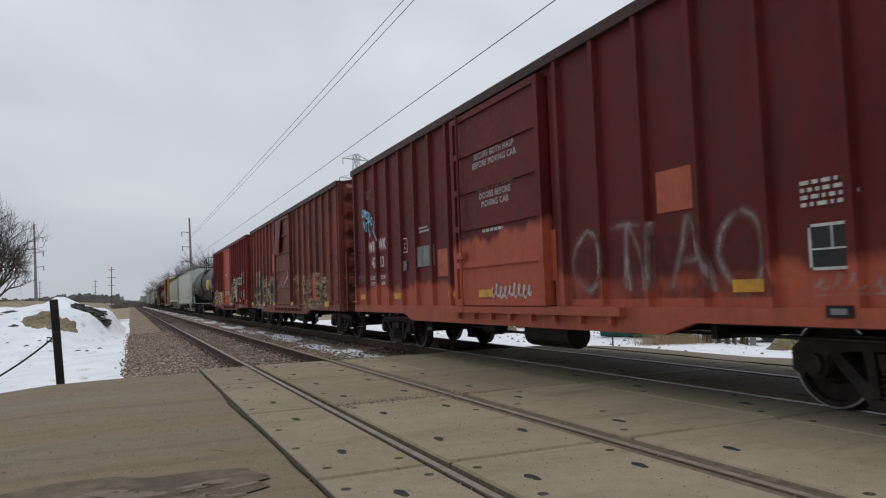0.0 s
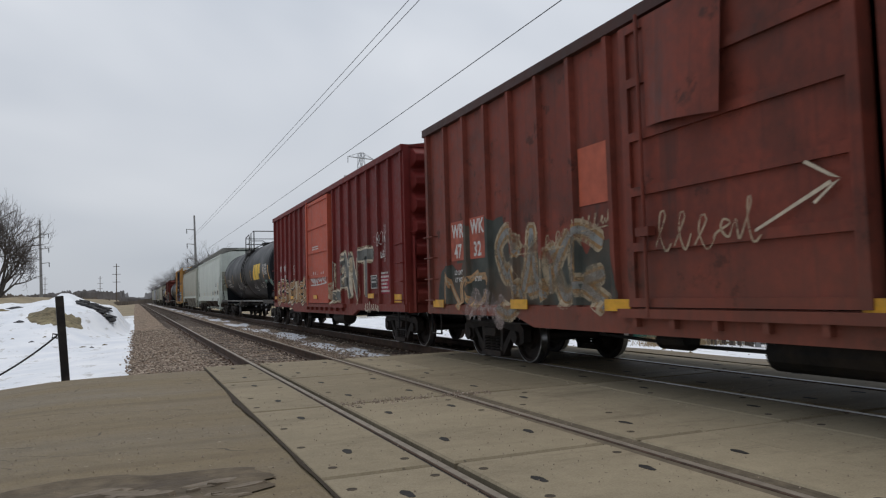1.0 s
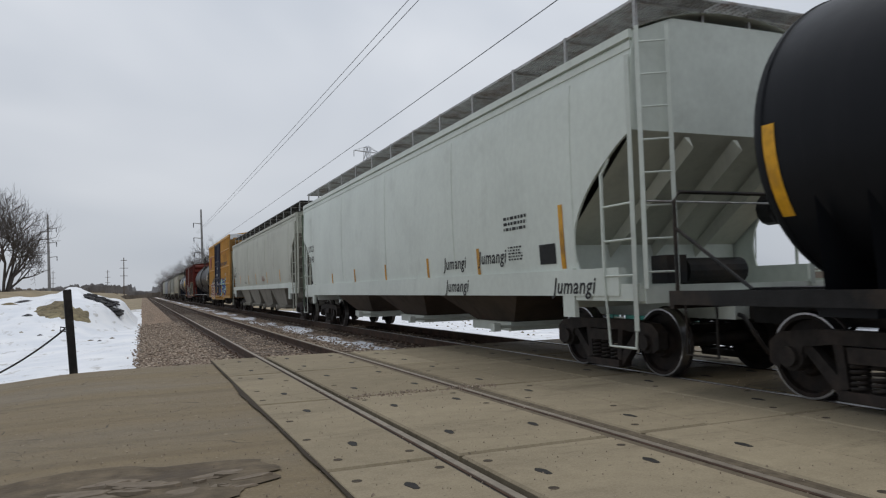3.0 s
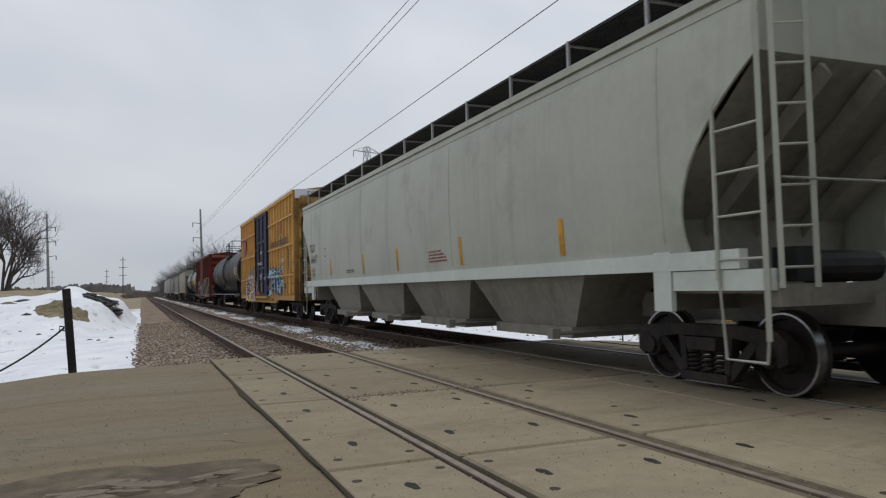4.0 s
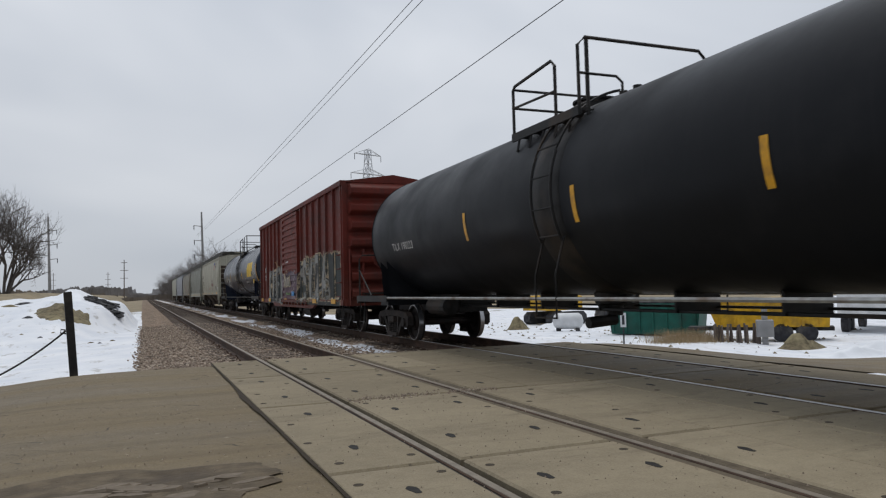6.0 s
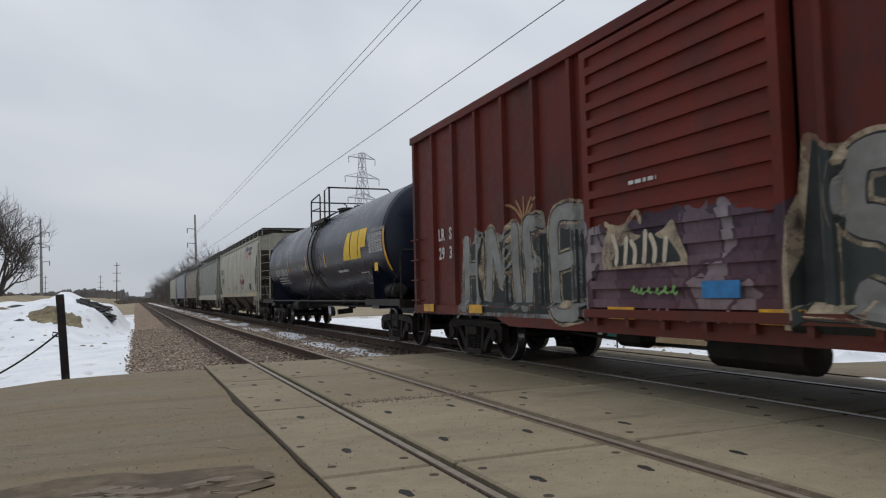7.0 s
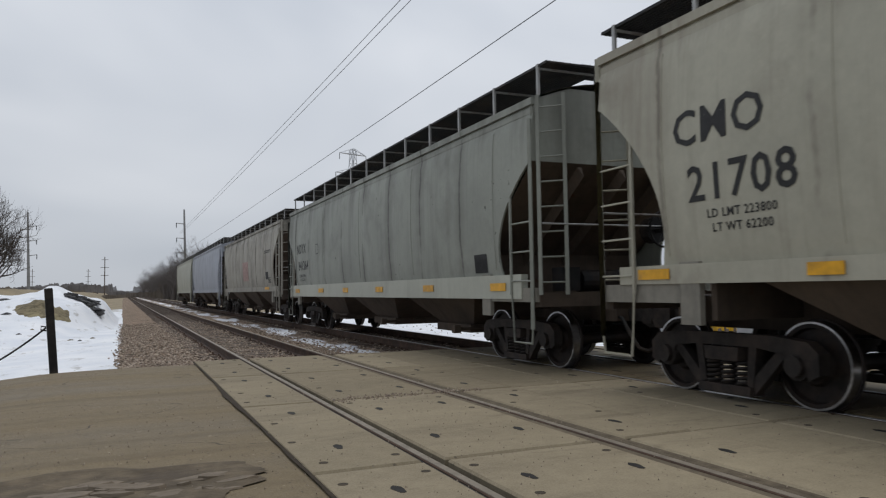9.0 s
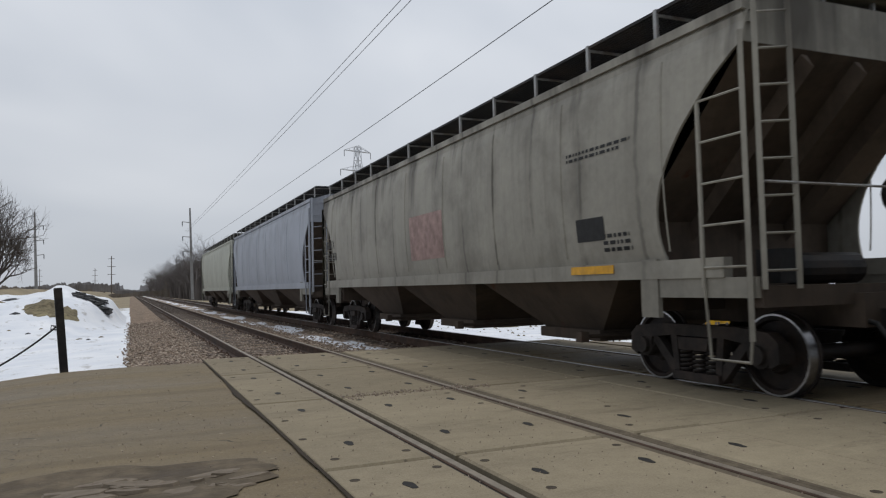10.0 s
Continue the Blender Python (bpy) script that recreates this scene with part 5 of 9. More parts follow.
SNOW_M = simple("old_snow", (0.75, 0.77, 0.80), 0.7, 0, 0.12, 1.2, None, 0.5, 3)
DIRT_M = simple("dirt", (0.17, 0.14, 0.085), 0.95, 0, 0.6, 6, (0.30, 0.26, 0.15), 1.0, 22)
COAL_M = simple("dark_slab", (0.045, 0.045, 0.05), 0.85, 0, 0.5, 5, (0.11, 0.105, 0.10), 0.6, 12)
GREEN_STEEL = simple("green_dumpster", (0.01, 0.10, 0.075), 0.55, 0, 0.35, 2, (0.03, 0.05, 0.04))
MACHINE_YELLOW = simple("machine_yellow", (0.62, 0.36, 0.02), 0.5, 0, 0.3, 3, (0.2, 0.12, 0.04))
PALE = simple("pale_panel", (0.66, 0.67, 0.68), 0.6, 0, 0.2, 2)
BRUSH_M = simple("dry_brush", (0.36, 0.27, 0.16), 0.95, 0, 0.4, 3)


# ---------------------------------------------------------------- ground, road, ballast
def smooth(u):
    u = min(1.0, max(0.0, u))
    return u * u * (3 - 2 * u)


def ground_z(x, y):
    left = max(0.0, -0.6 - x)
    right = max(0.0, x - 9.6)
    z = -0.30 - 0.42 * (1 - math.exp(-left / 5.0)) - 1.0 * (1 - math.exp(-right / 4.0)) if (left or right) else -0.30
    # the snow bank beside the shoulder, and the field that climbs behind it
    back = smooth((y - 31.0) / 7.0)
    across = smooth((-0.75 + 0.60 * back - x) / (2.3 - 1.2 * back)) * (1.0 - 0.28 * smooth((x + 3.2) / 2.6))
    bank = 1.72 * smooth((y - 25.0) / 15.0) * (1.0 - smooth((y - 47.0) / 9.0) * smooth((x + 11.0) / 5.0)) + 0.22 * math.exp(-((x + 2.9) / 1.1) ** 2 - ((y - 39.0) / 3.0) ** 2)
    z += across * (bank + 0.9 * smooth((y - 45.0) / 50.0) * smooth((-6.0 - x) / 5.0))
    amp = 0.10 if (left > 1 or right > 2) else 0.0
    z += across * smooth((y - 24.0) / 6.0) * 0.10 * noise.fractal(Vector((x * 0.8, y * 0.5, 4)), 1.0, 2.0, 4) if y < 60 else 0.0
    z += amp * noise.fractal(Vector((x * 0.22, y * 0.22, 0)), 1.0, 2.0, 4)
    return z - (0.30 if -10.5 < y < 14.0 else 0.0) * (1 if -30 < x < 60 else 0)


def spaced(stops):
    out = []
    for (a, b, step) in stops:
        out += list(np.arange(a, b, step))
    return out + [stops[-1][1]]


gx = spaced([(-2500, -300, 275), (-300, -60, 30), (-60, -14, 3), (-14, -7, 0.75), (-7, 0.5, 0.25), (0.5, 28, 0.75), (28, 70, 3), (70, 310, 30), (310, 2510, 275)])
gy = spaced([(-2500, -300, 275), (-300, -40, 26), (-40, 10, 5), (10, 22, 0.75), (22, 46, 0.35), (46, 62, 0.75), (62, 140, 6), (140, 500, 36), (500, 4100, 300)])
thing("ground", Geo().grid([[(x, y, ground_z(x, y)) for x in gx] for y in gy]), GROUND_M, "flat winter field with old snow and dry grass", "ground", kind="structure", smooth=True)


def road_z(x):
    left, right = max(0.0, -0.1 - x), max(0.0, x - 8.6)
    return -0.012 - 0.055 * left * min(1, left / 2) - 0.9 * (1 - math.exp(-(right / 5.0) ** 1.6))


def road():
    xs = spaced([(-30, -4, 1.0), (-4, 1.10, 0.17)])
    edge = lambda x: 13.35 - (0.02 * max(0, -x) ** 1.5)
    def sheet(xs, y0=-9.5):
        rows = []
        for x in xs:
            far = edge(x) + 0.10 * noise.noise((x * 1.3, 3.0, 0)) + 0.05 * noise.noise((x * 5, 1.0, 0))
            col = [(x, y0 + (far - y0) * k / 60, road_z(x) + 0.012 * noise.noise((x * 0.7, k * 0.3, 2))) for k in range(61)]
            col[-1] = (x, far, road_z(x) - 0.02)
            rows.append(col + [(x, far + 0.25, road_z(x) - 0.45)])
        return rows
    thing("road", Geo().grid(sheet(xs)), ROAD_M, "worn grey-brown road surface with patches and tyre-polished bands", "road", kind="structure", smooth=True)
    xs2 = spaced([(8.62, 26, 0.5), (26, 60, 2)])
    thing("road_beyond", Geo().grid(sheet(xs2)), ROAD_M, "worn grey road falling away beyond the tracks", "road", kind="structure", smooth=True)


road()

T1, T2, GAUGE = 2.72, 6.82, 0.7175


def rail(x, side, dull, label):
    """One rail: foot, web and worn head."""
    out = [(-0.07, -0.18), (0.07, -0.18), (0.07, -0.168), (0.012, -0.145), (0.010, -0.05), (0.034, -0.04), (0.036, -0.008), (0.028, 0.0), (-0.028, 0.0), (-0.036, -0.008), (-0.034, -0.04), (-0.010, -0.05), (-0.012, -0.145), (-0.07, -0.168)]
    g = Geo()
    for y0, y1 in ((-260, 13.7), (13.7, 120), (120, 900)):
        g.extrude_y([(x + a, z - 0.004) for a, z in out], y0, y1)
    r = thing("rail", g, RAIL_SIDE, label, "rail", "rails of both tracks", "structure")
    h = Geo()
    for y0, y1 in ((-260, 13.7), (13.7, 120), (120, 900)):
        h.extrude_y([(x - 0.030, -0.010), (x + 0.030, -0.010), (x + 0.026, 0.0), (x - 0.026, 0.0)], y0, y1)
    part("running_surface", h, RAIL_DULL if dull else RAIL_TOP, r, "worn running surface")
    return r


for tx, dull in ((T1, True), (T2, False)):
    for s in (-1, 1):
        rail(tx + s * (GAUGE + 0.035), s, dull, "rusty steel rail with a dull brown head" if dull else "steel rail with a bright polished head")


def ballast_z(x):
    """Height of the stone bed across both tracks."""
    if x < 1.2:
        return -0.20 - 0.10 * max(0, (1.2 - x) / 1.3) ** 1.3
    if 4.3 < x < 5.3:
        return -0.24
    if x > 8.4:
        return -0.20 - 0.35 * (x - 8.4) / 1.4
    return -0.20


bx = [-0.4 + 0.2 * i for i in range(53)]
by = spaced([(13.55, 40, 0.3), (40, 120, 2), (120, 900, 40)])
rows = [[(x, y, ballast_z(x) + 0.02 * noise.noise((x * 2, y * 2, 0)) + 0.018 * noise.noise((x * 5, y * 5, 3))) for x in bx] for y in by]
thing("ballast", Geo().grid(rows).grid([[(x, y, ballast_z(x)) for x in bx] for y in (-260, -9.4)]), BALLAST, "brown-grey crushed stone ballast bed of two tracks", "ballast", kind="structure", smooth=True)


def stones():
    rng = random.Random(4)
    base = []
    for k in range(6):
        bm = bmesh.new()
        bmesh.ops.create_icosphere(bm, subdivisions=1, radius=1.0)
        for v in bm.verts:
            v.co *= rng.uniform(0.7, 1.15)
        base.append(([tuple(v.co) for v in bm.verts], [tuple(v.index for v in f.verts) for f in bm.faces]))
        bm.free()
    V, F = [], []
    def put(x, y, z, r):
        vs, fs = base[rng.randrange(6)]
        a = rng.uniform(0, 6.28)
        ca, sa, fl = math.cos(a), math.sin(a), rng.uniform(0.55, 0.9)
        n = len(V)
        V.extend((x + r * (p[0] * ca - p[1] * sa), y + r * (p[0] * sa + p[1] * ca), z + r * fl * p[2]) for p in vs)
        F.extend((a0 + n, b0 + n, c0 + n) for a0, b0, c0 in fs)
    for _ in range(15000):
        y = 13.75 + 24 * rng.random() ** 2.0
        x = rng.uniform(-0.02, 4.9) if rng.random() < 0.8 else rng.uniform(4.9, 9.0)
        if rng.random() < 0.25:
            x = rng.uniform(-0.02, 1.6)
        put(x, y, ballast_z(x) + rng.uniform(-0.01, 0.025), rng.uniform(0.018, 0.042))
    for _ in range(900):  # strays at the foot of the shoulder
        put(rng.gauss(0.0, 0.10), 13.8 + 26 * rng.random() ** 1.6, -0.31 + rng.uniform(0, 0.06), rng.uniform(0.015, 0.04))
    me = bpy.data.meshes.new("ballast_stones")
    me.from_pydata(V, [], F)
    me.materials.append(STONES)
    tagged(new("ballast_stones", me), "loose brown-grey crushed stones", "gravel", kind="stuff")


stones()


def ties():
    rng = random.Random(7)
    me = Geo().slab(-1.3, 1.3, -0.115, 0.115, -0.36, -0.178, 0.02).mesh("tie", TIE_WOOD)
    pg = Geo()
    for s in (-1, 1):
        pg.slab(s * 0.7525 - 0.18, s * 0.7525 + 0.18, -0.095, 0.095, -0.182, -0.164, 0.006)
        for k in (-0.11, 0.11):
            pg.box(s * 0.7525 + k - 0.012, s * 0.7525 + k + 0.012, -0.06, -0.036, -0.17, -0.14).box(s * 0.7525 + k - 0.012, s * 0.7525 + k + 0.012, 0.036, 0.06, -0.17, -0.14)
    pme = pg.mesh("tie_plate", RAIL_SIDE)
    for tx in (T1, T2):
        bed = thing("track_ties", None, None, "weathered dark wooden ties under the rails", "railway tie", kind="structure")
        for i in range(70):
            t = part("tie", me, TIE_WOOD, bed)
            t.matrix_basis = pose(tx + rng.uniform(-0.04, 0.04), 14.1 + i * 0.53 + rng.uniform(-0.02, 0.02), rng.uniform(-0.012, 0.006), 0, 0, rng.uniform(-1.2, 1.2))
            part("tie_plate", pme, RAIL_SIDE, t)
        g = Geo()
        for i in range(600):
            y = 14.1 + 70 * 0.53 + i * 0.53
            g.box(tx - 1.3, tx + 1.3, y - 0.115, y + 0.115, -0.36, -0.18)
        tagged(part("far_ties", g, TIE_WOOD, bed), kind="stuff")


ties()


# ---------------------------------------------------------------- concrete crossing panels
JOINTS = [-7.4, -4.35, -1.3, 1.75, 4.83, 7.94, 10.88, 13.68]


def crossing():
    rng = random.Random(11)
    pocket = Geo().lathe((0, 0, -0.02), (0, 0, -0.001), [(0, 0.07), (1, 0.07), (1, 0.05)], 12)
    pocket.v = [(x * 0.50 * (1 + 0.25 * math.sin(5 * y * 14)), y * 1.30, z) for x, y, z in pocket.v]
    pme = pocket.mesh("bolt_pocket", POCKET)
    small = Geo().lathe((0, 0, -0.02), (0, 0, -0.001), [(0, 0.034), (1, 0.034), (1, 0.02)], 10).mesh("lifting_hole", HOLE_DIRT)
    pav = thing("crossing", None, None, "grey-brown precast concrete panels of a level crossing", "level crossing", kind="structure")
    strips = []
    for tx in (T1, T2):
        gi, go = GAUGE, GAUGE + 0.07
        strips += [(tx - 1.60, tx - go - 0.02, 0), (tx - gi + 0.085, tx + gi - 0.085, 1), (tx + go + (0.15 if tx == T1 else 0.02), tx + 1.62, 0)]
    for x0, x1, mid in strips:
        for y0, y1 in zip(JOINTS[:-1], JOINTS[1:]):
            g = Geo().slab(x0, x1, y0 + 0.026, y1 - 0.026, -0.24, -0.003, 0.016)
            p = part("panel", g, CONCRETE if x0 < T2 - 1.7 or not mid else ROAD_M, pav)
            xs = (x0 + 0.26, x1 - 0.24) if mid else ((x0 + x1) / 2,)
            for k in ((0.24, 0.76) if mid else (0.22, 0.78)):
                for x in xs:
                    o = part("bolt_pocket", pme, POCKET, p)
                    o.matrix_basis = pose(x + rng.uniform(-0.03, 0.03), y0 + (y1 - y0) * k + rng.uniform(-0.08, 0.08), 0, 0, 0, rng.uniform(-7, 7))
            for k in (0.1, 0.36, 0.64, 0.9):
                for x in (x0 + 0.12, x1 - 0.12):
                    if rng.random() < 0.42:
                        part("lifting_hole", small, HOLE_DIRT, p).location = (x + rng.uniform(-0.03, 0.03), y0 + (y1 - y0) * k + rng.uniform(-0.06, 0.06), 0)
    # concrete apron between the two tracks
    for y0, y1 in zip(JOINTS[:-1], JOINTS[1:]):
        part("panel", Geo().slab(T1 + 1.63, T2 - 1.61, y0 + 0.006, y1 - 0.006, -0.24, -0.008, 0.01), CONCRETE, pav)
    for tx in (T1, T2):
        for s in (-1, 1):
            a, b = sorted((tx + s * (GAUGE - 0.083), tx + s * (GAUGE - 0.002)))
            part("flangeway", Geo().box(a, b, -8, 13.66, -0.16, -0.016 if tx == T1 and s > 0 else -0.055), STRIP if tx == T1 and s > 0 else RUBBER, pav)
            a, b = sorted((tx + s * (GAUGE + 0.072), tx + s * (GAUGE + 0.088)))
            part("filler_strip", Geo().box(a, b, -8, 13.66, -0.16, -0.018), RUBBER, pav)
    # ribbed rubber beside the right-hand rail of the disused track
    for k in range(4):
        a = T1 + GAUGE + 0.092 + 0.032 * k
        part("ribbed_strip", Geo().slab(a, a + 0.027, -8, 13.66, -0.16, -0.008 - 0.004 * (k % 2), 0.008), STRIP, pav)
    # dirt-filled joint along the road's edge, of uneven width
    rows = []
    for i in range(420):
        y = -7.9 + 21.5 * i / 419
        w = 0.004 + 0.012 * max(0, noise.noise((0, y * 1.4, 5)) + 0.3) + (0.042 + 0.03 * noise.noise((3, y * 5, 5))) * math.exp(-((y - 8.6) / 1.0) ** 2)
        rows.append([(1.096 - w, y, road_z(1.0) + 0.016), (1.124, y, -0.002)])
    part("joint", Geo().grid(rows), JOINT_DIRT, pav, "dirt-filled joint at the road's edge")
    part("bed", Geo().box(1.04, 8.42, -7.9, 13.64, -0.42, -0.245), RUBBER, pav)


crossing()


# ---------------------------------------------------------------- poles, wires, tower
def steel_pole(x, y, h, arm, label, lean=1.3):
    p = thing("utility_pole", None, None, label, "utility pole", "power line poles")
    z0 = -0.7
    part("shaft", Geo().tube([(0, 0, 0), (0, 0, h)], 0.42, 10, False, 0.2), POLE_STEEL, p, smooth=True)
    for k in (0.52, 0.68, 0.84):
        part("arm", Geo().tube([(0, 0, h * k), (arm * 1.9, 0, h * k + 0.25)], 0.12, 6, False, 0.07), POLE_STEEL, p)
        part("insulator", Geo().lathe((arm * 1.85, 0, h * k + 0.25), (arm * 1.85, 0, h * k - 0.9), [(0, 0.06), (0.2, 0.13), (0.4, 0.06), (0.6, 0.13), (0.8, 0.06), (1, 0.1)], 8), WIRE, p)
    p.matrix_basis = pose(x, y, z0, 0, -lean, 0)


steel_pole(13.9, 188, 22.3, -1, "grey steel power pole with three arms beside the tracks")
steel_pole(-21.3, 206, 22.5, 1, "grey steel power pole with three arms in the field")


def wood_pole(x, y, h, label):
    p = thing("utility_pole", None, None, label, "utility pole", "power line poles")
    part("shaft", Geo().tube([(0, 0, 0), (0, 0, h)], 0.3, 8, False, 0.2), WOOD_POLE, p)
    for k, s in ((0.93, 1), (0.74, 1.3), (0.55, 1.2)):
        part("arm", Geo().box(-1.6 * s, 1.6 * s, -0.12, 0.12, h * k - 0.12, h * k + 0.12), WOOD_POLE, p)
    p.location = (x, y, -0.7)


wood_pole(-9.2, 430, 22, "distant wooden power pole with cross arms")
wood_pole(-25.5, 640, 22, "far wooden power pole with cross arms")
wood_pole(-70, 700, 24, "far wooden power pole with cross arms")


def wires():
    for x, z, r in ((12.25, 15.45, 0.018), (12.55, 15.25, 0.018), (12.4, 10.35, 0.017)):
        pts = []
        for i in range(41):
            y = -60 + 248 * i / 40
            u = (y + 60) / 248
            pts.append((x, y, z - 0.5 * 4 * u * (1 - u) + 0.35))
        thing("overhead_wire", Geo().tube(pts, r, 5), WIRE, "dark overhead power wire strung between poles", "power line", "overhead wires")


wires()


TOWER_STEEL = simple("galvanised_lattice", (0.55, 0.57, 0.60), 0.6, 0.1, 0.2, 2)


def lattice_tower():
    t = thing("lattice_tower", None, None, "grey steel lattice transmission tower behind the train", "transmission tower")
    h, g = 39.0, Geo()
    lv = np.linspace(0, 1, 12)
    wd = [3.6 * (1 - u) ** 1.3 + 0.55 for u in lv]
    for i in range(11):
        z0, z1, a, b = h * lv[i], h * lv[i + 1], wd[i], wd[i + 1]
        for sx, sy in ((-1, -1), (1, -1), (1, 1), (-1, 1)):
            g.tube([(sx * a, sy * a, z0), (sx * b, sy * b, z1)], 0.09, 4)
            nx, ny = -sy, sx
            g.tube([(sx * a, sy * a, z0), (nx * b, ny * b, z1)], 0.06, 4).tube([(nx * a, ny * a, z0), (sx * b, sy * b, z1)], 0.06, 4)
            g.tube([(sx * b, sy * b, z1), (nx * b, ny * b, z1)], 0.06, 4)
    part("mast", g, TOWER_STEEL, t)
    for k, w in ((0.70, 4.6), (0.84, 5.4), (0.97, 4.2)):
        for s in (-1, 1):
            g = Geo()
            for sy in (-0.5, 0.5):
                g.tube([(0, sy, h * k), (s * w, 0, h * k)], 0.09, 4).tube([(0, sy, h * k + 1.5), (s * w, 0, h * k)], 0.07, 4)
            for q in (0.3, 0.6):
                g.tube([(s * w * q, 0, h * k), (s * w * q, 0, h * k + 1.5 * (1 - q))], 0.05, 4)
            part("cross_arm", g, TOWER_STEEL, t)
            part("insulator", Geo().tube([(s * w, 0, h * k), (s * w, 0, h * k - 1.6)], 0.08, 5), WIRE, t)
    t.matrix_basis = pose(54, 181, -1.5, 0, 0, 20)


lattice_tower()


# ---------------------------------------------------------------- trees
def tree_geo(seed, h, spread=0.62, depth=5, trunk=0.16):
    rng = random.Random(seed)
    g = Geo()
    def grow(p, d, length, r, k):
        q = p + d * length
        mid = p.lerp(q, 0.5) + Vector((rng.uniform(-1, 1), rng.uniform(-1, 1), rng.uniform(-0.3, 0.5))) * length * 0.06
        g.tube([p, mid, q], r, 5 if k > 2 else 3, False, r * 0.62)
        if k == 0:
            return
        for i in range(rng.choice((2, 3, 3)) if k > 1 else 3):
            a = Vector((rng.uniform(-1, 1), rng.uniform(-1, 1), rng.uniform(-0.25, 0.6)))
            nd = (d * (1 - spread * 0.6) + a.normalized() * spread).normalized()
            nd.z = nd.z * 0.9 + 0.08
            grow(q if i < 2 else mid, nd, length * rng.uniform(0.6, 0.86), r * 0.6, k - 1)
    grow(Vector((0, 0, -0.2)), Vector((rng.uniform(-0.08, 0.08), rng.uniform(-0.08, 0.08), 1)).normalized(), h * 0.25, trunk, depth)
    return g


def bare_tree(name, seed, h, label, mat, depth=5, trunk=0.16, spread=0.62):
    t = thing(name, None, None, label, "tree", "bare trees")
    g = tree_geo(seed, h, spread, depth, trunk)
    part("crown", g, mat, t)
    part("trunk", Geo().tube([(0, 0, -0.4), (0.02, 0, h * 0.12), (0.05, 0.02, h * 0.24)], trunk * 1.25, 9, False, trunk), mat, t)
    return t


def fan_tree():
    """A forked trunk whose long limbs arch out into a wide crown of fine twigs."""
    rng = random.Random(33)
    g = Geo()
    def grow(p, d, length, r, k):
        bend = Vector((rng.uniform(-1, 1), rng.uniform(-1, 1), rng.uniform(-0.3, 0.7))) * 0.22
        mid = p + (d + bend * 0.4).normalized() * length * 0.5
        q = mid + (d + bend).normalized() * length * 0.5
        g.tube([p, mid, q], r, 6 if k > 4 else 3, False, r * 0.66)
        if k == 0:
            return
        for i in range(3 if k != 3 else 4):
            a = Vector((rng.uniform(-1, 1), rng.uniform(-1, 1), rng.uniform(-0.35, 0.75))).normalized()
            grow(q if i else mid, (d * 0.62 + a * 0.62).normalized(), length * rng.uniform(0.62, 0.86), max(0.012, r * 0.60), k - 1)
    for dx, dy, n in ((-0.55, 0.1, 0.9), (0.12, -0.25, 1.15), (0.52, 0.2, 1.0), (0.8, -0.3, 0.8)):
        grow(Vector((dx * 0.3, dy * 0.3, -0.3)), Vector((dx * 0.8, dy * 0.8, 1.5)).normalized(), 3.6 * n, 0.27, 6)
    k = 12.0 / max(p[2] for p in g.v)
    g.v = [(p[0] * k * 0.66, p[1] * k * 0.66, p[2] * k) for p in g.v]
    t = thing("tree", None, None, "tall bare leafless tree at the field's edge", "tree", "bare trees")
    part("crown", g, BARK, t)
    part("trunk", Geo().tube([(0, 0, -0.6), (0, 0, 0.5)], 0.5, 10, False, 0.34), BARK, t)
    return t


big = fan_tree()
big.matrix_basis = pose(-13.6, 89, 1.0)
bt = copy_thing(big, pose(-19.5, 97, 1.2, 0, 0, 130))


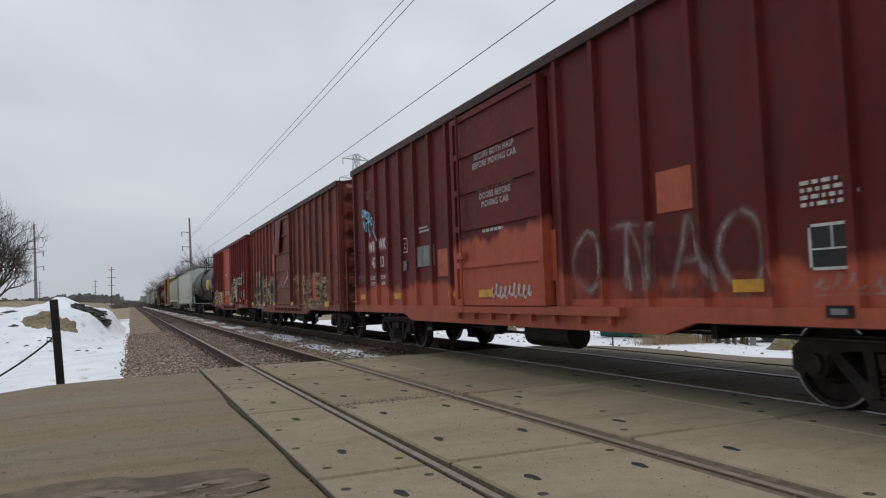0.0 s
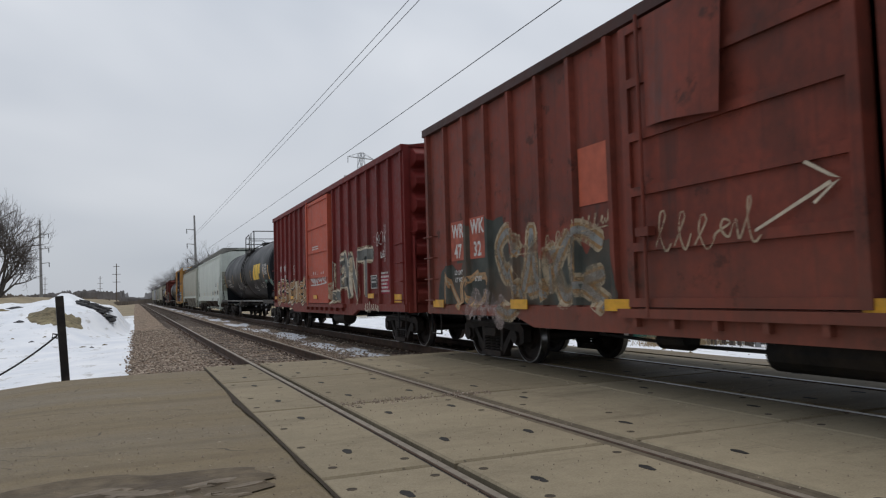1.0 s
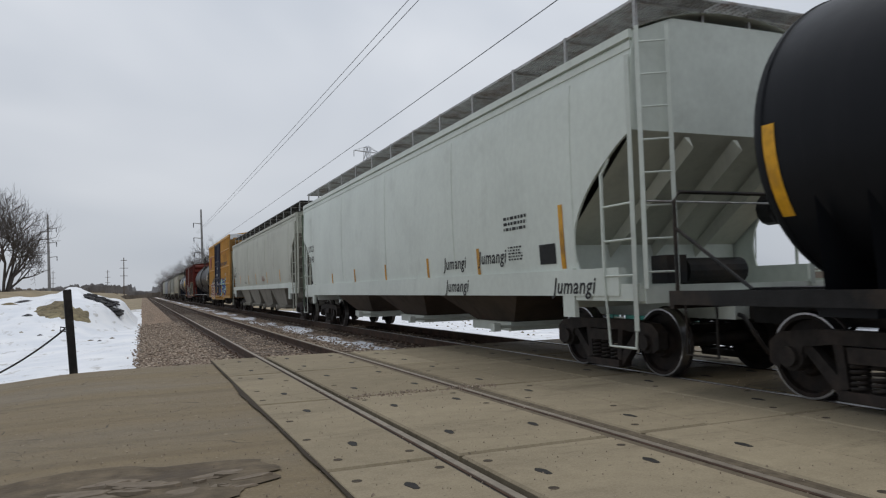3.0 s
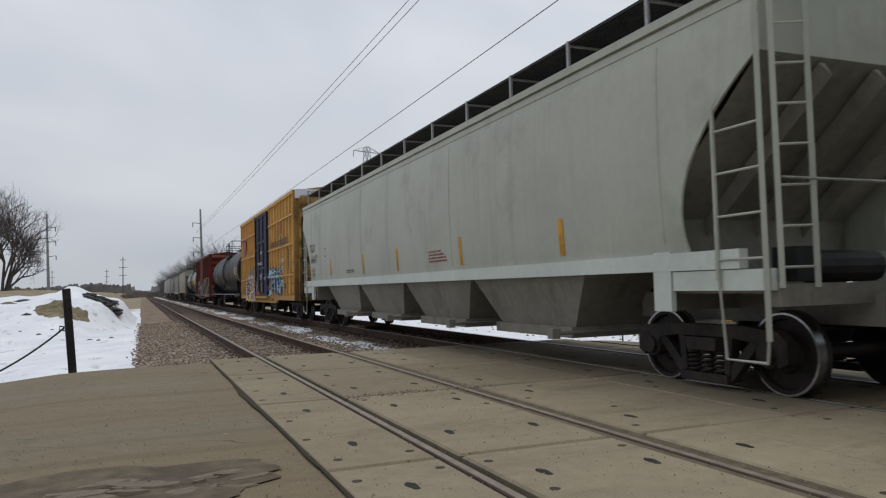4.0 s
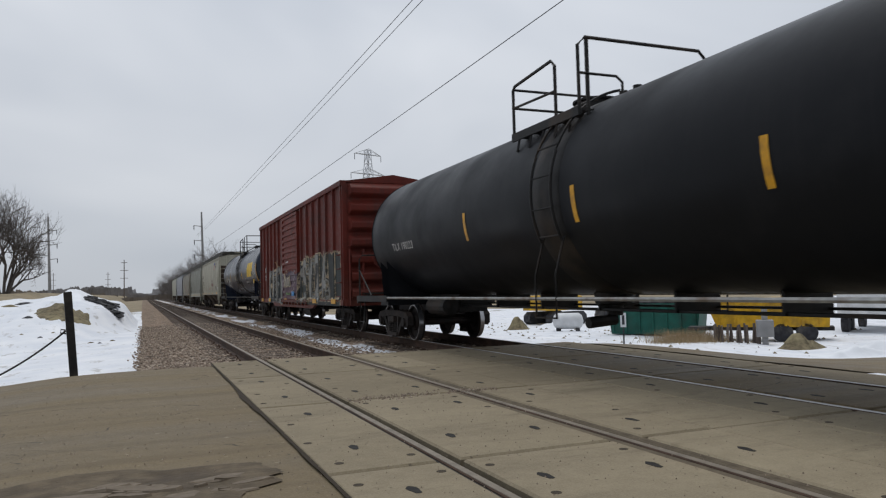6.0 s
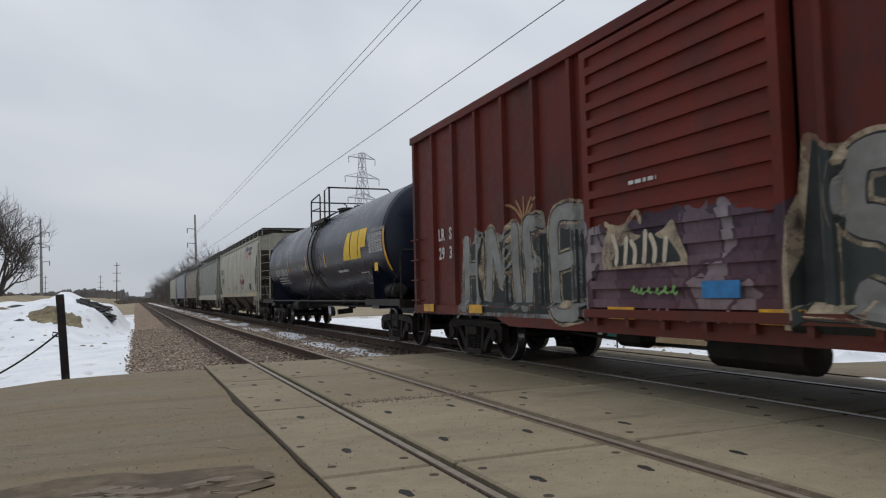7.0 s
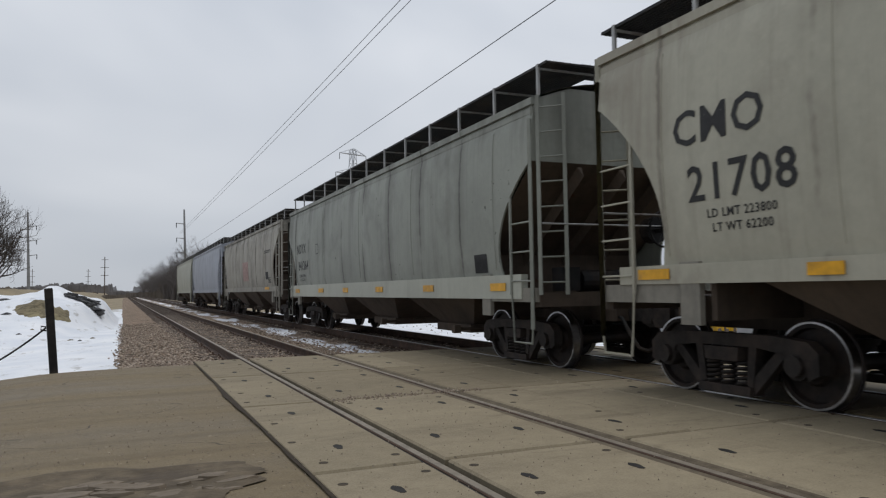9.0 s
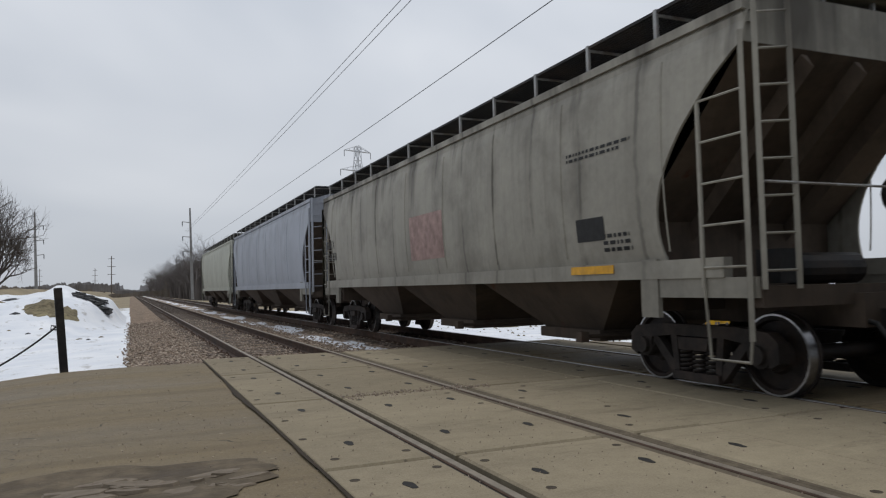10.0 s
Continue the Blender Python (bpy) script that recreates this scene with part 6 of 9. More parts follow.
def woods():
    rng = random.Random(5)
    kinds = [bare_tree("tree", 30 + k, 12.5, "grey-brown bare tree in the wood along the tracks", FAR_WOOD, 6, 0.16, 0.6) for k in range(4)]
    n = 0
    for _ in range(230):
        y = 190 + 480 * rng.random() ** 1.4
        x = 14.5 + rng.random() ** 1.4 * 32
        src = kinds[rng.randrange(4)]
        m = pose(x, y, -1.6, 0, 0, rng.uniform(0, 360))
        if n < 4:
            kinds[n].matrix_basis = m
        else:
            c = copy_thing(src, m)
            s = rng.uniform(0.75, 1.15)
            c.scale = (s * 1.5, s * 1.5, s * 1.65)
        n += 1
    V, F = [], []
    for _ in range(14000):
        y = 200 + 500 * rng.random() ** 1.3
        x = 15.5 + 45 * rng.random() ** 1.2
        hgt = 4.0 + 10.5 * rng.random() * min(1, (x - 12) / 8)
        b, w = rng.uniform(0, 6.28), rng.uniform(0.15, 0.5)
        n0 = len(V)
        V.extend([(x - w * math.cos(b), y - w * math.sin(b), -1.6), (x + w * math.cos(b), y + w * math.sin(b), -1.6), (x + rng.uniform(-1.4, 1.4), y + rng.uniform(-1, 1), hgt - 1.2)])
        F.append((n0, n0 + 1, n0 + 2))
    me = bpy.data.meshes.new("undergrowth")
    me.from_pydata(V, [], F)
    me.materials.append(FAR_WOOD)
    tagged(new("undergrowth", me), "grey-brown leafless undergrowth of the wood", "undergrowth", kind="stuff")
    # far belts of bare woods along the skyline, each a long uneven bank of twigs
    # paler and bluer farther out: distance haze is put into each belt's colour
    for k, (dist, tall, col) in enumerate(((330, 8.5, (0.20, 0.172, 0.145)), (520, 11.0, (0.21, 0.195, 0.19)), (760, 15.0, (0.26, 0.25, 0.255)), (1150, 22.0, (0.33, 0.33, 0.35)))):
        V, F = [], []
        n = 2600
        for i in range(n):
            a = radians(-80 + 190 * i / n)
            x, y = dist * math.sin(a), dist * math.cos(a)
            gap = noise.noise((i * 0.010, k * 7.0, 0)) + 0.45 * noise.noise((i * 0.05, k * 3.0, 1)) + 0.25 * noise.noise((i * 0.21, k * 3.0, 5))
            top = tall * max(0.22, 0.58 + 0.55 * gap) * (0.93 + 0.14 * rng.random())
            if -9 < x < 13:
                top *= 0.5
            d = rng.uniform(-0.4, 0.4)
            V.extend([(x, y, -2.0), (x + d, y + d, top - 1.0)])
            if i:
                F.append((2 * i - 2, 2 * i, 2 * i + 1, 2 * i - 1))
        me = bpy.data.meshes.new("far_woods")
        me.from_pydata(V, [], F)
        me.materials.append(simple("hazed_wood_belt", col, 0.95, 0, 0.3, 0.15))
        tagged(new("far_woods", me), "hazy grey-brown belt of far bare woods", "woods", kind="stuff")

woods()


# ---------------------------------------------------------------- post with a cable, snow heap
def roadside_post():
    p = thing("bollard_post", None, None, "black leaning steel post beside the road", "post")
    part("shaft", Geo().slab(-0.062, 0.062, -0.062, 0.062, -0.3, 1.42, 0.012), POST_BLACK, p)
    part("eye_bolt", Geo().tube([(-0.07, -0.02, 0.78), (-0.14, -0.03, 0.80), (-0.15, -0.03, 0.74), (-0.07, -0.02, 0.72)], 0.014, 6), POST_BLACK, p)
    p.matrix_basis = pose(-1.08, 13.9, -0.10, 0, -4.0, 8)
    pts = []
    for i in range(25):
        u = i / 24
        pts.append((-1.2 - 2.4 * u, 13.85 - 1.0 * u, 0.66 - 0.95 * u - 0.55 * 4 * u * (1 - u) * 0.55))
    thing("cable", Geo().tube(pts, 0.016, 6), POST_BLACK, "black sagging cable tied to the post", "cable")


roadside_post()


def heap(name, x, y, rx, ry, h, mat, label, cat, seed=0, rough=0.35, base=-0.75, nr=14, na=40):
    rows = []
    for i in range(nr + 1):
        u = i / nr
        row = []
        for k in range(na):
            a = 6.2832 * k / na
            r = u * (1 + 0.25 * noise.noise((math.cos(a) * 1.5, math.sin(a) * 1.5, seed)))
            px, py = rx * r * math.cos(a), ry * r * math.sin(a)
            z = h * (0.5 + 0.5 * math.cos(math.pi * u)) * (1 + rough * noise.fractal(Vector((px * 0.9, py * 0.9, seed)), 1.0, 2.0, 4)) - (0.15 if y < 15 else 0.04) * u
            if y > 15:  # lies on the slope
                z += ground_z(x + px, y + py)
            row.append((px, py, z))
        rows.append(row)
    t = thing(name, Geo().grid(rows, True), mat, label, cat, smooth=True)
    t.location = (x, y, 0.0 if y > 15 else base)
    return t


heap("snowdrift", -2.9, 38.5, 1.1, 3.2, 0.16, SNOW_M, "ploughed heap of old white snow", "snow pile", 1, 0.8, 0.0, 24, 70)
heap("dirt_mound", -3.45, 34.2, 0.95, 2.0, 0.16, DIRT_M, "small flat mound of brown dirt and dry grass in the snow", "dirt mound", 3, 0.9, 0.0, 20, 60)
heap("dirt_mound", -2.55, 33.2, 0.95, 1.5, 0.10, DIRT_M, "small flat mound of brown dirt and dry grass in the snow", "dirt mound", 8, 0.9, 0.0, 16, 50)


def rubble():
    """Dark slabs of broken asphalt lying down the flank of the drift."""
    rng = random.Random(9)
    t = thing("rubble", None, None, "dark slabs of broken asphalt on the snow", "rubble")
    for i in range(38):
        u = i / 37
        x, y = -2.25 + 1.25 * u + rng.uniform(-0.10, 0.10), 37.6 - 1.0 * u + rng.uniform(-0.8, 0.8)
        z = ground_z(x, y) + 0.02 + rng.uniform(0.0, 0.05)
        w, d = rng.uniform(0.10, 0.24), rng.uniform(0.12, 0.4)
        o = part("slab", Geo().slab(-w, w, -d, d, -0.035, 0.035, 0.012), COAL_M, t)
        o.matrix_basis = pose(x, y, z, rng.uniform(-12, 12), 14 + rng.uniform(-12, 12), rng.uniform(-25, 25))


rubble()
for _i, (_x, _y, _r) in enumerate(((-1.65, 28.0, 0.22), (-1.35, 27.5, 0.16), (-1.0, 28.4, 0.2), (-4.2, 33, 0.35), (-5.3, 36.5, 0.5), (-4.9, 37, 0.55), (-3.0, 30, 0.14), (-3.3, 29, 0.18), (-4.0, 30, 0.14), (-1.9, 13.75, 0.3), (-1.35, 13.9, 0.25), (-2.6, 13.6, 0.35), (-0.75, 14.0, 0.22))):
    heap("dirt_clod", _x, _y, _r, _r * 0.6, 0.03 + _r * 0.10, COAL_M if _i % 2 else DIRT_M, "clod of dark dirt lying in the snow", "dirt", 20 + _i, 0.8, ground_z(_x, _y) - 0.01, 6, 16)


def pothole():
    """Broken, damp hollow in the road with lifted slabs and old ice."""
    wet = simple("damp_asphalt", (0.125, 0.097, 0.064), 0.9, 0, 0.45, 5, (0.062, 0.048, 0.036), 1.0, 25)
    rows = []
    for i in range(13):
        u = i / 12
        row = []
        for k in range(120):
            a = 6.2832 * k / 120
            r = u * (1 + 0.35 * noise.noise((math.cos(a) * 1.6, math.sin(a) * 1.6, 3)) + 0.12 * noise.noise((math.cos(a) * 4, math.sin(a) * 4, 3)) + 0.04 * noise.noise((math.cos(a) * 11, math.sin(a) * 11, 3)))
            x, y = -0.50 + 1.40 * r * math.cos(a), 5.02 + 0.62 * r * math.sin(a)
            rim = 0.014 * math.exp(-((u - 0.88) / 0.08) ** 2)
            row.append((x, y, road_z(x) + 0.012 + rim - 0.03 * max(0, u - 0.93) + 0.010 * noise.fractal(Vector((x * 6, y * 6, 1)), 1.0, 2.0, 4) * (1 - u * u)))
        rows.append(row)
    p = thing("pothole", Geo().grid(rows, True), wet, "damp broken hollow in the road surface", "pothole", kind="structure", smooth=True)
    rng = random.Random(6)
    ice = simple("dirty_ice", (0.175, 0.138, 0.098), 0.75, 0, 0.4, 8, (0.10, 0.082, 0.063), 0.6, 30)
    for i in range(30):
        x, y = min(0.62, 0.02 + rng.gauss(0, 0.42)), 4.98 + rng.gauss(0, 0.13)
        n = rng.choice((5, 6, 7))
        w = rng.uniform(0.04, 0.22)
        o = [(w * rng.uniform(0.7, 1.2) * math.cos(6.2832 * k / n), 0.42 * w * rng.uniform(0.6, 1.3) * math.sin(6.2832 * k / n)) for k in range(n)]
        h = rng.uniform(0.008, 0.022)
        v = [(a, b, 0) for a, b in o] + [(a * 0.9, b * 0.85, h) for a, b in o]
        f = [tuple(range(n))[::-1], tuple(range(n, 2 * n))] + [(k, (k + 1) % n, (k + 1) % n + n, k + n) for k in range(n)]
        t = part("slab_fragment", Geo().add(v, f), ice, p, "pale fragment of broken slab")
        t.matrix_basis = pose(x, y, road_z(x) + 0.008, rng.uniform(-6, 6), rng.uniform(-6, 6), rng.uniform(-25, 25))


pothole()


def road_grit():
    rng = random.Random(14)
    V, F = [], []
    for i in range(2600):
        if i < 320:  # swept up along the far joint of the crossing
            x, y = rng.uniform(2.1, 3.9), 7.95 + rng.gauss(0, 0.10)
        elif i < 950:
            x, y = rng.uniform(-3, 4), rng.uniform(3.2, 9)
        else:
            x, y = rng.uniform(-4, 8.4), rng.uniform(3, 13.3)
        r = rng.uniform(0.003, 0.009) if i > 320 else rng.uniform(0.005, 0.02)
        z = road_z(x) + 0.014
        n0 = len(V)
        a = rng.uniform(0, 6.28)
        V.extend([(x + r * math.cos(a + 2.0944 * k), y + r * math.sin(a + 2.0944 * k), z - 0.006) for k in range(3)] + [(x, y, z + r * 0.7)])
        F.extend([(n0, n0 + 1, n0 + 3), (n0 + 1, n0 + 2, n0 + 3), (n0 + 2, n0, n0 + 3)])
    me = bpy.data.meshes.new("road_grit")
    me.from_pydata(V, [], F)
    me.materials.append(STONES)
    tagged(new("road_grit", me), "scattered dark grit and small stones on the crossing", "grit", kind="stuff")


road_grit()


# ---------------------------------------------------------------- the yard beyond the tracks
def dumpster(x, y, rz, length=3.2):
    d = thing("dumpster", None, None, "dark green ribbed steel waste container in the snow", "dumpster", "waste containers")
    body = Geo().prism([(-length / 2 + 0.15, 0.1), (length / 2 - 0.15, 0.1), (length / 2, 1.45), (-length / 2, 1.45)], -0.9, 0.9)
    part("body", body, GREEN_STEEL, d)
    for y0 in np.linspace(-length / 2 + 0.25, length / 2 - 0.25, 7):
        part("rib", Geo().box(-0.96, -0.9, y0 - 0.05, y0 + 0.05, 0.15, 1.4), GREEN_STEEL, d)
    part("rim", Geo().box(-1.0, 1.0, -length / 2 - 0.06, length / 2 + 0.06, 1.42, 1.54), GREEN_STEEL, d)
    part("lid", Geo().slab(-0.95, 0.95, -length / 2, length / 2, 1.54, 1.62), COAL_M, d)
    d.matrix_basis = pose(x, y, -1.28, 0, 0, rz)


dumpster(22.8, 28.7, 37, 4.3)


def excavator(x, y, rz):
    e = thing("excavator", None, None, "yellow tracked construction machine parked in the yard", "excavator")
    for s in (-1, 1):
        part("track", Geo().prism([(-1.6, 0.25), (-1.3, 0), (1.3, 0), (1.6, 0.25), (1.6, 0.6), (1.3, 0.85), (-1.3, 0.85), (-1.6, 0.6)], s * 1.0 - 0.28, s * 1.0 + 0.28), COAL_M, e)
    part("house", Geo().slab(-1.2, 1.2, -1.7, 1.3, 0.95, 1.9, 0.12), MACHINE_YELLOW, e)
    part("cab", Geo().slab(-1.15, -0.2, 0.0, 1.3, 1.9, 2.9, 0.1), MACHINE_YELLOW, e)
    part("boom", Geo().prism([(1.2, 1.6), (3.4, 3.2), (4.8, 2.9), (4.8, 2.6), (3.4, 2.7), (1.3, 1.1)], -0.2, 0.2), MACHINE_YELLOW, e)
    part("stick", Geo().prism([(4.9, 3.1), (5.2, 3.0), (5.0, 0.8), (4.7, 0.8)], -0.15, 0.15), MACHINE_YELLOW, e)
    part("bucket", Geo().prism([(4.5, 0.9), (5.2, 0.9), (5.3, 0.3), (4.7, 0.05), (4.3, 0.4)], -0.45, 0.45), COAL_M, e)
    e.matrix_basis = pose(x, y, -1.3, 0, 0, rz)


excavator(24.8, 41.5, -75)


def dump_trailer(x, y, rz):
    t = thing("dump_trailer", None, None, "orange-yellow tipping trailer parked in the snow", "trailer")
    part("body", Geo().prism([(-2.2, 0.62), (2.0, 0.62), (2.4, 1.7), (-2.3, 1.7)], -1.0, 1.0), MACHINE_YELLOW, t)
    for k in np.linspace(-1.9, 1.9, 7):
        part("rib", Geo().box(-1.06, -1.0, k - 0.05, k + 0.05, 0.66, 1.66), MACHINE_YELLOW, t)
    part("top_rail", Geo().box(-1.09, 1.09, -2.34, 2.42, 1.68, 1.80), MACHINE_YELLOW, t)
    part("chassis", Geo().box(-0.5, 0.5, -2.4, 3.2, 0.45, 0.60), COAL_M, t)
    for k in (-1.4, -0.5):
        for s in (-1, 1):
            part("wheel", Geo().lathe((s * 0.7, k, 0.40), (s * 1.0, k, 0.40), [(0, 0.2), (0, 0.36), (0.15, 0.4), (0.85, 0.4), (1, 0.36), (1, 0.18)], 18), COAL_M, t, smooth=True)
    t.matrix_basis = pose(x, y, -1.32, 0, 0, rz)


dump_trailer(24.3, 23.4, 43)


def yard():
    t = thing("propane_tank", None, None, "small white round tank lying in the snow", "tank")
    part("shell", Geo().lathe((-0.8, 0, 0.55), (0.8, 0, 0.55), [(0, 0.05), (0.05, 0.3), (0.15, 0.42), (0.85, 0.42), (0.95, 0.3), (1, 0.05)], 18), PALE, t, smooth=True)
    for s in (-0.5, 0.5):
        part("foot", Geo().box(s - 0.08, s + 0.08, -0.3, 0.3, -0.1, 0.2), COAL_M, t)
    t.matrix_basis = pose(20.6, 33.2, -1.2, 0, 0, -40)
    m = thing("marker_post", None, None, "thin post with a small white number plate", "marker")
    part("stake", Geo().box(-0.03, 0.03, -0.03, 0.03, -0.2, 1.25), COAL_M, m)
    pl = part("plate", Geo().box(-0.11, 0.11, -0.05, -0.035, 0.72, 1.28), PALE, m, "white plate with a dark mark")
    part("mark", Geo().box(-0.05, 0.05, -0.056, -0.051, 0.82, 1.18), COAL_M, pl)
    m.matrix_basis = pose(17.4, 24.0, -1.2, 0, 0, -35)
    tr = thing("storage_trailer", None, None, "white box trailer parked in the yard", "trailer")
    part("box", Geo().slab(-1.2, 1.2, -3.5, 3.5, 0.9, 3.2, 0.05), PALE, tr)
    for y in (-2.4, -1.4, 2.4):
        part("wheel", Geo().lathe((-1.2, y, 0.45), (-0.9, y, 0.45), [(0, 0.2), (0, 0.45), (1, 0.45)], 16), COAL_M, tr)
    tr.matrix_basis = pose(33, 25, -1.35, 0, 0, -60)
    rng = random.Random(3)
    V, F = [], []
    for _ in range(1600):
        x, y = rng.gauss(20.6, 0.7), rng.gauss(24.0, 0.7)
        a, b, w = rng.uniform(-0.35, 0.35), rng.uniform(-0.35, 0.35), 0.012
        n0 = len(V)
        V.extend([(x - w, y, -1.3), (x + w, y, -1.3), (x + a, y + b, -1.3 + rng.uniform(0.2, 0.7))])
        F.append((n0, n0 + 1, n0 + 2))
    me = bpy.data.meshes.new("dry_brush")
    me.from_pydata(V, [], F)
    me.materials.append(BRUSH_M)
    tagged(new("dry_brush", me), "patch of straw-coloured dry weeds", "weeds", kind="stuff")


    # bundle of upright stakes, a grey cabinet, a heap of earth, ploughed ridges, a row of yellow bollards
    stakes = thing("stake_bundle", None, None, "brown weathered stakes standing in a bundle", "stakes")
    for i in range(26):
        part("stake", Geo().box(-0.04, 0.04, -0.03, 0.03, -0.1, rng.uniform(0.55, 0.85)), WOOD_POLE, stakes).matrix_basis = pose(rng.uniform(-0.9, 0.9), rng.uniform(-0.35, 0.35), 0, rng.uniform(-5, 5), rng.uniform(-5, 5), rng.uniform(0, 90))
    stakes.matrix_basis = pose(21.6, 22.3, -1.3, 0, 0, -45)
    cab = thing("utility_cabinet", None, None, "grey steel utility cabinet on a post", "cabinet")
    part("post", Geo().box(-0.10, 0.10, -0.10, 0.10, -0.1, 1.5), POLE_STEEL, cab)
    part("box", Geo().slab(-0.3, 0.3, -0.2, 0.2, 0.35, 1.0, 0.03), POLE_STEEL, cab)
    cab.matrix_basis = pose(22.0, 21.4, -1.3, 0, 0, -40)
    for i, (x, y, rx, ry, hh, mat, label, cat) in enumerate(((21.8, 19.6, 1.1, 0.7, 0.55, DIRT_M, "mound of dark earth in the snow", "dirt mound"), (23.6, 17.6, 2.6, 0.6, 0.28, SNOW_M, "ploughed ridge of dirty snow", "snow ridge"), (20.8, 16.6, 1.9, 0.5, 0.30, SNOW_M, "ploughed ridge of dirty snow", "snow ridge"),
                                                  (19.4, 36.4, 0.7, 0.7, 0.7, DIRT_M, "round bale of old brown hay", "bale"), (22.6, 37.0, 2.2, 1.0, 0.5, SNOW_M, "mound of dirty snow", "snow mound"), (27.5, 33.0, 2.4, 1.3, 0.5, DIRT_M, "mound of dark earth in the snow", "dirt mound"))):
        heap(cat.replace(" ", "_"), x, y, rx, ry, hh, mat, label, cat, 40 + i, 0.8)
    for i in range(7):
        thing("bollard", Geo().lathe((34 + 0.7 * i, 25 - 0.75 * i, -1.4), (34 + 0.7 * i, 25 - 0.75 * i, 0.1), [(0, 0.1), (0.95, 0.1), (1, 0.06)], 10), MACHINE_YELLOW, "yellow steel bollard in the yard", "bollard", "yard bollards", smooth=True)
    V, F = [], []
    for _ in range(420):
        x, y = rng.uniform(15.5, 32), 17 + 29 * rng.random() ** 0.7
        r, a, z = rng.uniform(0.03, 0.16), rng.uniform(0, 6.28), ground_z(x, y)
        n0 = len(V)
        V.extend([(x + r * math.cos(a + q * 1.2566), y + r * math.sin(a + q * 1.2566) * 0.7, z - 0.03) for q in range(5)] + [(x, y, z + r * 0.5)])
        F.extend([(n0 + q, n0 + (q + 1) % 5, n0 + 5) for q in range(5)])
    me = bpy.data.meshes.new("yard_litter")
    me.from_pydata(V, [], F)
    me.materials.append(DIRT_M)
    tagged(new("yard_litter", me), "brown clods and stones strewn over the snow", "litter", kind="stuff")


yard()


# ---------------------------------------------------------------- the train
SPEED = 22.0
TRAIN = []


def enrol(car, middle):
    car.location = (T2, middle, 0)
    TRAIN.append((car, middle))


PAINT_A = car_paint("boxcar_red", (0.125, 0.0185, 0.0165), low=((0.50, 0.115, 0.065), 1.34), dust=(0.30, 0.10, 0.065), rust=(0.05, 0.016, 0.013), rust_at=0.66, grime_at=0.66, streak=0.5, foot=0.5, mottle=0.45)
DOOR_A = car_paint("boxcar_red_door", (0.135, 0.020, 0.0175), low=((0.50, 0.115, 0.065), 2.05), rust=(0.05, 0.016, 0.013), rust_at=0.68, grime_at=0.68, streak=0.4, foot=0.0, mottle=0.4)
PAINT_B = car_paint("boxcar_brown", (0.205, 0.050, 0.033), mottle=0.5, dust=(0.30, 0.13, 0.09), rust=(0.045, 0.02, 0.014), rust_at=0.58, grime_at=0.55, streak=0.75, foot=0.5)
PAINT_C = car_paint("boxcar_oxide", (0.155, 0.021, 0.018), dust=(0.32, 0.10, 0.065), rust=(0.06, 0.018, 0.014), rust_at=0.66, grime_at=0.68, streak=0.5, foot=0.5, mottle=0.4)
PAINT_G = car_paint("boxcar_yellow", (0.58, 0.325, 0.092), rust=(0.16, 0.06, 0.025), grime=(0.13, 0.08, 0.035), rust_at=0.66, grime_at=0.64, streak=0.45, foot=0.3, mottle=0.25)
PAINT_I = car_paint("boxcar_dark_red", (0.120, 0.0205, 0.0135), dust=(0.20, 0.08, 0.055), rust=(0.04, 0.016, 0.012), rust_at=0.62, grime_at=0.58, streak=0.7, foot=0.4, mottle=0.45)
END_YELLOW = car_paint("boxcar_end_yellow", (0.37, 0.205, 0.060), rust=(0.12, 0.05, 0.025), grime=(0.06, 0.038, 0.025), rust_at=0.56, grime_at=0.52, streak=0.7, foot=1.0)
DOOR_NAVY = car_paint("door_navy", (0.018, 0.022, 0.045), rust_at=0.72, grime_at=0.75, streak=0.3, foot=0.0)
DOOR_RED = car_paint("door_orange_red", (0.46, 0.095, 0.055), dust=(0.36, 0.12, 0.075), rust_at=0.74, grime_at=0.74, streak=0.3, foot=0.2)
DOOR_I = car_paint("door_purple_red", (0.145, 0.0235, 0.0145), dust=(0.36, 0.12, 0.075), rust_at=0.66, grime_at=0.62, streak=0.5, foot=0.3,
                   tags=[(-1.8, 1.8, 0.9, 2.0, [(0.11, 0.075, 0.11), (0.16, 0.12, 0.15), (0.30, 0.26, 0.28), (0.07, 0.05, 0.075)], 0.5)])
TANK_BLACK = car_paint("tank_black", (0.0105, 0.0115, 0.014), rust=(0.05, 0.04, 0.034), grime=(0.024, 0.024, 0.026), rust_at=0.75, grime_at=0.66, rough=0.42, spec=0.13, streak=0.3, foot=0.0, relief=0.02, mottle=0.10)
TANK_GLOSS = car_paint("tank_gloss_black", (0.011, 0.0155, 0.031), rust=(0.03, 0.025, 0.025), grime=(0.020, 0.022, 0.028), rust_at=0.8, grime_at=0.66, rough=0.24, spec=0.32, streak=0.15, foot=0.0, relief=0.02, mottle=0.10)
HOP_WHITE = car_paint("hopper_pale", mottle=0.14, col=(0.63, 0.67, 0.61), rust=(0.34, 0.33, 0.29), grime=(0.38, 0.385, 0.35), rust_at=0.78, grime_at=0.70, streak=0.15, foot=0.1)
HOP_STAINED = car_paint("hopper_stained", mottle=0.22, col=(0.300, 0.310, 0.270), rust=(0.15, 0.13, 0.105), grime=(0.13, 0.128, 0.112), rust_at=0.76, grime_at=0.62, streak=0.45, foot=0.15, seam=(1.85, -0.32 + 0.925, 0.9), drip=(3.9, 1.6, 0.55), pock=0.85)
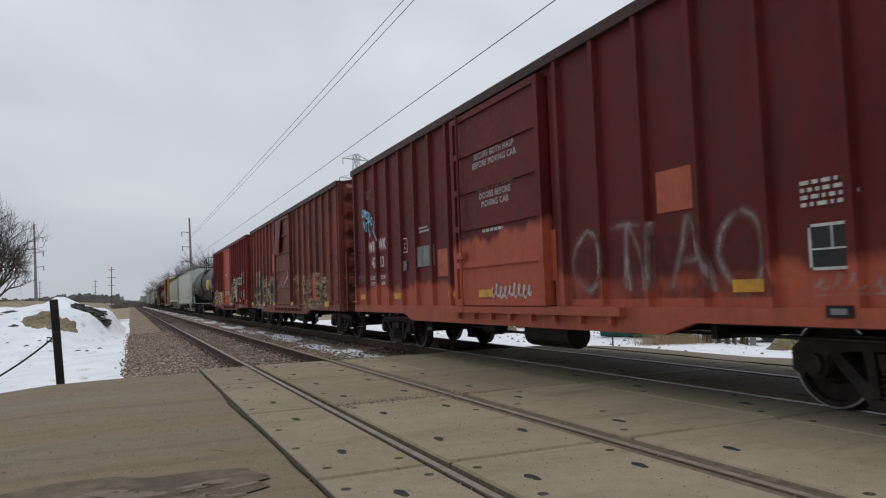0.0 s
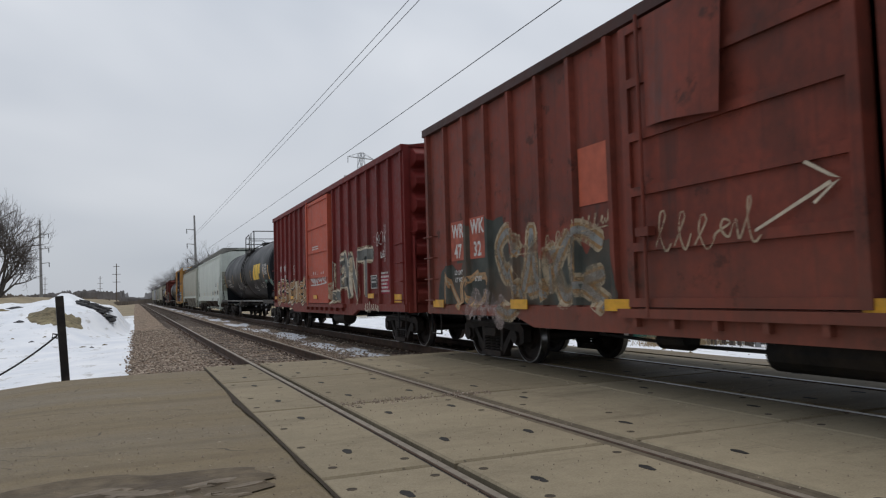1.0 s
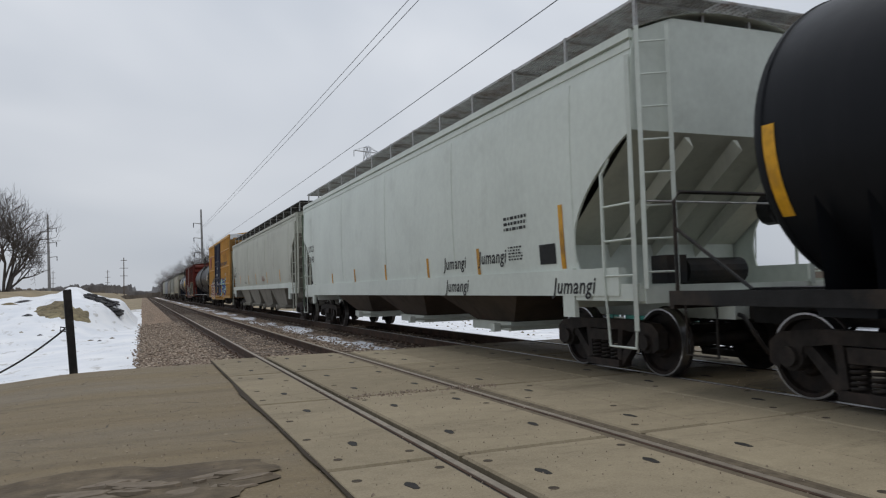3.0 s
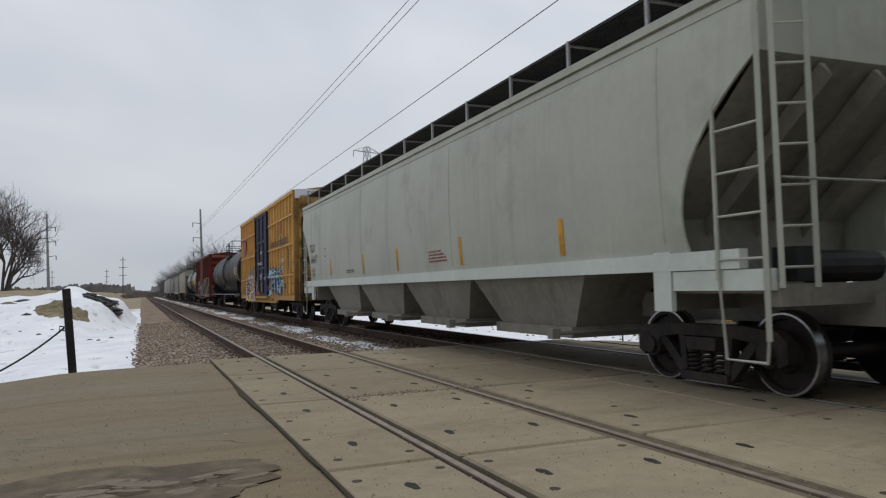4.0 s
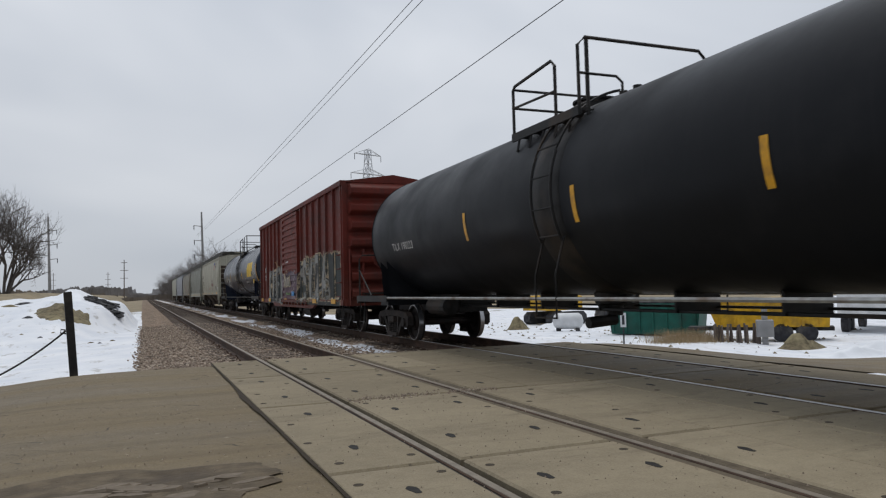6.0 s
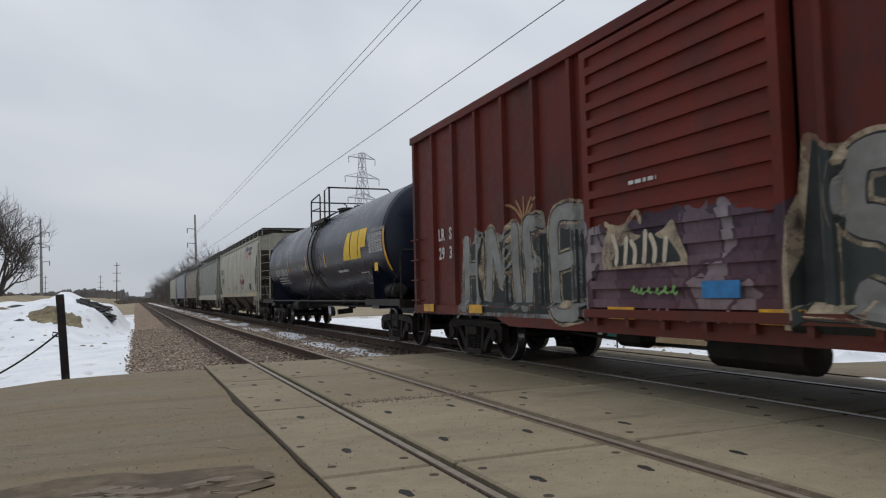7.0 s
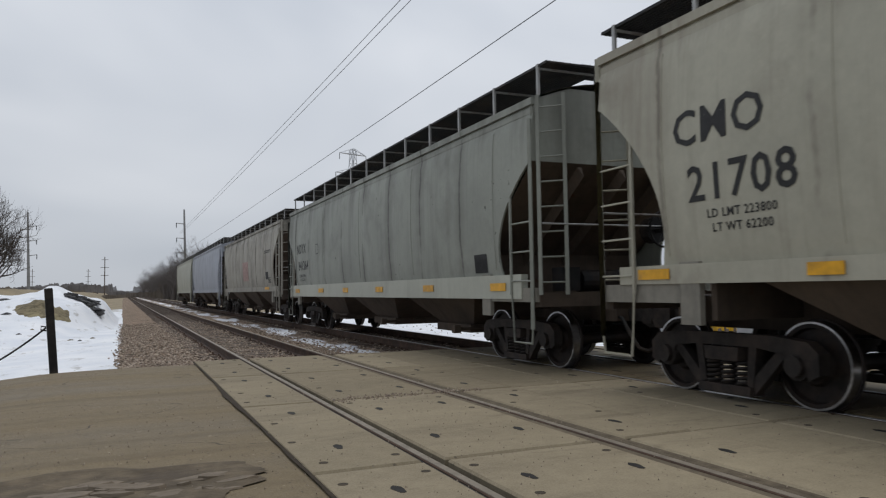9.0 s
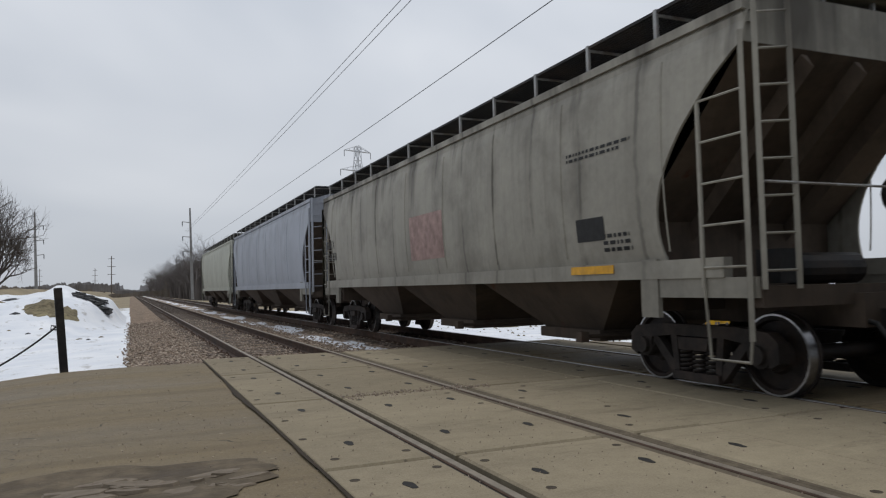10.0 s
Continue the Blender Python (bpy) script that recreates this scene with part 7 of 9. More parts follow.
HOP_GREY = car_paint("hopper_grey", mottle=0.14, col=(0.46, 0.465, 0.395), rust=(0.20, 0.16, 0.12), grime=(0.24, 0.22, 0.19), rust_at=0.74, grime_at=0.66, streak=0.35, foot=0.2)
HOP_TAN = car_paint("hopper_tan", mottle=0.18, seam=(1.9, 0.6, 0.55), drip=(4.0, 1.1, 0.4), col=(0.43, 0.415, 0.335), rust=(0.25, 0.16, 0.10), grime=(0.20, 0.165, 0.13), rust_at=0.74, grime_at=0.66, streak=0.4, foot=0.3)
HOP_DIRTY = car_paint("hopper_dirty", mottle=0.25, drip=(3.9, 1.5, 0.95), seam=(1.2, 0.0, 0.45), col=(0.345, 0.325, 0.275), rust=(0.17, 0.125, 0.09), grime=(0.105, 0.095, 0.08), rust_at=0.70, grime_at=0.60, streak=0.38, foot=0.5)
HOP_BLUE = car_paint("hopper_blue_grey", mottle=0.2, drip=(4.1, 1.5, 0.5), col=(0.38, 0.40, 0.44), rust=(0.20, 0.17, 0.15), grime=(0.20, 0.20, 0.21), rust_at=0.74, grime_at=0.66, streak=0.4, foot=0.3)
# dirty underside brown; the shade below the car is put into it too
UNDER_BROWN = car_paint("dirt_and_shade_brown", (0.112, 0.086, 0.066), rust_at=0.62, grime_at=0.55, streak=0.6, foot=0.5, rough=0.8)
UNDER_TAN = car_paint("road_dirt_tan", (0.25, 0.235, 0.20), rust=(0.16, 0.12, 0.09), rust_at=0.72, grime_at=0.70, streak=0.35, foot=0.0, rough=0.8)
ROOF_DARK = car_paint("roof_dark", (0.07, 0.035, 0.03), rust_at=0.6, grime_at=0.6, streak=0.2, foot=0.0)
XS = -1.512   # just outside the side sheet of a box car
XP = -1.60


FADED_WHITE = simple("spray_faded_white", (0.27, 0.17, 0.15), 0.7, 0, 0.5, 7)


STENCIL_PINK = simple("stencil_pink_red", (0.22, 0.032, 0.034), 0.65, 0, 0.45, 6, (0.15, 0.022, 0.018))


def boxcar_a():
    c = box_car(dict(L=15.8, paint=PAINT_A, roof_paint=ROOF_DARK, posts=8, post_w=0.04, door_ribs=6, door_paint=DOOR_A, door_label="sliding door, dark red above and orange-red below", label="dark red steel boxcar with orange-red repainted panels and graffiti"))
    s0 = 10.1
    def y(s):
        return s - s0
    sk = box_skin(15.8, 1.58, 8)
    # repainted panels between the posts
    for a, b, z0, z1 in ((6.36, 5.66, 1.97, 2.42), (12.6, 12.1, 1.5, 2.0), (8.6, 8.45, 1.3, 2.0)):
        plate(c, "paint_patch", PATCH_RED, XS + 0.004, y(a), y(b), z0, z1, "orange-red repainted panel", 0.005)
    for t, z, sz, yy in (("WR", 2.22, 0.24, 16.62), ("WK", 2.24, 0.24, 15.85), ("47", 1.84, 0.24, 16.5), ("13", 1.84, 0.24, 15.9), ("LD LMT", 1.56, 0.085, 16.6), ("155700", 1.56, 0.085, 15.85), ("LT WT", 1.42, 0.085, 16.6), ("64300", 1.42, 0.085, 15.85)):
        words(t, sz, WHITE_PAINT, c, XS - 0.002, y(yy), z, offset=0.05 * sz, wide=0.84)
    words("C", 0.13, WHITE_PAINT, c, XS - 0.002, y(14.35), 2.13)
    frame_box(c, XS - 0.002, y(14.5), y(14.2), 2.06, 2.36)
    bars(c, FADED_WHITE, XS - 0.002, y(17.1), y(16.52), 3.5, 3.72, 4, seed=3)
    bars(c, WHITE_PAINT, XS - 0.002, y(13.5), y(12.9), 2.38, 2.52, 2, seed=4)
    plate(c, "placard_holder", GREY_PATCH, XS - 0.004, y(13.62), y(12.75), 1.72, 2.12, "bare grey metal placard board", 0.02)
    plate(c, "placard_holder", GREY_PATCH, XS - 0.004, y(14.55), y(14.25), 1.68, 1.88, "bare grey metal placard board", 0.02)
    words("SECURE BOTH HASP\nBEFORE MOVING CAR", 0.10, WHITE_PAINT, c, -1.594, y(10.05), 3.34)
    words("CLOSE AND LOCK\nDOORS BEFORE\nMOVING CAR", 0.10, WHITE_PAINT, c, -1.594, y(10.05), 2.82)
    bars(c, WHITE_PAINT, -1.594, y(10.5), y(9.6), 2.12, 2.2, 1, seed=5)
    for ch, ss, zz, sz in (("O", 17.08, 3.08, 0.17), ("M", 16.90, 3.06, 0.17), ("O", 16.74, 3.0, 0.17), ("R", 16.58, 2.93, 0.19), ("O", 16.42, 2.83, 0.17), ("N", 17.02, 2.78, 0.20), ("S", 16.84, 2.72, 0.18), ("T", 16.66, 2.70, 0.22), ("F", 16.56, 2.54, 0.15)):
        ragged(words(ch, sz * 1.25, CYAN_SPRAY, c, XP + 0.02, y(ss), zz, "spray_letter", 0.006, slant=0.15, wide=0.72, label="thin cyan sprayed letter"), 0.02, 12)
    part("spray_stroke", Geo().add([(XP + 0.02, y(p), z) for p, z in ((16.32, 2.68), (16.30, 2.72), (16.03, 2.46), (16.06, 2.43), (16.33, 2.72), (16.18, 2.92), (16.15, 2.90), (16.30, 2.68))], [(0, 1, 2, 3), (4, 5, 6, 7)]), CYAN_SPRAY, c)
    scribble(c, FADED_WHITE, XS - 0.006, y(17.75), y(17.25), 1.56, 1.73, 15, 6, 0.009)
    for a, b, z0, z1 in ((16.92, 16.36, 2.17, 2.50), (16.16, 15.54, 2.19, 2.53), (16.75, 16.3, 1.80, 2.12), (15.72, 15.5, 1.80, 2.12), (16.85, 16.36, 1.39, 1.68), (16.14, 15.55, 1.39, 1.68)):
        plate(c, "stencil_ground", STENCIL_PINK, XS + 0.0045, y(a), y(b), z0, z1, "dull pink-red block behind the numbers", 0.005)
    scribble(c, WHITE_PAINT, -1.596, y(10.3), y(9.0), 1.06, 1.3, 6, 9, 0.014)
    splash(c, SOFT_MAROON, y(8.15), y(4.8), 1.05, 1.75, sk, "dark maroon overspray", 0.003, 0.2, 5)
    for mat, w in ((HAZE_WHITE, 0.060), (SOFT_WHITE, 0.022)):
        piece(c, (("O", y(8.05), y(7.35)), ("T", y(7.28), y(6.62)), ("N", y(6.95), y(6.45)), ("A", y(6.2), y(5.55)), ("O", y(5.5), y(4.92))), 1.14, 1.9, ((mat, w, 0.005 + 0.04 * (0.060 - w)),), sk, "faded white graffiti outline", 6, 0.05)
    scribble(c, SOFT_WHITE, XS - 0.006, y(4.45), y(3.2), 1.08, 1.24, 12, 7, 0.014, skin=sk)
    plate(c, "lamp_bracket", BLACK_STEEL, -1.575, y(4.27), y(4.02), 0.88, 0.98, "dark recessed bracket", 0.01)
    plate(c, "bracket_plate", GREY_PATCH, -1.586, y(4.22), y(4.07), 0.905, 0.955, "dull grey plate", 0.006)
    for a in (17.6, 15.1, 12.15, 10.7, 5.32):
        plate(c, "reflector", YELLOW_REFLECT, XP if a in (10.7,) else XS - 0.003, y(a), y(a - 0.46), 1.10, 1.22, "yellow reflective strip", 0.008)
    plate(c, "table_board", BLACK_PAINT, XS - 0.003, y(4.44), y(4.02), 1.27, 1.66, "black consolidated stencil with white frame")
    frame_box(c, XS - 0.012, y(4.44), y(4.02), 1.27, 1.66, 0.026)
    for a, b, z0, z1 in ((4.43, 4.03, 1.44, 1.455), (4.22, 4.205, 1.44, 1.66)):
        plate(c, "stencil_rule", WHITE_PAINT, XS - 0.010, y(a), y(b), z0, z1, depth=0.005)
    bars(c, WHITE_PAINT, XS - 0.003, y(4.5), y(3.9), 1.8, 2.05, 4, seed=9)
    enrol(c, s0)


def frame_box(parent, x, ya, yb, z0, z1, w=0.018, mat=None):
    """A thin painted frame on a side."""
    y0, y1 = min(ya, yb), max(ya, yb)
    g = Geo()
    for b in ((y0, y1, z0, z0 + w), (y0, y1, z1 - w, z1), (y0, y0 + w, z0, z1), (y1 - w, y1, z0, z1)):
        g.box(x - 0.004, x, *b)
    return part("stencil_frame", g, mat or WHITE_PAINT, parent)


def boxcar_b():
    c = box_car(dict(L=15.8, paint=PAINT_B, roof_paint=ROOF_DARK, posts=8, post_w=0.04, door_ribs=6, label="brown weathered boxcar with a dented door and faded graffiti"))
    s0 = 27.4
    y = lambda s: s - s0
    for a, b, z0, z1 in ((34.2, 33.55, 1.75, 2.45), (33.4, 32.8, 1.75, 2.45)):
        plate(c, "paint_patch", FADED_RED, XS + 0.003, y(a), y(b), z0, z1, "red number panel", 0.005)
    for t, z, sz, yy in (("WR", 2.16, 0.24, 33.9), ("WK", 2.18, 0.24, 33.1), ("47", 1.80, 0.24, 33.9), ("32", 1.80, 0.24, 33.1), ("LD LMT", 1.5, 0.08, 33.9), ("LT WT", 1.37, 0.08, 33.9), ("67200", 1.37, 0.08, 33.1)):
        words(t, sz, WHITE_PAINT, c, XS - 0.004, y(yy), z, offset=0.04 * sz, wide=0.86)
    sk = box_skin(15.8, 1.58, 8)
    splash(c, OLIVE, y(34.9), y(29.2), 0.98, 1.72, sk, "dark olive-grey graffiti ground", 0.003, 0.35, 3)
    splash(c, OLIVE, y(34.0), y(32.0), 1.7, 2.35, sk, "dark olive-grey graffiti ground", 0.0025, 0.2, 4)
    piece(c, (("S", y(32.3), y(31.6)), ("A", y(31.6), y(30.9)), ("K", y(30.8), y(30.2)), ("E", y(30.1), y(29.4))), 1.0, 1.95, ((SOFT_CREAM, 0.15, 0.006), (SOFT_TAN, 0.10, 0.008), (SOFT_GREY, 0.05, 0.010)), sk, "worn tan and cream graffiti shape", 9, 0.22)
    piece(c, (("N", y(34.6), y(33.7)), ("O", y(33.6), y(32.7))), 0.95, 1.5, ((TAN_SPRAY, 0.06, 0.006), (SOFT_CREAM, 0.02, 0.008)), sk, "worn brown graffiti lines", 10, 0.1)
    piece(c, (("A", y(33.5), y(32.9)), ("N", y(32.8), y(32.2))), 0.75, 1.15, ((SOFT_WHITE, 0.13, 0.0065),), sk, "pale grey graffiti shape", 12, 0.1)
    for k, (a, b, z0, z1, r) in enumerate(((25.5, 24.7, 1.74, 2.02, 0.022), (25.5, 24.85, 1.42, 1.60, 0.016), (25.5, 24.8, 1.22, 1.40, 0.016), (24.55, 23.75, 1.5, 1.95, 0.03))):
        scribble(c, SOFT_CREAM, 0, y(b), y(a), z0, z1, 30 + k, 5, r, skin=sk)
    piece(c, (("D", y(24.3), y(23.6)), ("E", y(23.5), y(22.7)), ("S", y(22.6), y(21.8)), ("K", y(21.7), y(20.9))), 0.95, 1.8, ((SOFT_CREAM, 0.16, 0.006), (SOFT_TAN, 0.11, 0.008), (DARK_FIELD, 0.022, 0.010)), sk, "worn yellow and cream graffiti shape", 13, 0.16)
    # plate bent away from the door
    part("torn_sheet", Geo().grid([[(-1.645 - 0.10 * math.sin(u * 3.0) * (1 - v * 0.6) - 0.10 * u * (1 - v), 1.05 - 1.2 * u, 2.95 + 1.2 * v - 0.12 * u * (1 - v)) for u in np.linspace(0, 1, 10)] for v in np.linspace(0, 1, 8)]), PAINT_B, c, "buckled door sheet", True)
    for sd, a, b, z0, z1, r in ((31, 2.6, 1.9, 1.95, 2.15, 0.012), (32, 1.0, -0.5, 1.55, 2.0, 0.012), (35, 4.4, 3.0, 1.75, 2.05, 0.014)):
        scribble(c, SOFT_CREAM, XS - 0.006 if abs(a) > 1.6 else -1.64, b, a, z0, z1, sd, 5, r)
    part("spray_arrow", Geo().add([(-1.642, y, z) for y, z in ((-0.4, 1.66), (-0.4, 1.69), (-1.2, 2.02), (-1.22, 1.99), (-1.2, 2.05), (-0.95, 2.2), (-0.98, 2.22), (-1.3, 2.02), (-1.05, 1.84), (-1.03, 1.86))], [(0, 1, 2, 3), (4, 5, 6, 7), (7, 8, 9, 3)]), CREAM_PAINT, c)
    plate(c, "paint_patch", PATCH_RED, XS + 0.003, 2.6, 1.9, 2.25, 3.0, "orange-red repainted panel", 0.005)
    plate(c, "paint_patch", PATCH_RED, XS + 0.003, -4.2, -4.9, 1.1, 1.9, "orange-red repainted panel", 0.005)
    for a in (34.9, 31.8, 29.4, 26, 21.0):
        plate(c, "reflector", YELLOW_REFLECT, XP - 0.006, y(a), y(a - 0.5), 0.92, 1.06, "yellow reflective strip", 0.008)
    enrol(c, s0)


def boxcar_c():
    c = box_car(dict(L=15.8, paint=PAINT_C, roof_paint=PAINT_C, posts=8, post_w=0.04, door_ribs=5, door_paint=DOOR_RED, door_label="orange-red sliding door", label="oxide red boxcar with an orange door and large graffiti letters"))
    s0 = 44.5
    y = lambda s: s - s0
    for a, b, z0, z1 in ((51.35, 50.68, 1.2, 2.45), (50.5, 49.82, 1.2, 2.62), (49.6, 49.05, 1.75, 2.15), (47.0, 46.45, 2.2, 2.6)):
        plate(c, "paint_patch", STENCIL_PINK, XS + 0.003, y(a), y(b), z0, z1, "faded red repainted panel", 0.005)
    for t, z, sz, yy in (("WR", 2.14, 0.24, 51.02), ("WK", 2.14, 0.24, 50.2), ("46", 1.77, 0.24, 50.98), ("78", 1.77, 0.24, 50.2), ("LD LMT", 1.5, 0.085, 51.0), ("155300", 1.5, 0.085, 50.2), ("LT WT", 1.37, 0.085, 51.0), ("64700", 1.37, 0.085, 50.2)):
        words(t, sz, WHITE_PAINT, c, XS - 0.004, y(yy), z, offset=0.04 * sz, wide=0.86)
    words("C", 0.14, WHITE_PAINT, c, XS - 0.002, y(48.46), 2.05)
    frame_box(c, XS - 0.002, y(48.62), y(48.3), 1.98, 2.3)
    sk = box_skin(15.8, 1.58, 8)
    piece(c, (("L", y(42.85), y(42.0)), ("A", y(42.05), y(41.1)), ("N", y(41.05), y(40.2)), ("T", y(40.15), y(38.95))), 1.12, 2.2, ((SOFT_CREAM, 0.215, 0.004), (CREAM_PAINT, 0.175, 0.005), (GREY_SPRAY, 0.13, 0.007)), sk, "grey graffiti letter edged in cream", 4, 0.03)
    splash(c, TAN_SPRAY, y(51.9), y(46.2), 0.98, 1.45, sk, "tan and orange graffiti ground", 0.003, 0.3, 9)
    piece(c, (("O", y(51.5), y(50.8)), ("A", y(50.8), y(50.0)), ("N", y(49.9), y(49.2)), ("O", y(49.0), y(48.2)), ("H", y(48.0), y(47.3)), ("O", y(47.2), y(46.4))), 0.98, 1.72, ((DARK_FIELD, 0.165, 0.005), (CREAM_PAINT, 0.135, 0.007), (TAN_SPRAY, 0.095, 0.009)), sk, "tan bubble graffiti letter with dark outline", 5, 0.08)
    for ch, ss, zz, sz in (("8", 38.42, 2.30, 0.36), ("O", 38.12, 2.32, 0.34), ("C", 38.66, 2.40, 0.17), ("K", 37.84, 2.34, 0.30)):
        ragged(words(ch, sz, WHITE_PAINT, c, XP + 0.02, y(ss), zz, "spray_letter", -0.012, slant=0.2, wide=0.9, label="thin white sprayed letter"), 0.03, 9)
    g = Geo()
    for k in range(2):
        g.add([(XP + 0.02, y(37.90 - 0.07 * k) + p, z) for p, z in ((0.0, 1.92), (0.014, 1.92), (-0.03, 2.78), (-0.044, 2.78))], [(0, 1, 2, 3)])
    part("spray_stroke", g, WHITE_PAINT, c)
    scribble(c, WHITE_PAINT, XS - 0.006, y(38.6), y(38.05), 2.05, 2.22, 44, 3, 0.012)
    plate(c, "data_board", BLACK_PAINT, XS - 0.002, y(39.14), y(38.66), 1.33, 1.65, "dark data board in a white frame")
    frame_box(c, XS - 0.010, y(39.14), y(38.66), 1.33, 1.65, 0.02)
    bars(c, WHITE_PAINT, XS - 0.010, y(39.08), y(38.75), 1.45, 1.62, 2, seed=13)
    plate(c, "stencil_ground", simple("stencil_crimson", (0.30, 0.022, 0.045), 0.65, 0, 0.35, 6), XS + 0.003, y(38.38), y(37.66), 1.20, 1.64, "crimson block behind the stencils")
    bars(c, WHITE_PAINT, XS - 0.004, y(38.40), y(37.70), 1.22, 1.72, 6, seed=14)
    scribble(c, CREAM_PAINT, XP - 0.004, y(39.45), y(38.3), 0.76, 1.02, 45, 7, 0.012)
    plate(c, "reflector", YELLOW_REFLECT, XS - 0.004, y(37.42), y(36.96), 1.0, 1.18, "yellow reflective strip", 0.008)
    scribble(c, WHITE_PAINT, -1.606, y(45.4), y(43.3), 1.55, 1.95, 41, 8, 0.022)
    bars(c, WHITE_PAINT, -1.606, y(45.1), y(44.1), 2.62, 2.76, 2, seed=12)
    for a in (51.9, 48.7, 45.0, 39.1):
        plate(c, "reflector", YELLOW_REFLECT, XP - 0.012, y(a), y(a - 0.45), 1.10, 1.21, "yellow reflective strip", 0.008)
    enrol(c, s0)


def logo_blocks(patch, mat, y, z, w, h, slant):
    """A wordless mark: three slanted yellow shapes, a wedge, a block and a flag."""
    a = y + w / 2
    t = w / 3
    for k in range(8):  # wedge that narrows upwards
        f = k / 8
        lo, hi = a - t * (0.98 - 0.10 * f), a - t * (0.04 + 0.42 * f)
        patch("mark", mat, lo - slant * h * f, hi - slant * h * f, z + h * f, z + h * (f + 1 / 8), n=2, slant=slant)
    b = a - t * 1.06
    patch("mark", mat, b - t * 0.92, b, z, z + h, n=6, slant=slant)
    c = a - t * 2.06
    for z0, z1, p, q in ((0.0, 0.36, 0.0, 0.34), (0.36, 1.0, 0.0, 0.92)):
        patch("mark", mat, c - t * q - slant * h * z0, c - t * p - slant * h * z0, z + h * z0, z + h * z1, n=4, slant=slant)


def tank_marks(c, patch, wrapped, s0, number, stripes, big, size=0.17):
    y = lambda s: s - s0
    for s in stripes:
        patch("reflector", YELLOW_REFLECT, y(s) - 0.05, y(s) + 0.05, 2.05, 2.55, "yellow reflective strip")
    wrapped(number, size, WHITE_PAINT, *big)


SPILL = simple("dried_spill", (0.075, 0.073, 0.07), 0.5, 0, 0.6, 5, (0.03, 0.03, 0.03))


def tank_d():
    c, patch, wrapped = tank_car(dict(L=17.7, over=0.6, paint=TANK_BLACK, bright_pipe=True, label="black tank car with a yellow mark and a grey spill"))
    s0 = 62.65
    y = lambda s: s - s0
    tank_marks(c, patch, wrapped, s0, "NATX 990066", (67.2, 63.55, 59.85, 55.9), (y(69.0), 2.15))
    logo_blocks(patch, YELLOW_LOGO, y(58.0), 2.05, 2.3, 0.72, 0.25)
    for k, (a, b, z) in enumerate(((69.6, 68.0, 1.98), (69.4, 67.8, 1.86))):
        for q in np.arange(b, a, 0.16):
            patch("stencil_line", WHITE_PAINT, y(q), y(q) + 0.11, z, z + 0.05, n=1)
    for sd, a, b, z0, z1 in ((51, 65.5, 64.4, 1.6, 2.05), (52, 59.9, 58.8, 1.55, 1.85), (53, 63.3, 62.6, 1.7, 2.0), (54, 57.7, 57.0, 1.6, 1.85)):
        ob = scribble(c, WHITE_PAINT, 0, y(b), y(a), z0, z1, sd, 5, 0.008)
        for v in ob.data.vertices:
            v.co.x = -math.sqrt(max(0.01, 1.479 ** 2 - (v.co.z - 2.52) ** 2))
    for a, k in ((56.25, 0.55), (55.0, 0.62)):  # faded mint-green panels that lean
        patch("paint_patch", MINT_FADED, y(a) - k, y(a), 1.28, 1.98, "faded mint-green painted panel", 8, 0.42)
    placard(c, patch, y(55.45))
    for a, b, z0, z1 in ((56.79, 56.27, 1.63, 1.65), (56.79, 56.27, 1.87, 1.89), (56.79, 56.77, 1.63, 1.89), (56.29, 56.27, 1.63, 1.89), (56.56, 56.54, 1.70, 1.89), (56.77, 56.29, 1.70, 1.715)):
        patch("stencil_frame", WHITE_PAINT, y(b), y(a), z0, z1, n=3)
    for a in (54.5, 70.95):
        patch("reflector", YELLOW_REFLECT, y(a), y(a + 0.14), 1.75, 2.6, "yellow reflective strip")
    # spill: grey streaks below the platform
    rng = random.Random(8)
    for k in range(14):
        a = rng.uniform(-1.3, 0.1)
        patch("spill_streak", SPILL if k % 3 else BLACK_PAINT, a, a + rng.uniform(0.02, 0.07), rng.uniform(2.0, 2.6), rng.uniform(2.7, 3.4), "dried grey spill", 8, rng.uniform(-0.15, 0.15))
    enrol(c, s0)


def tank_h():
    c, patch, wrapped = tank_car(dict(L=17.0, paint=TANK_BLACK, bright_pipe=True, label="black cylindrical tank car with yellow strips and a white data panel"))
    s0 = 141.6
    y = lambda s: s - s0
    tank_marks(c, patch, wrapped, s0, "TILX 190223", (144.0, 140.4, 137.1), (y(147.5), 2.1))
    placard(c, patch, y(134.9))
    patch("reflector", YELLOW_REFLECT, y(133.9), y(134.05), 1.75, 2.75, "yellow reflective strip")
    enrol(c, s0)


def placard(c, patch, yc):
    """White ruled data panel."""
    for i in range(7):
        patch("panel_line", WHITE_PAINT, yc - 0.55, yc + 0.55, 2.22 + i * 0.075, 2.232 + i * 0.075, n=1)
    for i in range(6):
        patch("panel_line", WHITE_PAINT, yc - 0.55 + i * 0.218, yc - 0.54 + i * 0.218, 2.22, 2.682, n=4)
    rng = random.Random(2)
    for i in range(6):
        for k in range(5):
            a = yc - 0.52 + k * 0.218
            patch("panel_text", WHITE_PAINT, a, a + rng.uniform(0.08, 0.17), 2.245 + i * 0.075, 2.275 + i * 0.075, n=1)


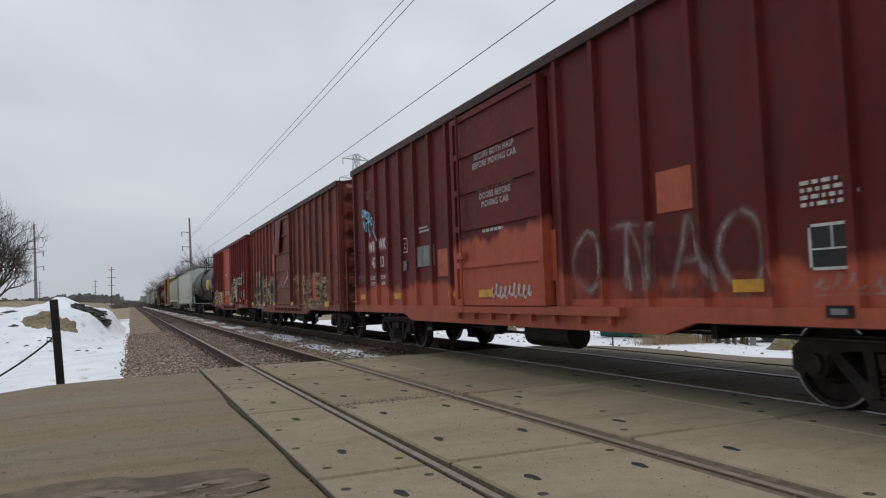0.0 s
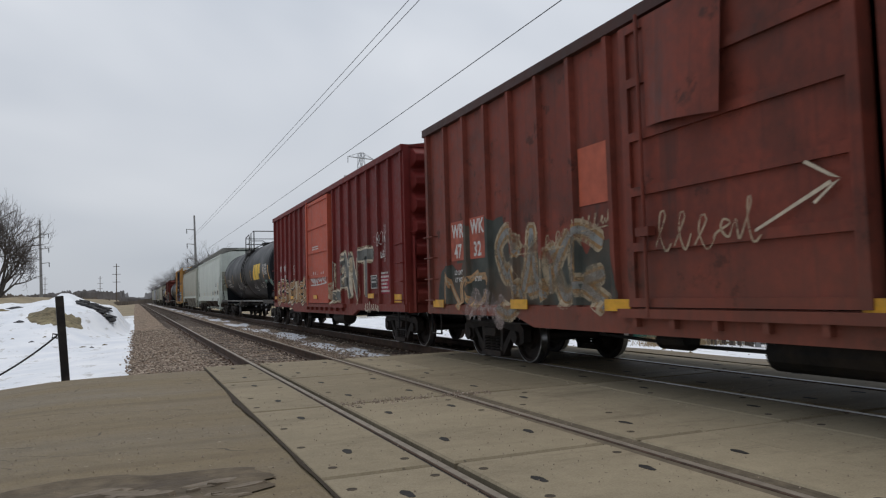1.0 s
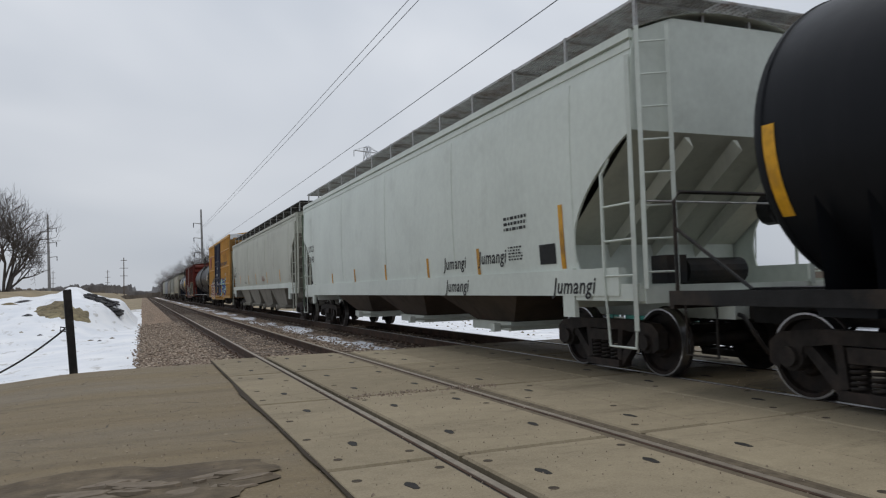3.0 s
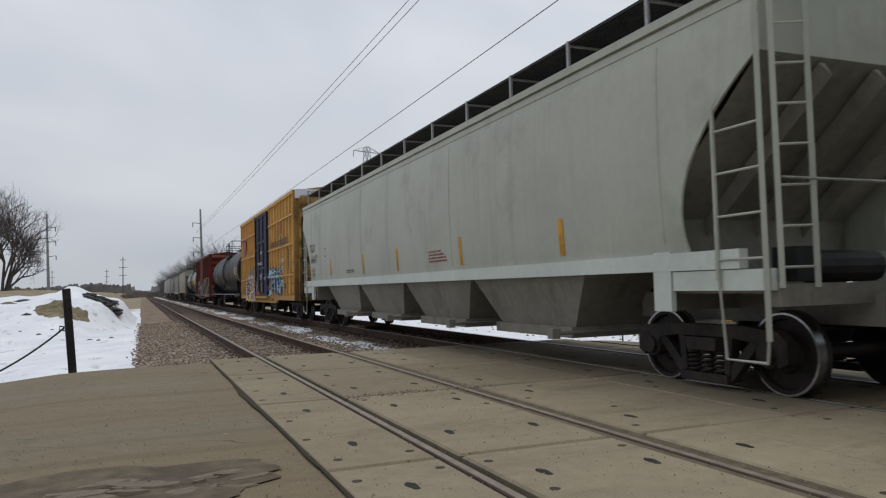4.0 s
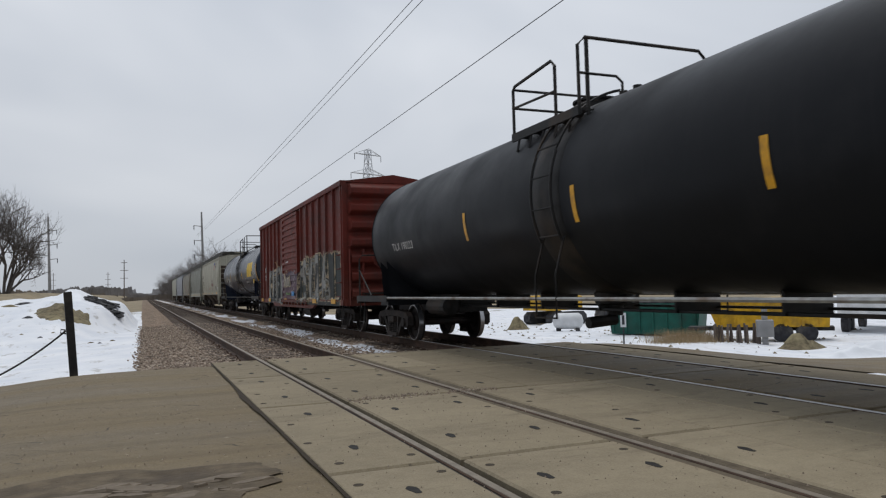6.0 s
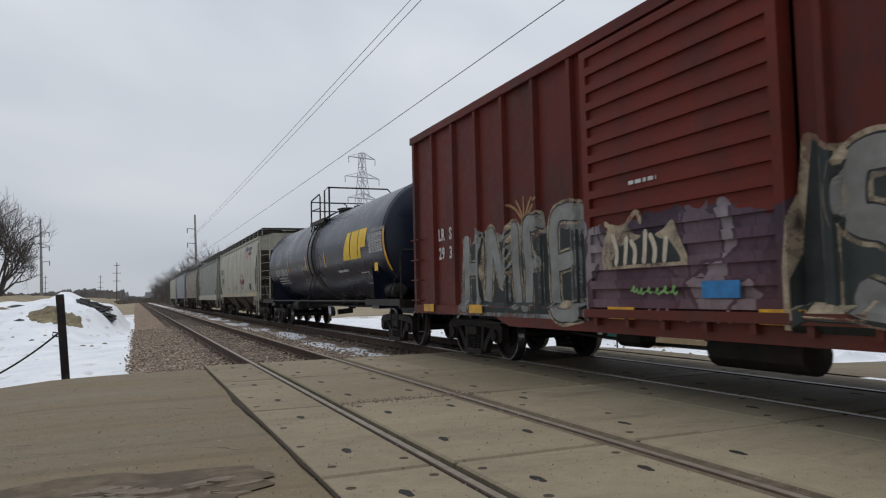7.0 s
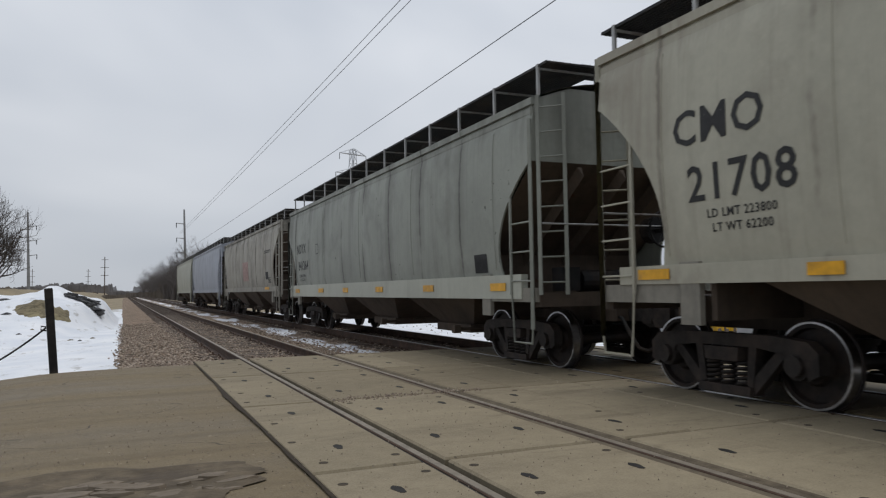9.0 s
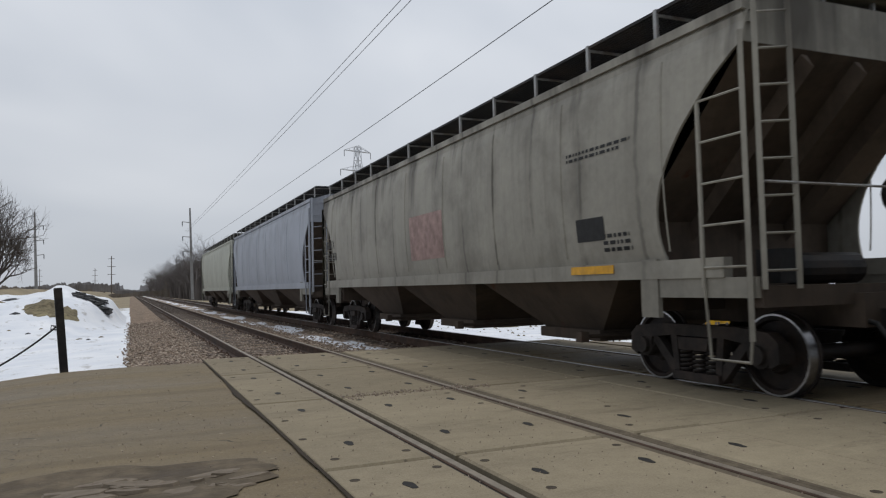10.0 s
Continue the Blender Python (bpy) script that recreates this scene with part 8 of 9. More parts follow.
def tank_j():
    c, patch, wrapped = tank_car(dict(L=16.6, paint=TANK_GLOSS, label="glossy black cylindrical tank car with a yellow mark and white lettering"))
    s0 = 178.3
    y = lambda s: s - s0
    tank_marks(c, patch, wrapped, s0, "ACFX 200629", (182.05, 178.9, 176.2), (y(183.55), 1.99), 0.27)
    patch("reflector", YELLOW_REFLECT, y(170.25), y(170.4), 1.75, 2.75, "yellow reflective strip")
    logo_blocks(patch, YELLOW_LOGO, y(172.95), 2.14, 2.2, 0.74, 0.25)
    placard(c, patch, y(171.0))
    wrapped("AAR 211 A 100W1", 0.09, WHITE_PAINT, y(170.8), 2.72)
    for k in range(3):
        for q in np.arange(182.6, 184.4, 0.15):
            patch("stencil_line", WHITE_PAINT, y(q), y(q) + 0.10, 1.68 + k * 0.1, 1.72 + k * 0.1, n=1)
    for q in np.arange(173.9, 175.0, 0.1):
        patch("stencil_line", WHITE_PAINT, y(q), y(q) + 0.07, 1.84, 1.90, n=1)
    for a, b, z0, z1 in ((172.8, 172.15, 1.48, 1.50), (172.8, 172.15, 1.76, 1.78), (172.8, 172.78, 1.48, 1.78), (172.17, 172.15, 1.48, 1.78), (172.5, 172.48, 1.56, 1.78)):
        patch("stencil_frame", WHITE_PAINT, y(b), y(a), z0, z1, n=3)
    plate(c, "tag_plate", YELLOW_LOGO, -1.5, y(170.9), y(170.66), 1.75, 1.95, "small yellow placard")
    enrol(c, s0)


def hopper_marks(c, hw, y, texts, xo=0.006):
    for t, sz, s, z in texts:
        ob = words(t, sz, BLACK_PAINT, c, 0, y(s), z, offset=0.018 * sz)
        for v in ob.data.vertices:
            v.co.x = -hw(v.co.z) - xo


def on_side(ob, hw, xo=0.007):
    if len(ob.data.vertices) < 120:  # enough rows to follow the bulge of the side
        bm = bmesh.new()
        bm.from_mesh(ob.data)
        bmesh.ops.subdivide_edges(bm, edges=[e for e in bm.edges if abs(e.verts[0].co.z - e.verts[1].co.z) > 0.1], cuts=5, use_grid_fill=True)
        bm.to_mesh(ob.data)
        bm.free()
    for v in ob.data.vertices:
        v.co.x = v.co.x * 0.0 - hw(v.co.z) - xo
    return ob


def hopper_e():
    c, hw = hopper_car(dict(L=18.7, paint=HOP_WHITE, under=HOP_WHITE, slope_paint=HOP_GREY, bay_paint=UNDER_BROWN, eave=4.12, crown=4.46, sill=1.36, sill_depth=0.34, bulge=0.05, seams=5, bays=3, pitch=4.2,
                            inset=1.34, knee=2.95, walk=4.56, board_paint=LIGHT_BAR, sill_paint=HOP_WHITE, label="clean pale grey covered hopper car with black marker tags"))
    s0 = 82.25
    y = lambda s: s - s0
    for s, z1 in ((87.6, 1.6), (85.1, 1.66), (82.4, 1.68), (79.65, 1.7), (77.27, 1.76), (74.57, 2.2)):
        on_side(plate(c, "reflector", YELLOW_REFLECT, -1.55, y(s), y(s - 0.11), 1.37, z1 + 0.05, "yellow reflective strip"), hw)
    hopper_marks(c, hw, y, (("UTCX", 0.2, 90.3, 2.45), ("58943", 0.2, 90.3, 2.1)))
    for a, z, w in ((78.25, 1.50, 0), (76.7, 1.54, 0), (78.1, 1.09, 1), (74.25, 1.05, 1)):
        ob = words("Jumangi", 0.215, BLACK_PAINT, c, -1.587, y(a), z, "graffiti", 0.004, slant=0.25, label="thin black handwritten graffiti")
        if not w:
            on_side(ob, hw)
    on_side(plate(c, "table_board", BLACK_PAINT, -1.55, y(75.14), y(74.7), 1.46, 1.74, "black data stencil"), hw)
    on_side(bars(c, BLACK_PAINT, -1.55, y(76.2), y(75.15), 2.0, 2.25, 3, seed=15), hw)
    on_side(bars(c, BLACK_PAINT, -1.55, y(76.1), y(75.6), 1.55, 1.78, 5, seed=16), hw)
    enrol(c, s0)


def hopper_f():
    c, hw = hopper_car(dict(L=20.6, paint=HOP_GREY, under=UNDER_TAN, slope_paint=UNDER_TAN, bay_paint=UNDER_TAN, eave=4.05, crown=4.4, sill=1.48, sill_depth=0.19, bulge=0.06, seams=4, bays=4, pitch=3.6, gate=0.56, mouth=1.1, foot=1.22,
                            inset=1.15, knee=3.3, walk=4.5, sill_paint=HOP_WHITE, label="light grey covered hopper car with four discharge bays"))
    s0 = 103.3
    y = lambda s: s - s0
    for s, z0 in ((109.7, 1.6), (106.2, 1.56), (103.5, 1.56), (100.0, 1.56), (96.6, 1.56)):
        on_side(plate(c, "reflector", YELLOW_REFLECT, -1.55, y(s), y(s - 0.13), z0, z0 + 0.5, "yellow reflective strip"), hw)
    hopper_marks(c, hw, y, (("TILX", 0.26, 112.0, 2.42), ("66417", 0.26, 111.8, 2.05), ("LD LMT", 0.1, 112.0, 1.78), ("LT WT", 0.1, 112.0, 1.63)))
    on_side(frame_box(c, -1.5, y(110.38), y(110.08), 2.2, 2.45, 0.015, BLACK_PAINT), hw)
    on_side(bars(c, FADED_RED, -1.55, y(101.5), y(100.5), 1.65, 1.9, 4, seed=21), hw)
    on_side(bars(c, BLACK_PAINT, -1.55, y(107.8), y(106.7), 1.62, 1.72, 2, seed=22), hw)
    enrol(c, s0)


def boxcar_g():
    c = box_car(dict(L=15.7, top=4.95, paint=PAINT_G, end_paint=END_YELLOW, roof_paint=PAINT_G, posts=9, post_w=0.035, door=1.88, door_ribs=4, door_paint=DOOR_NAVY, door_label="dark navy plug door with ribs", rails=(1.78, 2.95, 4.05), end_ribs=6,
                     door_stiles=(-1.7, -0.6, 0.55, 1.7), slide=0, label="tall yellow boxcar with a navy door, lettering and bright graffiti"))
    s0 = 123.2
    y = lambda s: s - s0
    splash(c, SOFT_GREY, y(126.2), y(125.2), 2.2, 2.45, box_skin(15.7, 1.88, 9, (1.78, 2.95, 4.05), 0.035), "thin grey overspray", 0.002, 0.2, 19)
    for t, z, sz, yy in (("FB", 2.5, 0.26, 129.2), ("OX", 2.5, 0.26, 128.5), ("5", 2.05, 0.26, 129.88), ("05", 2.05, 0.26, 129.2), ("75", 2.05, 0.26, 128.5), ("5", 2.05, 0.26, 127.8)):
        words(t, sz, BLACK_PAINT, c, XS - 0.004, y(yy), z)
    words("next\nload", 0.19, BLACK_PAINT, c, XS - 0.004, y(129.9), 3.62, slant=0.2)
    words("any\nroad", 0.19, BLACK_PAINT, c, XS - 0.004, y(127.8), 3.56, slant=0.2)
    # wordless crossed-arrow mark
    yy, zz = y(128.95), 3.58
    for mat, shapes in ((LOGO_BLUE, (((0.60, 0.50), (0.44, 0.56), (-0.62, -0.34), (-0.50, -0.52)), ((-0.60, 0.52), (-0.40, 0.58), (0.50, -0.50), (0.30, -0.52)))),
                        (LOGO_RED, (((0.64, 0.36), (0.50, 0.46), (0.16, 0.02), (0.34, -0.02)), ((0.64, -0.36), (0.46, -0.44), (0.16, 0.0), (0.32, 0.03)), ((-0.64, 0.40), (-0.46, 0.50), (-0.14, 0.02), (-0.30, -0.02)), ((-0.64, -0.34), (-0.48, -0.42), (-0.14, 0.0), (-0.30, 0.03))))):
        for k, q in enumerate(shapes):
            part("painted_mark", Geo().add([(XP + (0.014 if mat is LOGO_BLUE else 0.010) - 0.003 * k, yy + p, zz + v) for p, v in q], [(0, 1, 2, 3)]), mat, c, "blue painted bar" if mat is LOGO_BLUE else "red painted bar")
    words("Railcar", 0.31, BLACK_PAINT, c, XP - 0.008, y(120.0), 3.05, offset=0.010)
    words("Pooling", 0.31, BLACK_PAINT, c, XP - 0.008, y(118.6), 3.05, offset=0.010)
    words("Experts", 0.31, BLACK_PAINT, c, XP - 0.008, y(117.2), 3.05, offset=0.010)
    for a, b in ((119.3, 118.95), (118.8, 118.4), (118.3, 117.9)):
        plate(c, "painted_mark", FADED_RED, XS - 0.004, y(a), y(b), 3.5, 4.0, "faded red painted block")
    words("EXCESS HEIGHT CAR", 0.15, BLACK_PAINT, c, 0.0, -7.995, 4.74, turn=END)
    part("end_band", Geo().box(-1.5, 1.5, -7.985, -7.86, 4.62, 4.96), PALE, c, "white painted band across the top of the end")
    sk = box_skin(15.7, 1.88, 9, (1.78, 2.95, 4.05), 0.035)
    piece(c, (("D", y(121.25), y(120.6)), ("A", y(120.55), y(119.85)), ("N", y(119.75), y(119.2)), ("K", y(119.2), y(118.7)), ("S", y(118.75), y(118.3))), 1.08, 1.98, ((BLUE_SPRAY, 0.20, 0.004), (MINT_SPRAY, 0.135, 0.007)), sk, "mint graffiti letter edged in blue", 3, 0.07)
    piece(c, (("O", y(118.42), y(117.85)),), 1.5, 2.1, ((BLUE_SPRAY, 0.16, 0.0035), (MINT_SPRAY, 0.13, 0.006), (BLACK_PAINT, 0.02, 0.008)), sk, "mint graffiti figure", 8, 0.1)
    plate(c, "warning_panel", YELLOW_REFLECT, XS - 0.004, y(116.72), y(116.40), 0.98, 1.72, "bright yellow painted panel", 0.006)
    plate(c, "painted_mark", LOGO_RED, XS - 0.004, y(116.60), y(116.42), 0.97, 1.06, "small red painted panel", 0.009)
    bars(c, BLACK_PAINT, XS - 0.004, y(117.05), y(116.55), 2.0, 3.0, 9, seed=77)
    scribble(c, WHITE_PAINT, XP - 0.02, y(117.9), y(117.0), 2.3, 2.5, 71, 6, 0.014)
    MAROON, SAND = simple("spray_maroon", (0.30, 0.075, 0.060), 0.6, 0, 0.35, 4), simple("spray_sand", (0.66, 0.60, 0.52), 0.6, 0, 0.25, 5)
    BRICKY, PLUM = simple("spray_brick", (0.44, 0.17, 0.11), 0.6, 0, 0.35, 4), simple("spray_plum", (0.15, 0.04, 0.060), 0.6, 0, 0.35, 4)
    splash(c, SOFT_GREY, y(128.2), y(125.1), 1.2, 2.28, sk, "thin grey overspray", 0.003, 0.3, 14)
    splash(c, SAND, y(128.85), y(124.9), 0.70, 1.72, sk, "pale sand graffiti ground", 0.004, 0.25, 11, 0.05, 0.45)
    rng = random.Random(17)
    for i in range(44):  # curved blades that lean and taper
        a, z0 = rng.uniform(125.1, 128.6), rng.uniform(0.74, 1.55)
        hgt, lean = rng.uniform(0.3, 0.75), rng.uniform(-0.45, 0.35)
        way, wid = [(y(a), z0), (y(a - lean * 0.3), z0 + hgt * 0.5), (y(a - lean), min(2.2, z0 + hgt))], rng.uniform(0.10, 0.21)
        part("graffiti_edge", stroke(Geo(), way, wid + 0.028, sk, 0.006 + 0.0006 * i), SAND, c, "pale edge of a graffiti blade")
        part("graffiti_blade", stroke(Geo(), way, wid, sk, 0.0063 + 0.0006 * i), (MAROON, BRICKY, MAROON, PLUM)[i % 4], c, "maroon curved graffiti blade")
    plate(c, "stencil_ground", YELLOW_REFLECT, -1.578, y(128.1), y(127.0), 0.66, 0.86, "bare yellow stencil panel", 0.004)
    splash(c, simple("spray_orange", (0.55, 0.22, 0.06), 0.6, 0, 0.3, 4), y(129.55), y(129.15), 1.55, 1.85, sk, "small orange sprayed figure", 0.004, 0.1, 6)
    splash(c, SOFT_GREY, y(129.7), y(128.6), 0.95, 1.45, sk, "thin grey overspray", 0.003, 0.2, 16)
    for a in (130.3, 128.2, 125.8, 123.2, 120.4):
        plate(c, "reflector", YELLOW_REFLECT, XP - 0.012, y(a), y(a - 0.14), 1.15, 1.6, "yellow reflective strip", 0.008)
    for z, a, b, sd in ((3.1, 124.9, 124.5, 3), (2.9, 123.2, 122.5, 5), (2.4, 124.0, 122.6, 8), (1.7, 122.2, 121.6, 9)):
        bars(c, WHITE_PAINT, -1.635, y(a), y(b), z, z + 0.14, 2, seed=sd)
    scribble(c, WHITE_PAINT, -1.64, y(123.4), y(122.8), 1.75, 2.1, 74, 7, 0.014)
    splash(c, SOFT_GREY, y(125.0), y(124.0), 1.0, 1.75, sk, "thin grey overspray on the door", 0.003, 0.3, 33)
    splash(c, MAROON, y(124.9), y(123.3), 1.0, 1.16, sk, "maroon graffiti foot on the door", 0.005, 0.2, 34)
    frame_box(c, XS - 0.004, y(127.3), y(126.95), 2.2, 2.52, 0.02, BLACK_PAINT)
    plate(c, "table_board", BLACK_PAINT, XS - 0.004, y(117.50), y(117.16), 1.22, 1.50, "black data stencil")
    frame_box(c, XS - 0.012, y(117.50), y(117.16), 1.22, 1.50)
    enrol(c, s0)


def boxcar_i():
    c = box_car(dict(L=15.7, paint=PAINT_I, roof_paint=PAINT_I, posts=7, post_w=0.04, door=1.62, door_ribs=15, door_paint=DOOR_I, door_label="ribbed sliding door sprayed purple below", label="dark red boxcar covered with grey and cream graffiti"))
    s0 = 160.2
    y = lambda s: s - s0
    for t, z, sz, yy in (("LR", 2.17, 0.22, 166.66), ("S", 2.17, 0.22, 166.24), ("29", 1.82, 0.22, 166.66), ("3", 1.82, 0.22, 166.24)):
        words(t, sz, WHITE_PAINT, c, XS - 0.004, y(yy), z, offset=0.04 * sz, wide=0.86)
    sk = box_skin(15.7, 1.62, 7)
    splash(c, SOFT_CREAM, y(158.75), y(152.6), 0.80, 2.42, sk, "cream overspray along the edge", 0.003, 0.22, 21)
    splash(c, DARK_FIELD, y(158.65), y(152.7), 0.78, 2.36, sk, "black-green graffiti ground", 0.004, 0.22, 21)
    piece(c, (("S", y(158.2), y(157.45)), ("Y", y(157.4), y(156.55)), ("Z", y(156.35), y(155.45)), ("A", y(155.3), y(154.2))), 0.98, 2.25, ((SOFT_CREAM, 0.195, 0.006), (BLACK_PAINT, 0.155, 0.007), (SILVER, 0.132, 0.009)), sk, "large silver-grey graffiti letter on black", 2, 0.04)
    splash(c, SOFT_GREY, y(165.85), y(161.7), 0.80, 2.15, sk, "grey graffiti ground", 0.003, 0.3, 25)
    splash(c, DARK_FIELD, y(165.7), y(161.8), 0.86, 2.0, sk, "black-green graffiti ground", 0.004, 0.25, 24)
    piece(c, (("H", y(165.65), y(164.9)), ("M", y(164.8), y(163.65)), ("F", y(163.5), y(162.85)), ("E", y(162.8), y(161.85))), 0.9, 2.18, ((SOFT_CREAM, 0.165, 0.006), (BLACK_PAINT, 0.128, 0.007), (SILVER, 0.108, 0.009)), sk, "grey and cream graffiti letter", 7, 0.05)
    for k in range(5):
        stroke_g = stroke(Geo(), [(y(163.5), 2.2), (y(163.5 + 0.12 * (k - 2)), 2.42), (y(163.5 + 0.24 * (k - 2)), 2.6 - 0.04 * abs(k - 2))], 0.022, sk, 0.006)
        part("spray_ray", stroke_g, TAN_SPRAY, c)
    splash(c, SOFT_CREAM, y(161.4), y(159.9), 1.42, 1.85, sk, "cream overspray on the ribbed door", 0.003, 0.25, 31)
    splash(c, DARK_FIELD, y(161.2), y(160.0), 1.46, 1.72, sk, "dark graffiti ground on the ribbed door", 0.005, 0.15, 32)
    for k in range(6):  # crooked upright strokes and a hook
        m = 161.1 - 0.17 * k
        part("graffiti_stroke", stroke(Geo(), [(y(m), 1.46), (y(m - 0.03), 1.62), (y(m + 0.05 * (-1) ** k), 1.84 - 0.05 * (k % 3))], 0.035, sk, 0.008), CREAM_PAINT, c, "cream graffiti stroke")
    part("graffiti_stroke", stroke(Geo(), [(y(161.3), 1.98), (y(161.0), 1.86), (y(160.7), 2.05), (y(160.62), 1.9)], 0.03, sk, 0.008), SOFT_CREAM, c)
    scribble(c, simple("spray_lime", (0.22, 0.42, 0.14), 0.6), 0, y(160.85), y(160.05), 1.12, 1.22, 82, 6, 0.013, skin=sk)
    plate(c, "sticker", simple("sticker_blue", (0.04, 0.22, 0.5), 0.5), -1.645, y(159.7), y(159.2), 1.08, 1.25, "blue sticker")
    bars(c, WHITE_PAINT, -1.645, y(160.8), y(160.2), 2.35, 2.43, 1, seed=33)
    for a in (167.4, 165.3, 161.3, 159.0, 156.2, 153.6):
        plate(c, "reflector", YELLOW_REFLECT, XP - 0.03 if 158 < a < 162 else XP - 0.006, y(a), y(a - 0.5), 0.84, 0.98, "yellow reflective strip", 0.008)
    scribble(c, simple("spray_pink", (0.36, 0.20, 0.26), 0.6), 0, y(160.6), y(159.3), 0.84, 0.96, 83, 9, 0.014, skin=sk)
    enrol(c, s0)


def grain_hopper(near, far, paint, label, texts=(), under=UNDER_BROWN, **kw):
    L = far - near
    spec = dict(L=L, paint=paint, under=under, slope_paint=UNDER_BROWN, bay_paint=UNDER_BROWN, pad_paint=UNDER_TAN, eave=3.98, crown=4.28, sill=1.42, sill_depth=0.2, bulge=0.09, seams=8, bays=3, pitch=(L - 4.2) / 3,
                inset=1.12, knee=3.35, walk=4.38, label=label)
    spec.update(kw)
    c, hw = hopper_car(spec)
    s0 = (near + far) / 2
    enrol(c, s0)
    return c, hw, (lambda s: s - s0)


def hoppers_tail():
    c, hw, y = grain_hopper(188.5, 205.3, HOP_TAN, "tan covered hopper car with dirty ends and red graffiti emblem", truck=1.4, sill_paint=HOP_TAN)
    hopper_marks(c, hw, y, (("CMO", 0.36, 203.35, 2.62), ("21708", 0.36, 203.1, 2.04), ("LD LMT 223800", 0.085, 203.1, 1.86), ("LT WT 62200", 0.085, 203.1, 1.72), ("BUILDING\nAMERICA", 0.17, 191.0, 3.5)))
    words("CMO\n21708", 0.13, BLACK_PAINT, c, 1.0, -8.44, 3.75, turn=END)
    on_side(part("shield_mark", Geo().add([(-1.55, y(192.15) + p, 3.42 + q) for p, q in ((0.34, 0.24), (0.34, 0.08), (-0.34, 0.08), (-0.34, 0.24), (-0.18, 0.32), (0.0, 0.27), (0.18, 0.32))], [(0, 1, 2, 3, 4, 5, 6)]), LOGO_BLUE, c, "blue field of a shield mark"), hw)
    for i in range(7):
        p = 0.30 - i * 0.1
        on_side(plate(c, "shield_mark", LOGO_RED if i % 2 == 0 else WHITE_PAINT, -1.55, y(192.15) + p, y(192.15) + p - 0.075, 3.12 + 0.5 * max(0, abs(p - 0.04) - 0.12), 3.49, "red and white bars of a shield mark"), hw)
    ring = [(0, y(194.0) + 0.52 * math.cos(a), 2.02 + 0.40 * math.sin(a)) for a in [i * 6.2832 / 40 for i in range(40)]]
    g = Geo()
    g.grid([[(0, p[1], p[2]) for p in ring], [(0, y(194.0) + (p[1] - y(194.0)) * 0.88, 2.02 + (p[2] - 2.02) * 0.88) for p in ring]], True)
    on_side(part("graffiti_emblem", g, RED_SPRAY, c, "dark red sprayed ring"), hw, 0.01)
    for k in range(11):  # a band of crooked strokes across the ring that runs out into the wings
        m = 194.72 - 0.145 * k
        on_side(part("graffiti_stroke", stroke(Geo(), [(y(m), 1.86 + 0.04 * (k % 2)), (y(m - 0.07), 1.99 + 0.03 * (k % 3)), (y(m - 0.02 - 0.05 * (k % 2)), 2.15 - 0.03 * (k % 3))], 0.034, FLAT), RED_SPRAY, c), hw, 0.012)
    on_side(part("graffiti_stroke", stroke(Geo(), [(y(194.75), 2.08), (y(194.2), 1.90), (y(193.9), 1.96), (y(193.3), 2.10)], 0.026, FLAT), RED_SPRAY, c), hw, 0.013)
    on_side(part("graffiti_wing", Geo().add([(0, y(s), z) for s, z in ((194.85, 2.12), (194.6, 1.95), (194.55, 2.02), (194.4, 1.88), (193.3, 2.12), (193.5, 1.9), (193.6, 1.98), (193.7, 1.86))], [(0, 1, 2), (4, 5, 6)]), RED_SPRAY, c), hw, 0.011)
    words_on = (("CAUTION", 1.84), ("OPEN HATCH COVERS", 1.74), ("BEFORE UNLOADING CAR", 1.64))
    for t, z in words_on:
        ob = words(t, 0.075, FADED_RED, c, 0, y(196.55), z)
        on_side(ob, hw)
    on_side(bars(c, FADED_RED, -1.5, y(200.6), y(199.4), 1.6, 1.78, 2, seed=42), hw)
    for s, w in ((204.6, 0.5), (202.4, 0.35), (200.4, 0.35), (197.6, 0.5), (194.4, 0.3), (191.0, 0.9)):
        plate(c, "reflector", YELLOW_REFLECT, -1.592, y(s), y(s - w), 1.27, 1.38, "yellow reflective strip")
    on_side(plate(c, "table_board", BLACK_PAINT, -1.5, y(191.45), y(190.92), 1.56, 1.86, "black data stencil"), hw)
    on_side(plate(c, "sticker", PALE, -1.5, y(190.0), y(189.75), 1.55, 1.8, "pale repair sticker"), hw)

    c, hw, y = grain_hopper(206.9, 223.4, HOP_STAINED, "grey covered hopper car streaked with dark stains", eave=3.90, crown=4.22, walk=4.42, sill=1.40, sill_depth=0.36, seams=5, sill_paint=HOP_GREY, inset=1.05, knee=3.0, bulge=0.07)
    hopper_marks(c, hw, y, (("NDYX", 0.3, 221.42, 2.42), ("841364", 0.3, 221.2, 1.88), ("LD LMT 223900", 0.085, 221.4, 1.66), ("LT WT 62100", 0.085, 221.4, 1.53)))
    on_side(frame_box(c, -1.5, y(219.5), y(219.2), 2.3, 2.6, 0.02, BLACK_PAINT), hw)
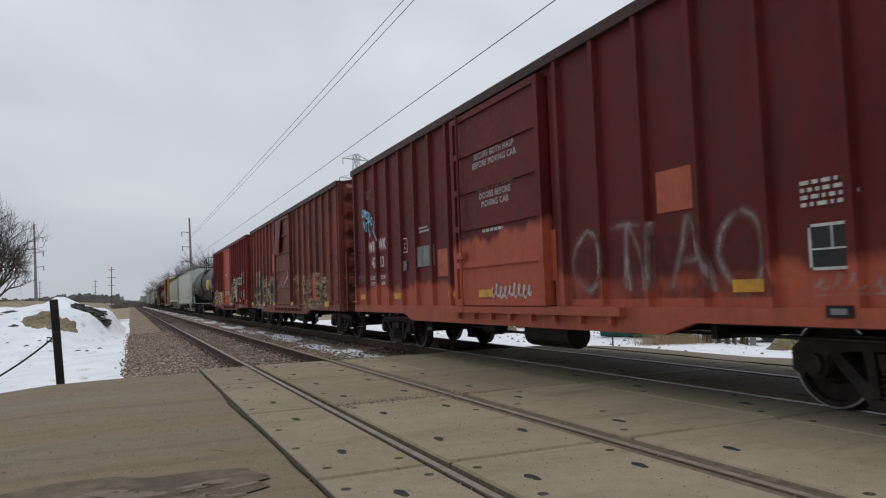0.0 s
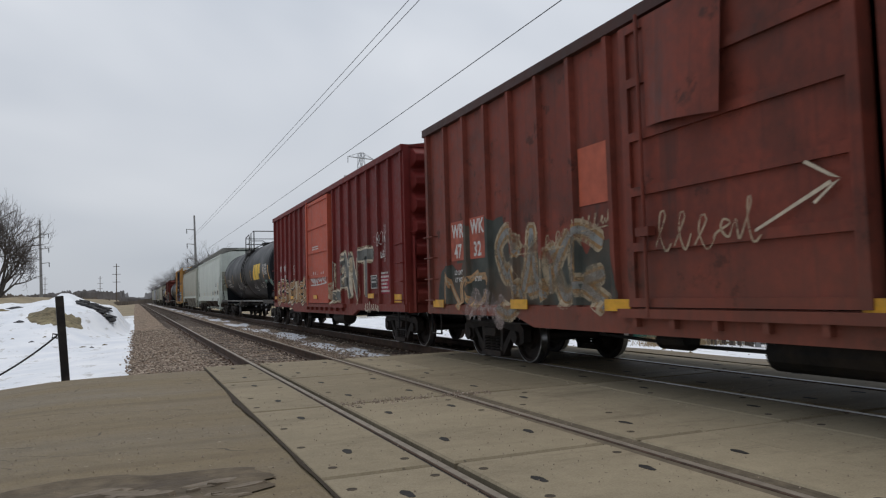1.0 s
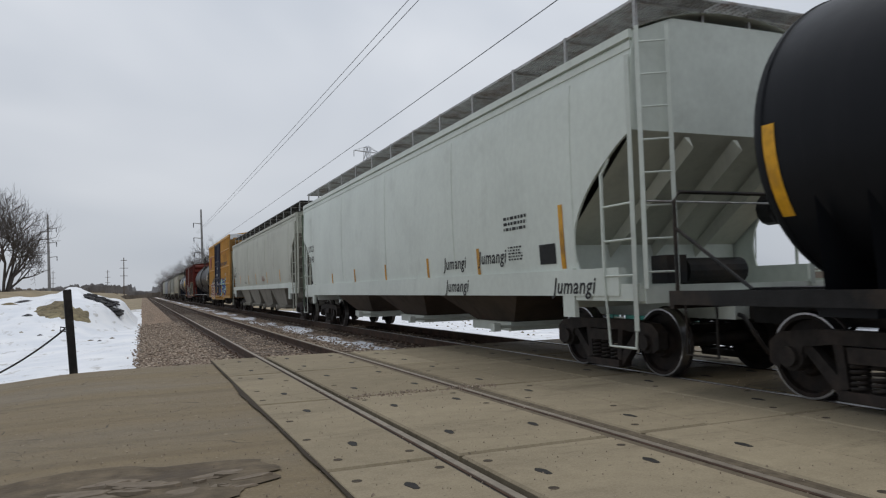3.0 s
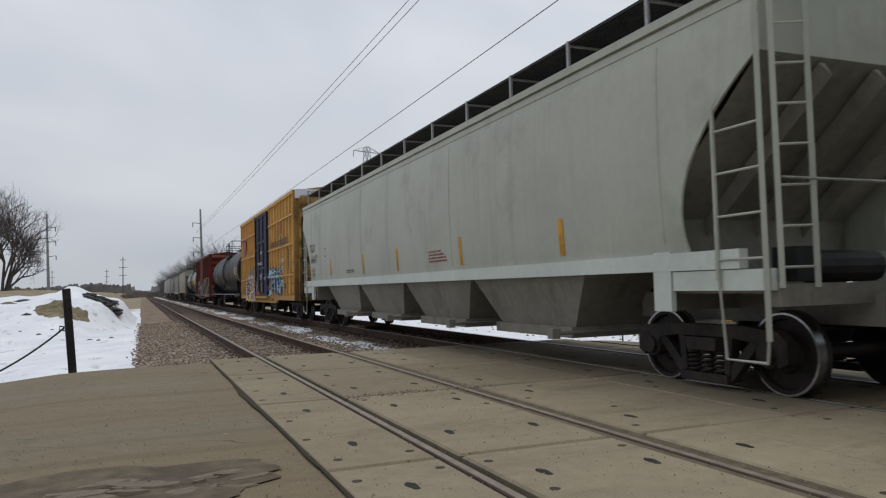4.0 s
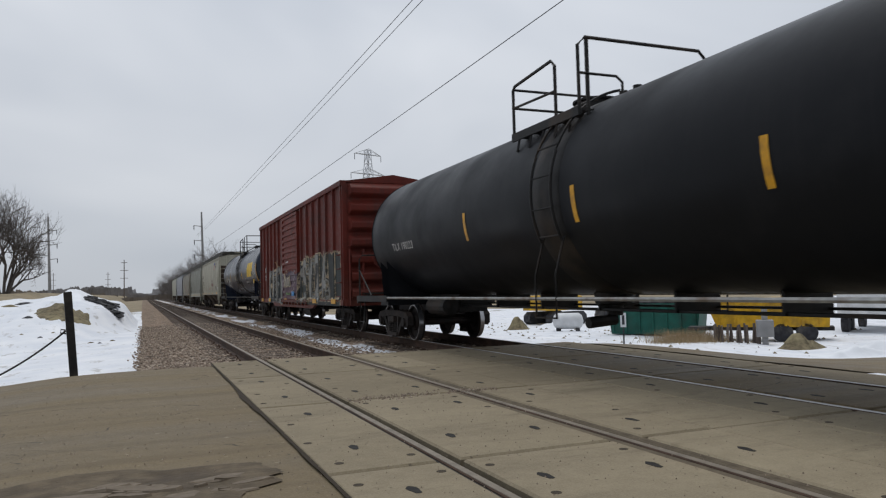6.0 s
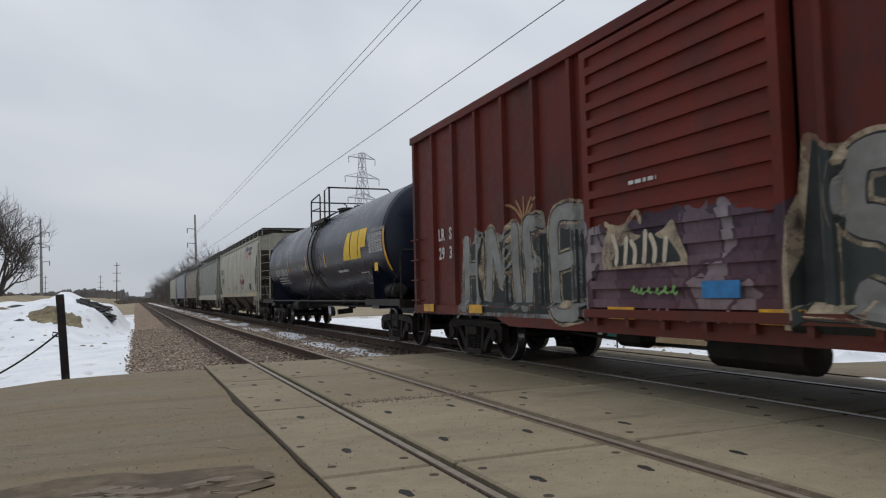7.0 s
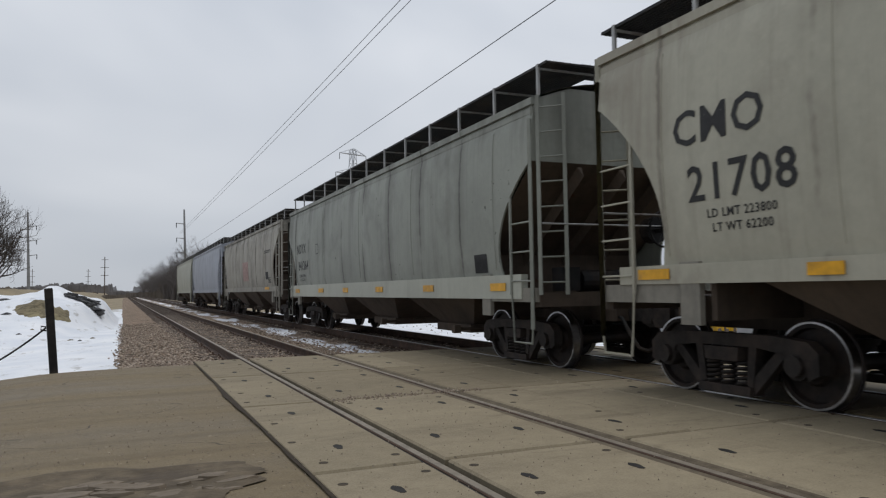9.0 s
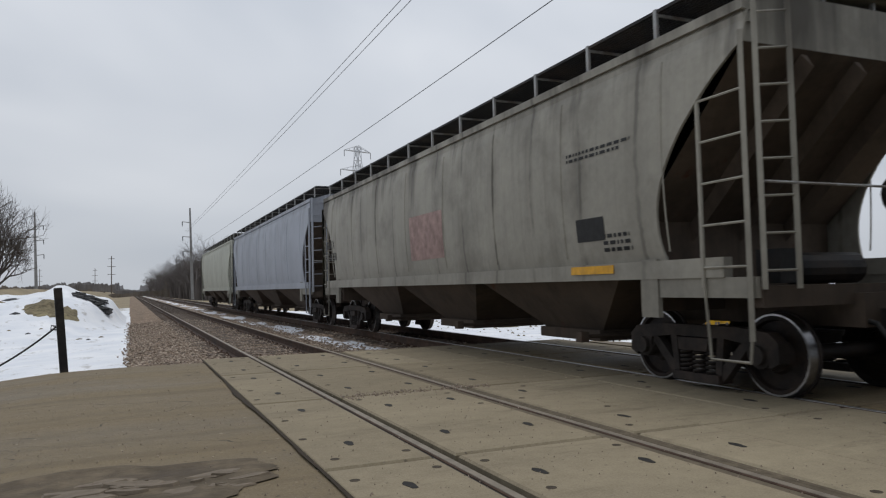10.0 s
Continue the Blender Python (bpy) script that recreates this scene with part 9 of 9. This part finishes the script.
    for s, w in ((222.3, 0.55), (219.2, 0.55), (216.6, 0.45), (213.9, 0.5), (211.0, 0.5), (208.2, 0.5)):
        plate(c, "reflector", YELLOW_REFLECT, -1.592, y(s), y(s - w), 1.16, 1.28, "yellow reflective strip")
    on_side(plate(c, "table_board", BLACK_PAINT, -1.5, y(208.8), y(208.35), 1.45, 1.75, "black data stencil"), hw)

    c, hw, y = grain_hopper(225.1, 241.4, HOP_DIRTY, "dirty grey covered hopper car with dark stains under the eaves", eave=3.85, crown=4.10, walk=4.27, seams=8, truck=1.35, inset=1.3, knee=3.45)
    hopper_marks(c, hw, y, (("GAFX", 0.22, 240.4, 2.32), ("126158", 0.22, 240.3, 1.98)))
    on_side(plate(c, "table_board", BLACK_PAINT, -1.5, y(227.95), y(227.36), 1.71, 2.0, "black data stencil"), hw)
    on_side(bars(c, BLACK_PAINT, -1.5, y(228.1), y(226.4), 2.74, 2.88, 2, seed=52), hw)
    on_side(bars(c, BLACK_PAINT, -1.5, y(227.4), y(226.7), 1.55, 1.8, 3, seed=53), hw)
    on_side(plate(c, "paint_patch", simple("pink_patch", (0.42, 0.29, 0.26), 0.7), -1.5, y(234.0), y(232.3), 1.72, 2.6, "faint pink repaint"), hw, 0.006)
    plate(c, "reflector", YELLOW_REFLECT, -1.592, y(228.1), y(227.2), 1.3, 1.4, "yellow reflective strip")

    grain_hopper(243.2, 261.9, HOP_BLUE, "pale blue-grey covered hopper car", eave=4.1, crown=4.4, walk=4.5, seams=8)
    grain_hopper(263.4, 281.4, HOP_GREY, "pale grey covered hopper car at the tail of the train", eave=4.1, crown=4.4, walk=4.5, seams=6)


boxcar_a()
boxcar_b()
boxcar_c()
tank_d()
hopper_e()
hopper_f()
boxcar_g()
tank_h()
boxcar_i()
tank_j()
hoppers_tail()


def motions():
    """The train runs towards the road at one speed."""
    for car, middle in TRAIN:
        walk(car, [(t, pose(T2, middle - SPEED * t, 0)) for t in (0.0, 2.5, 5.0, 7.5, 10.0)])


motions()
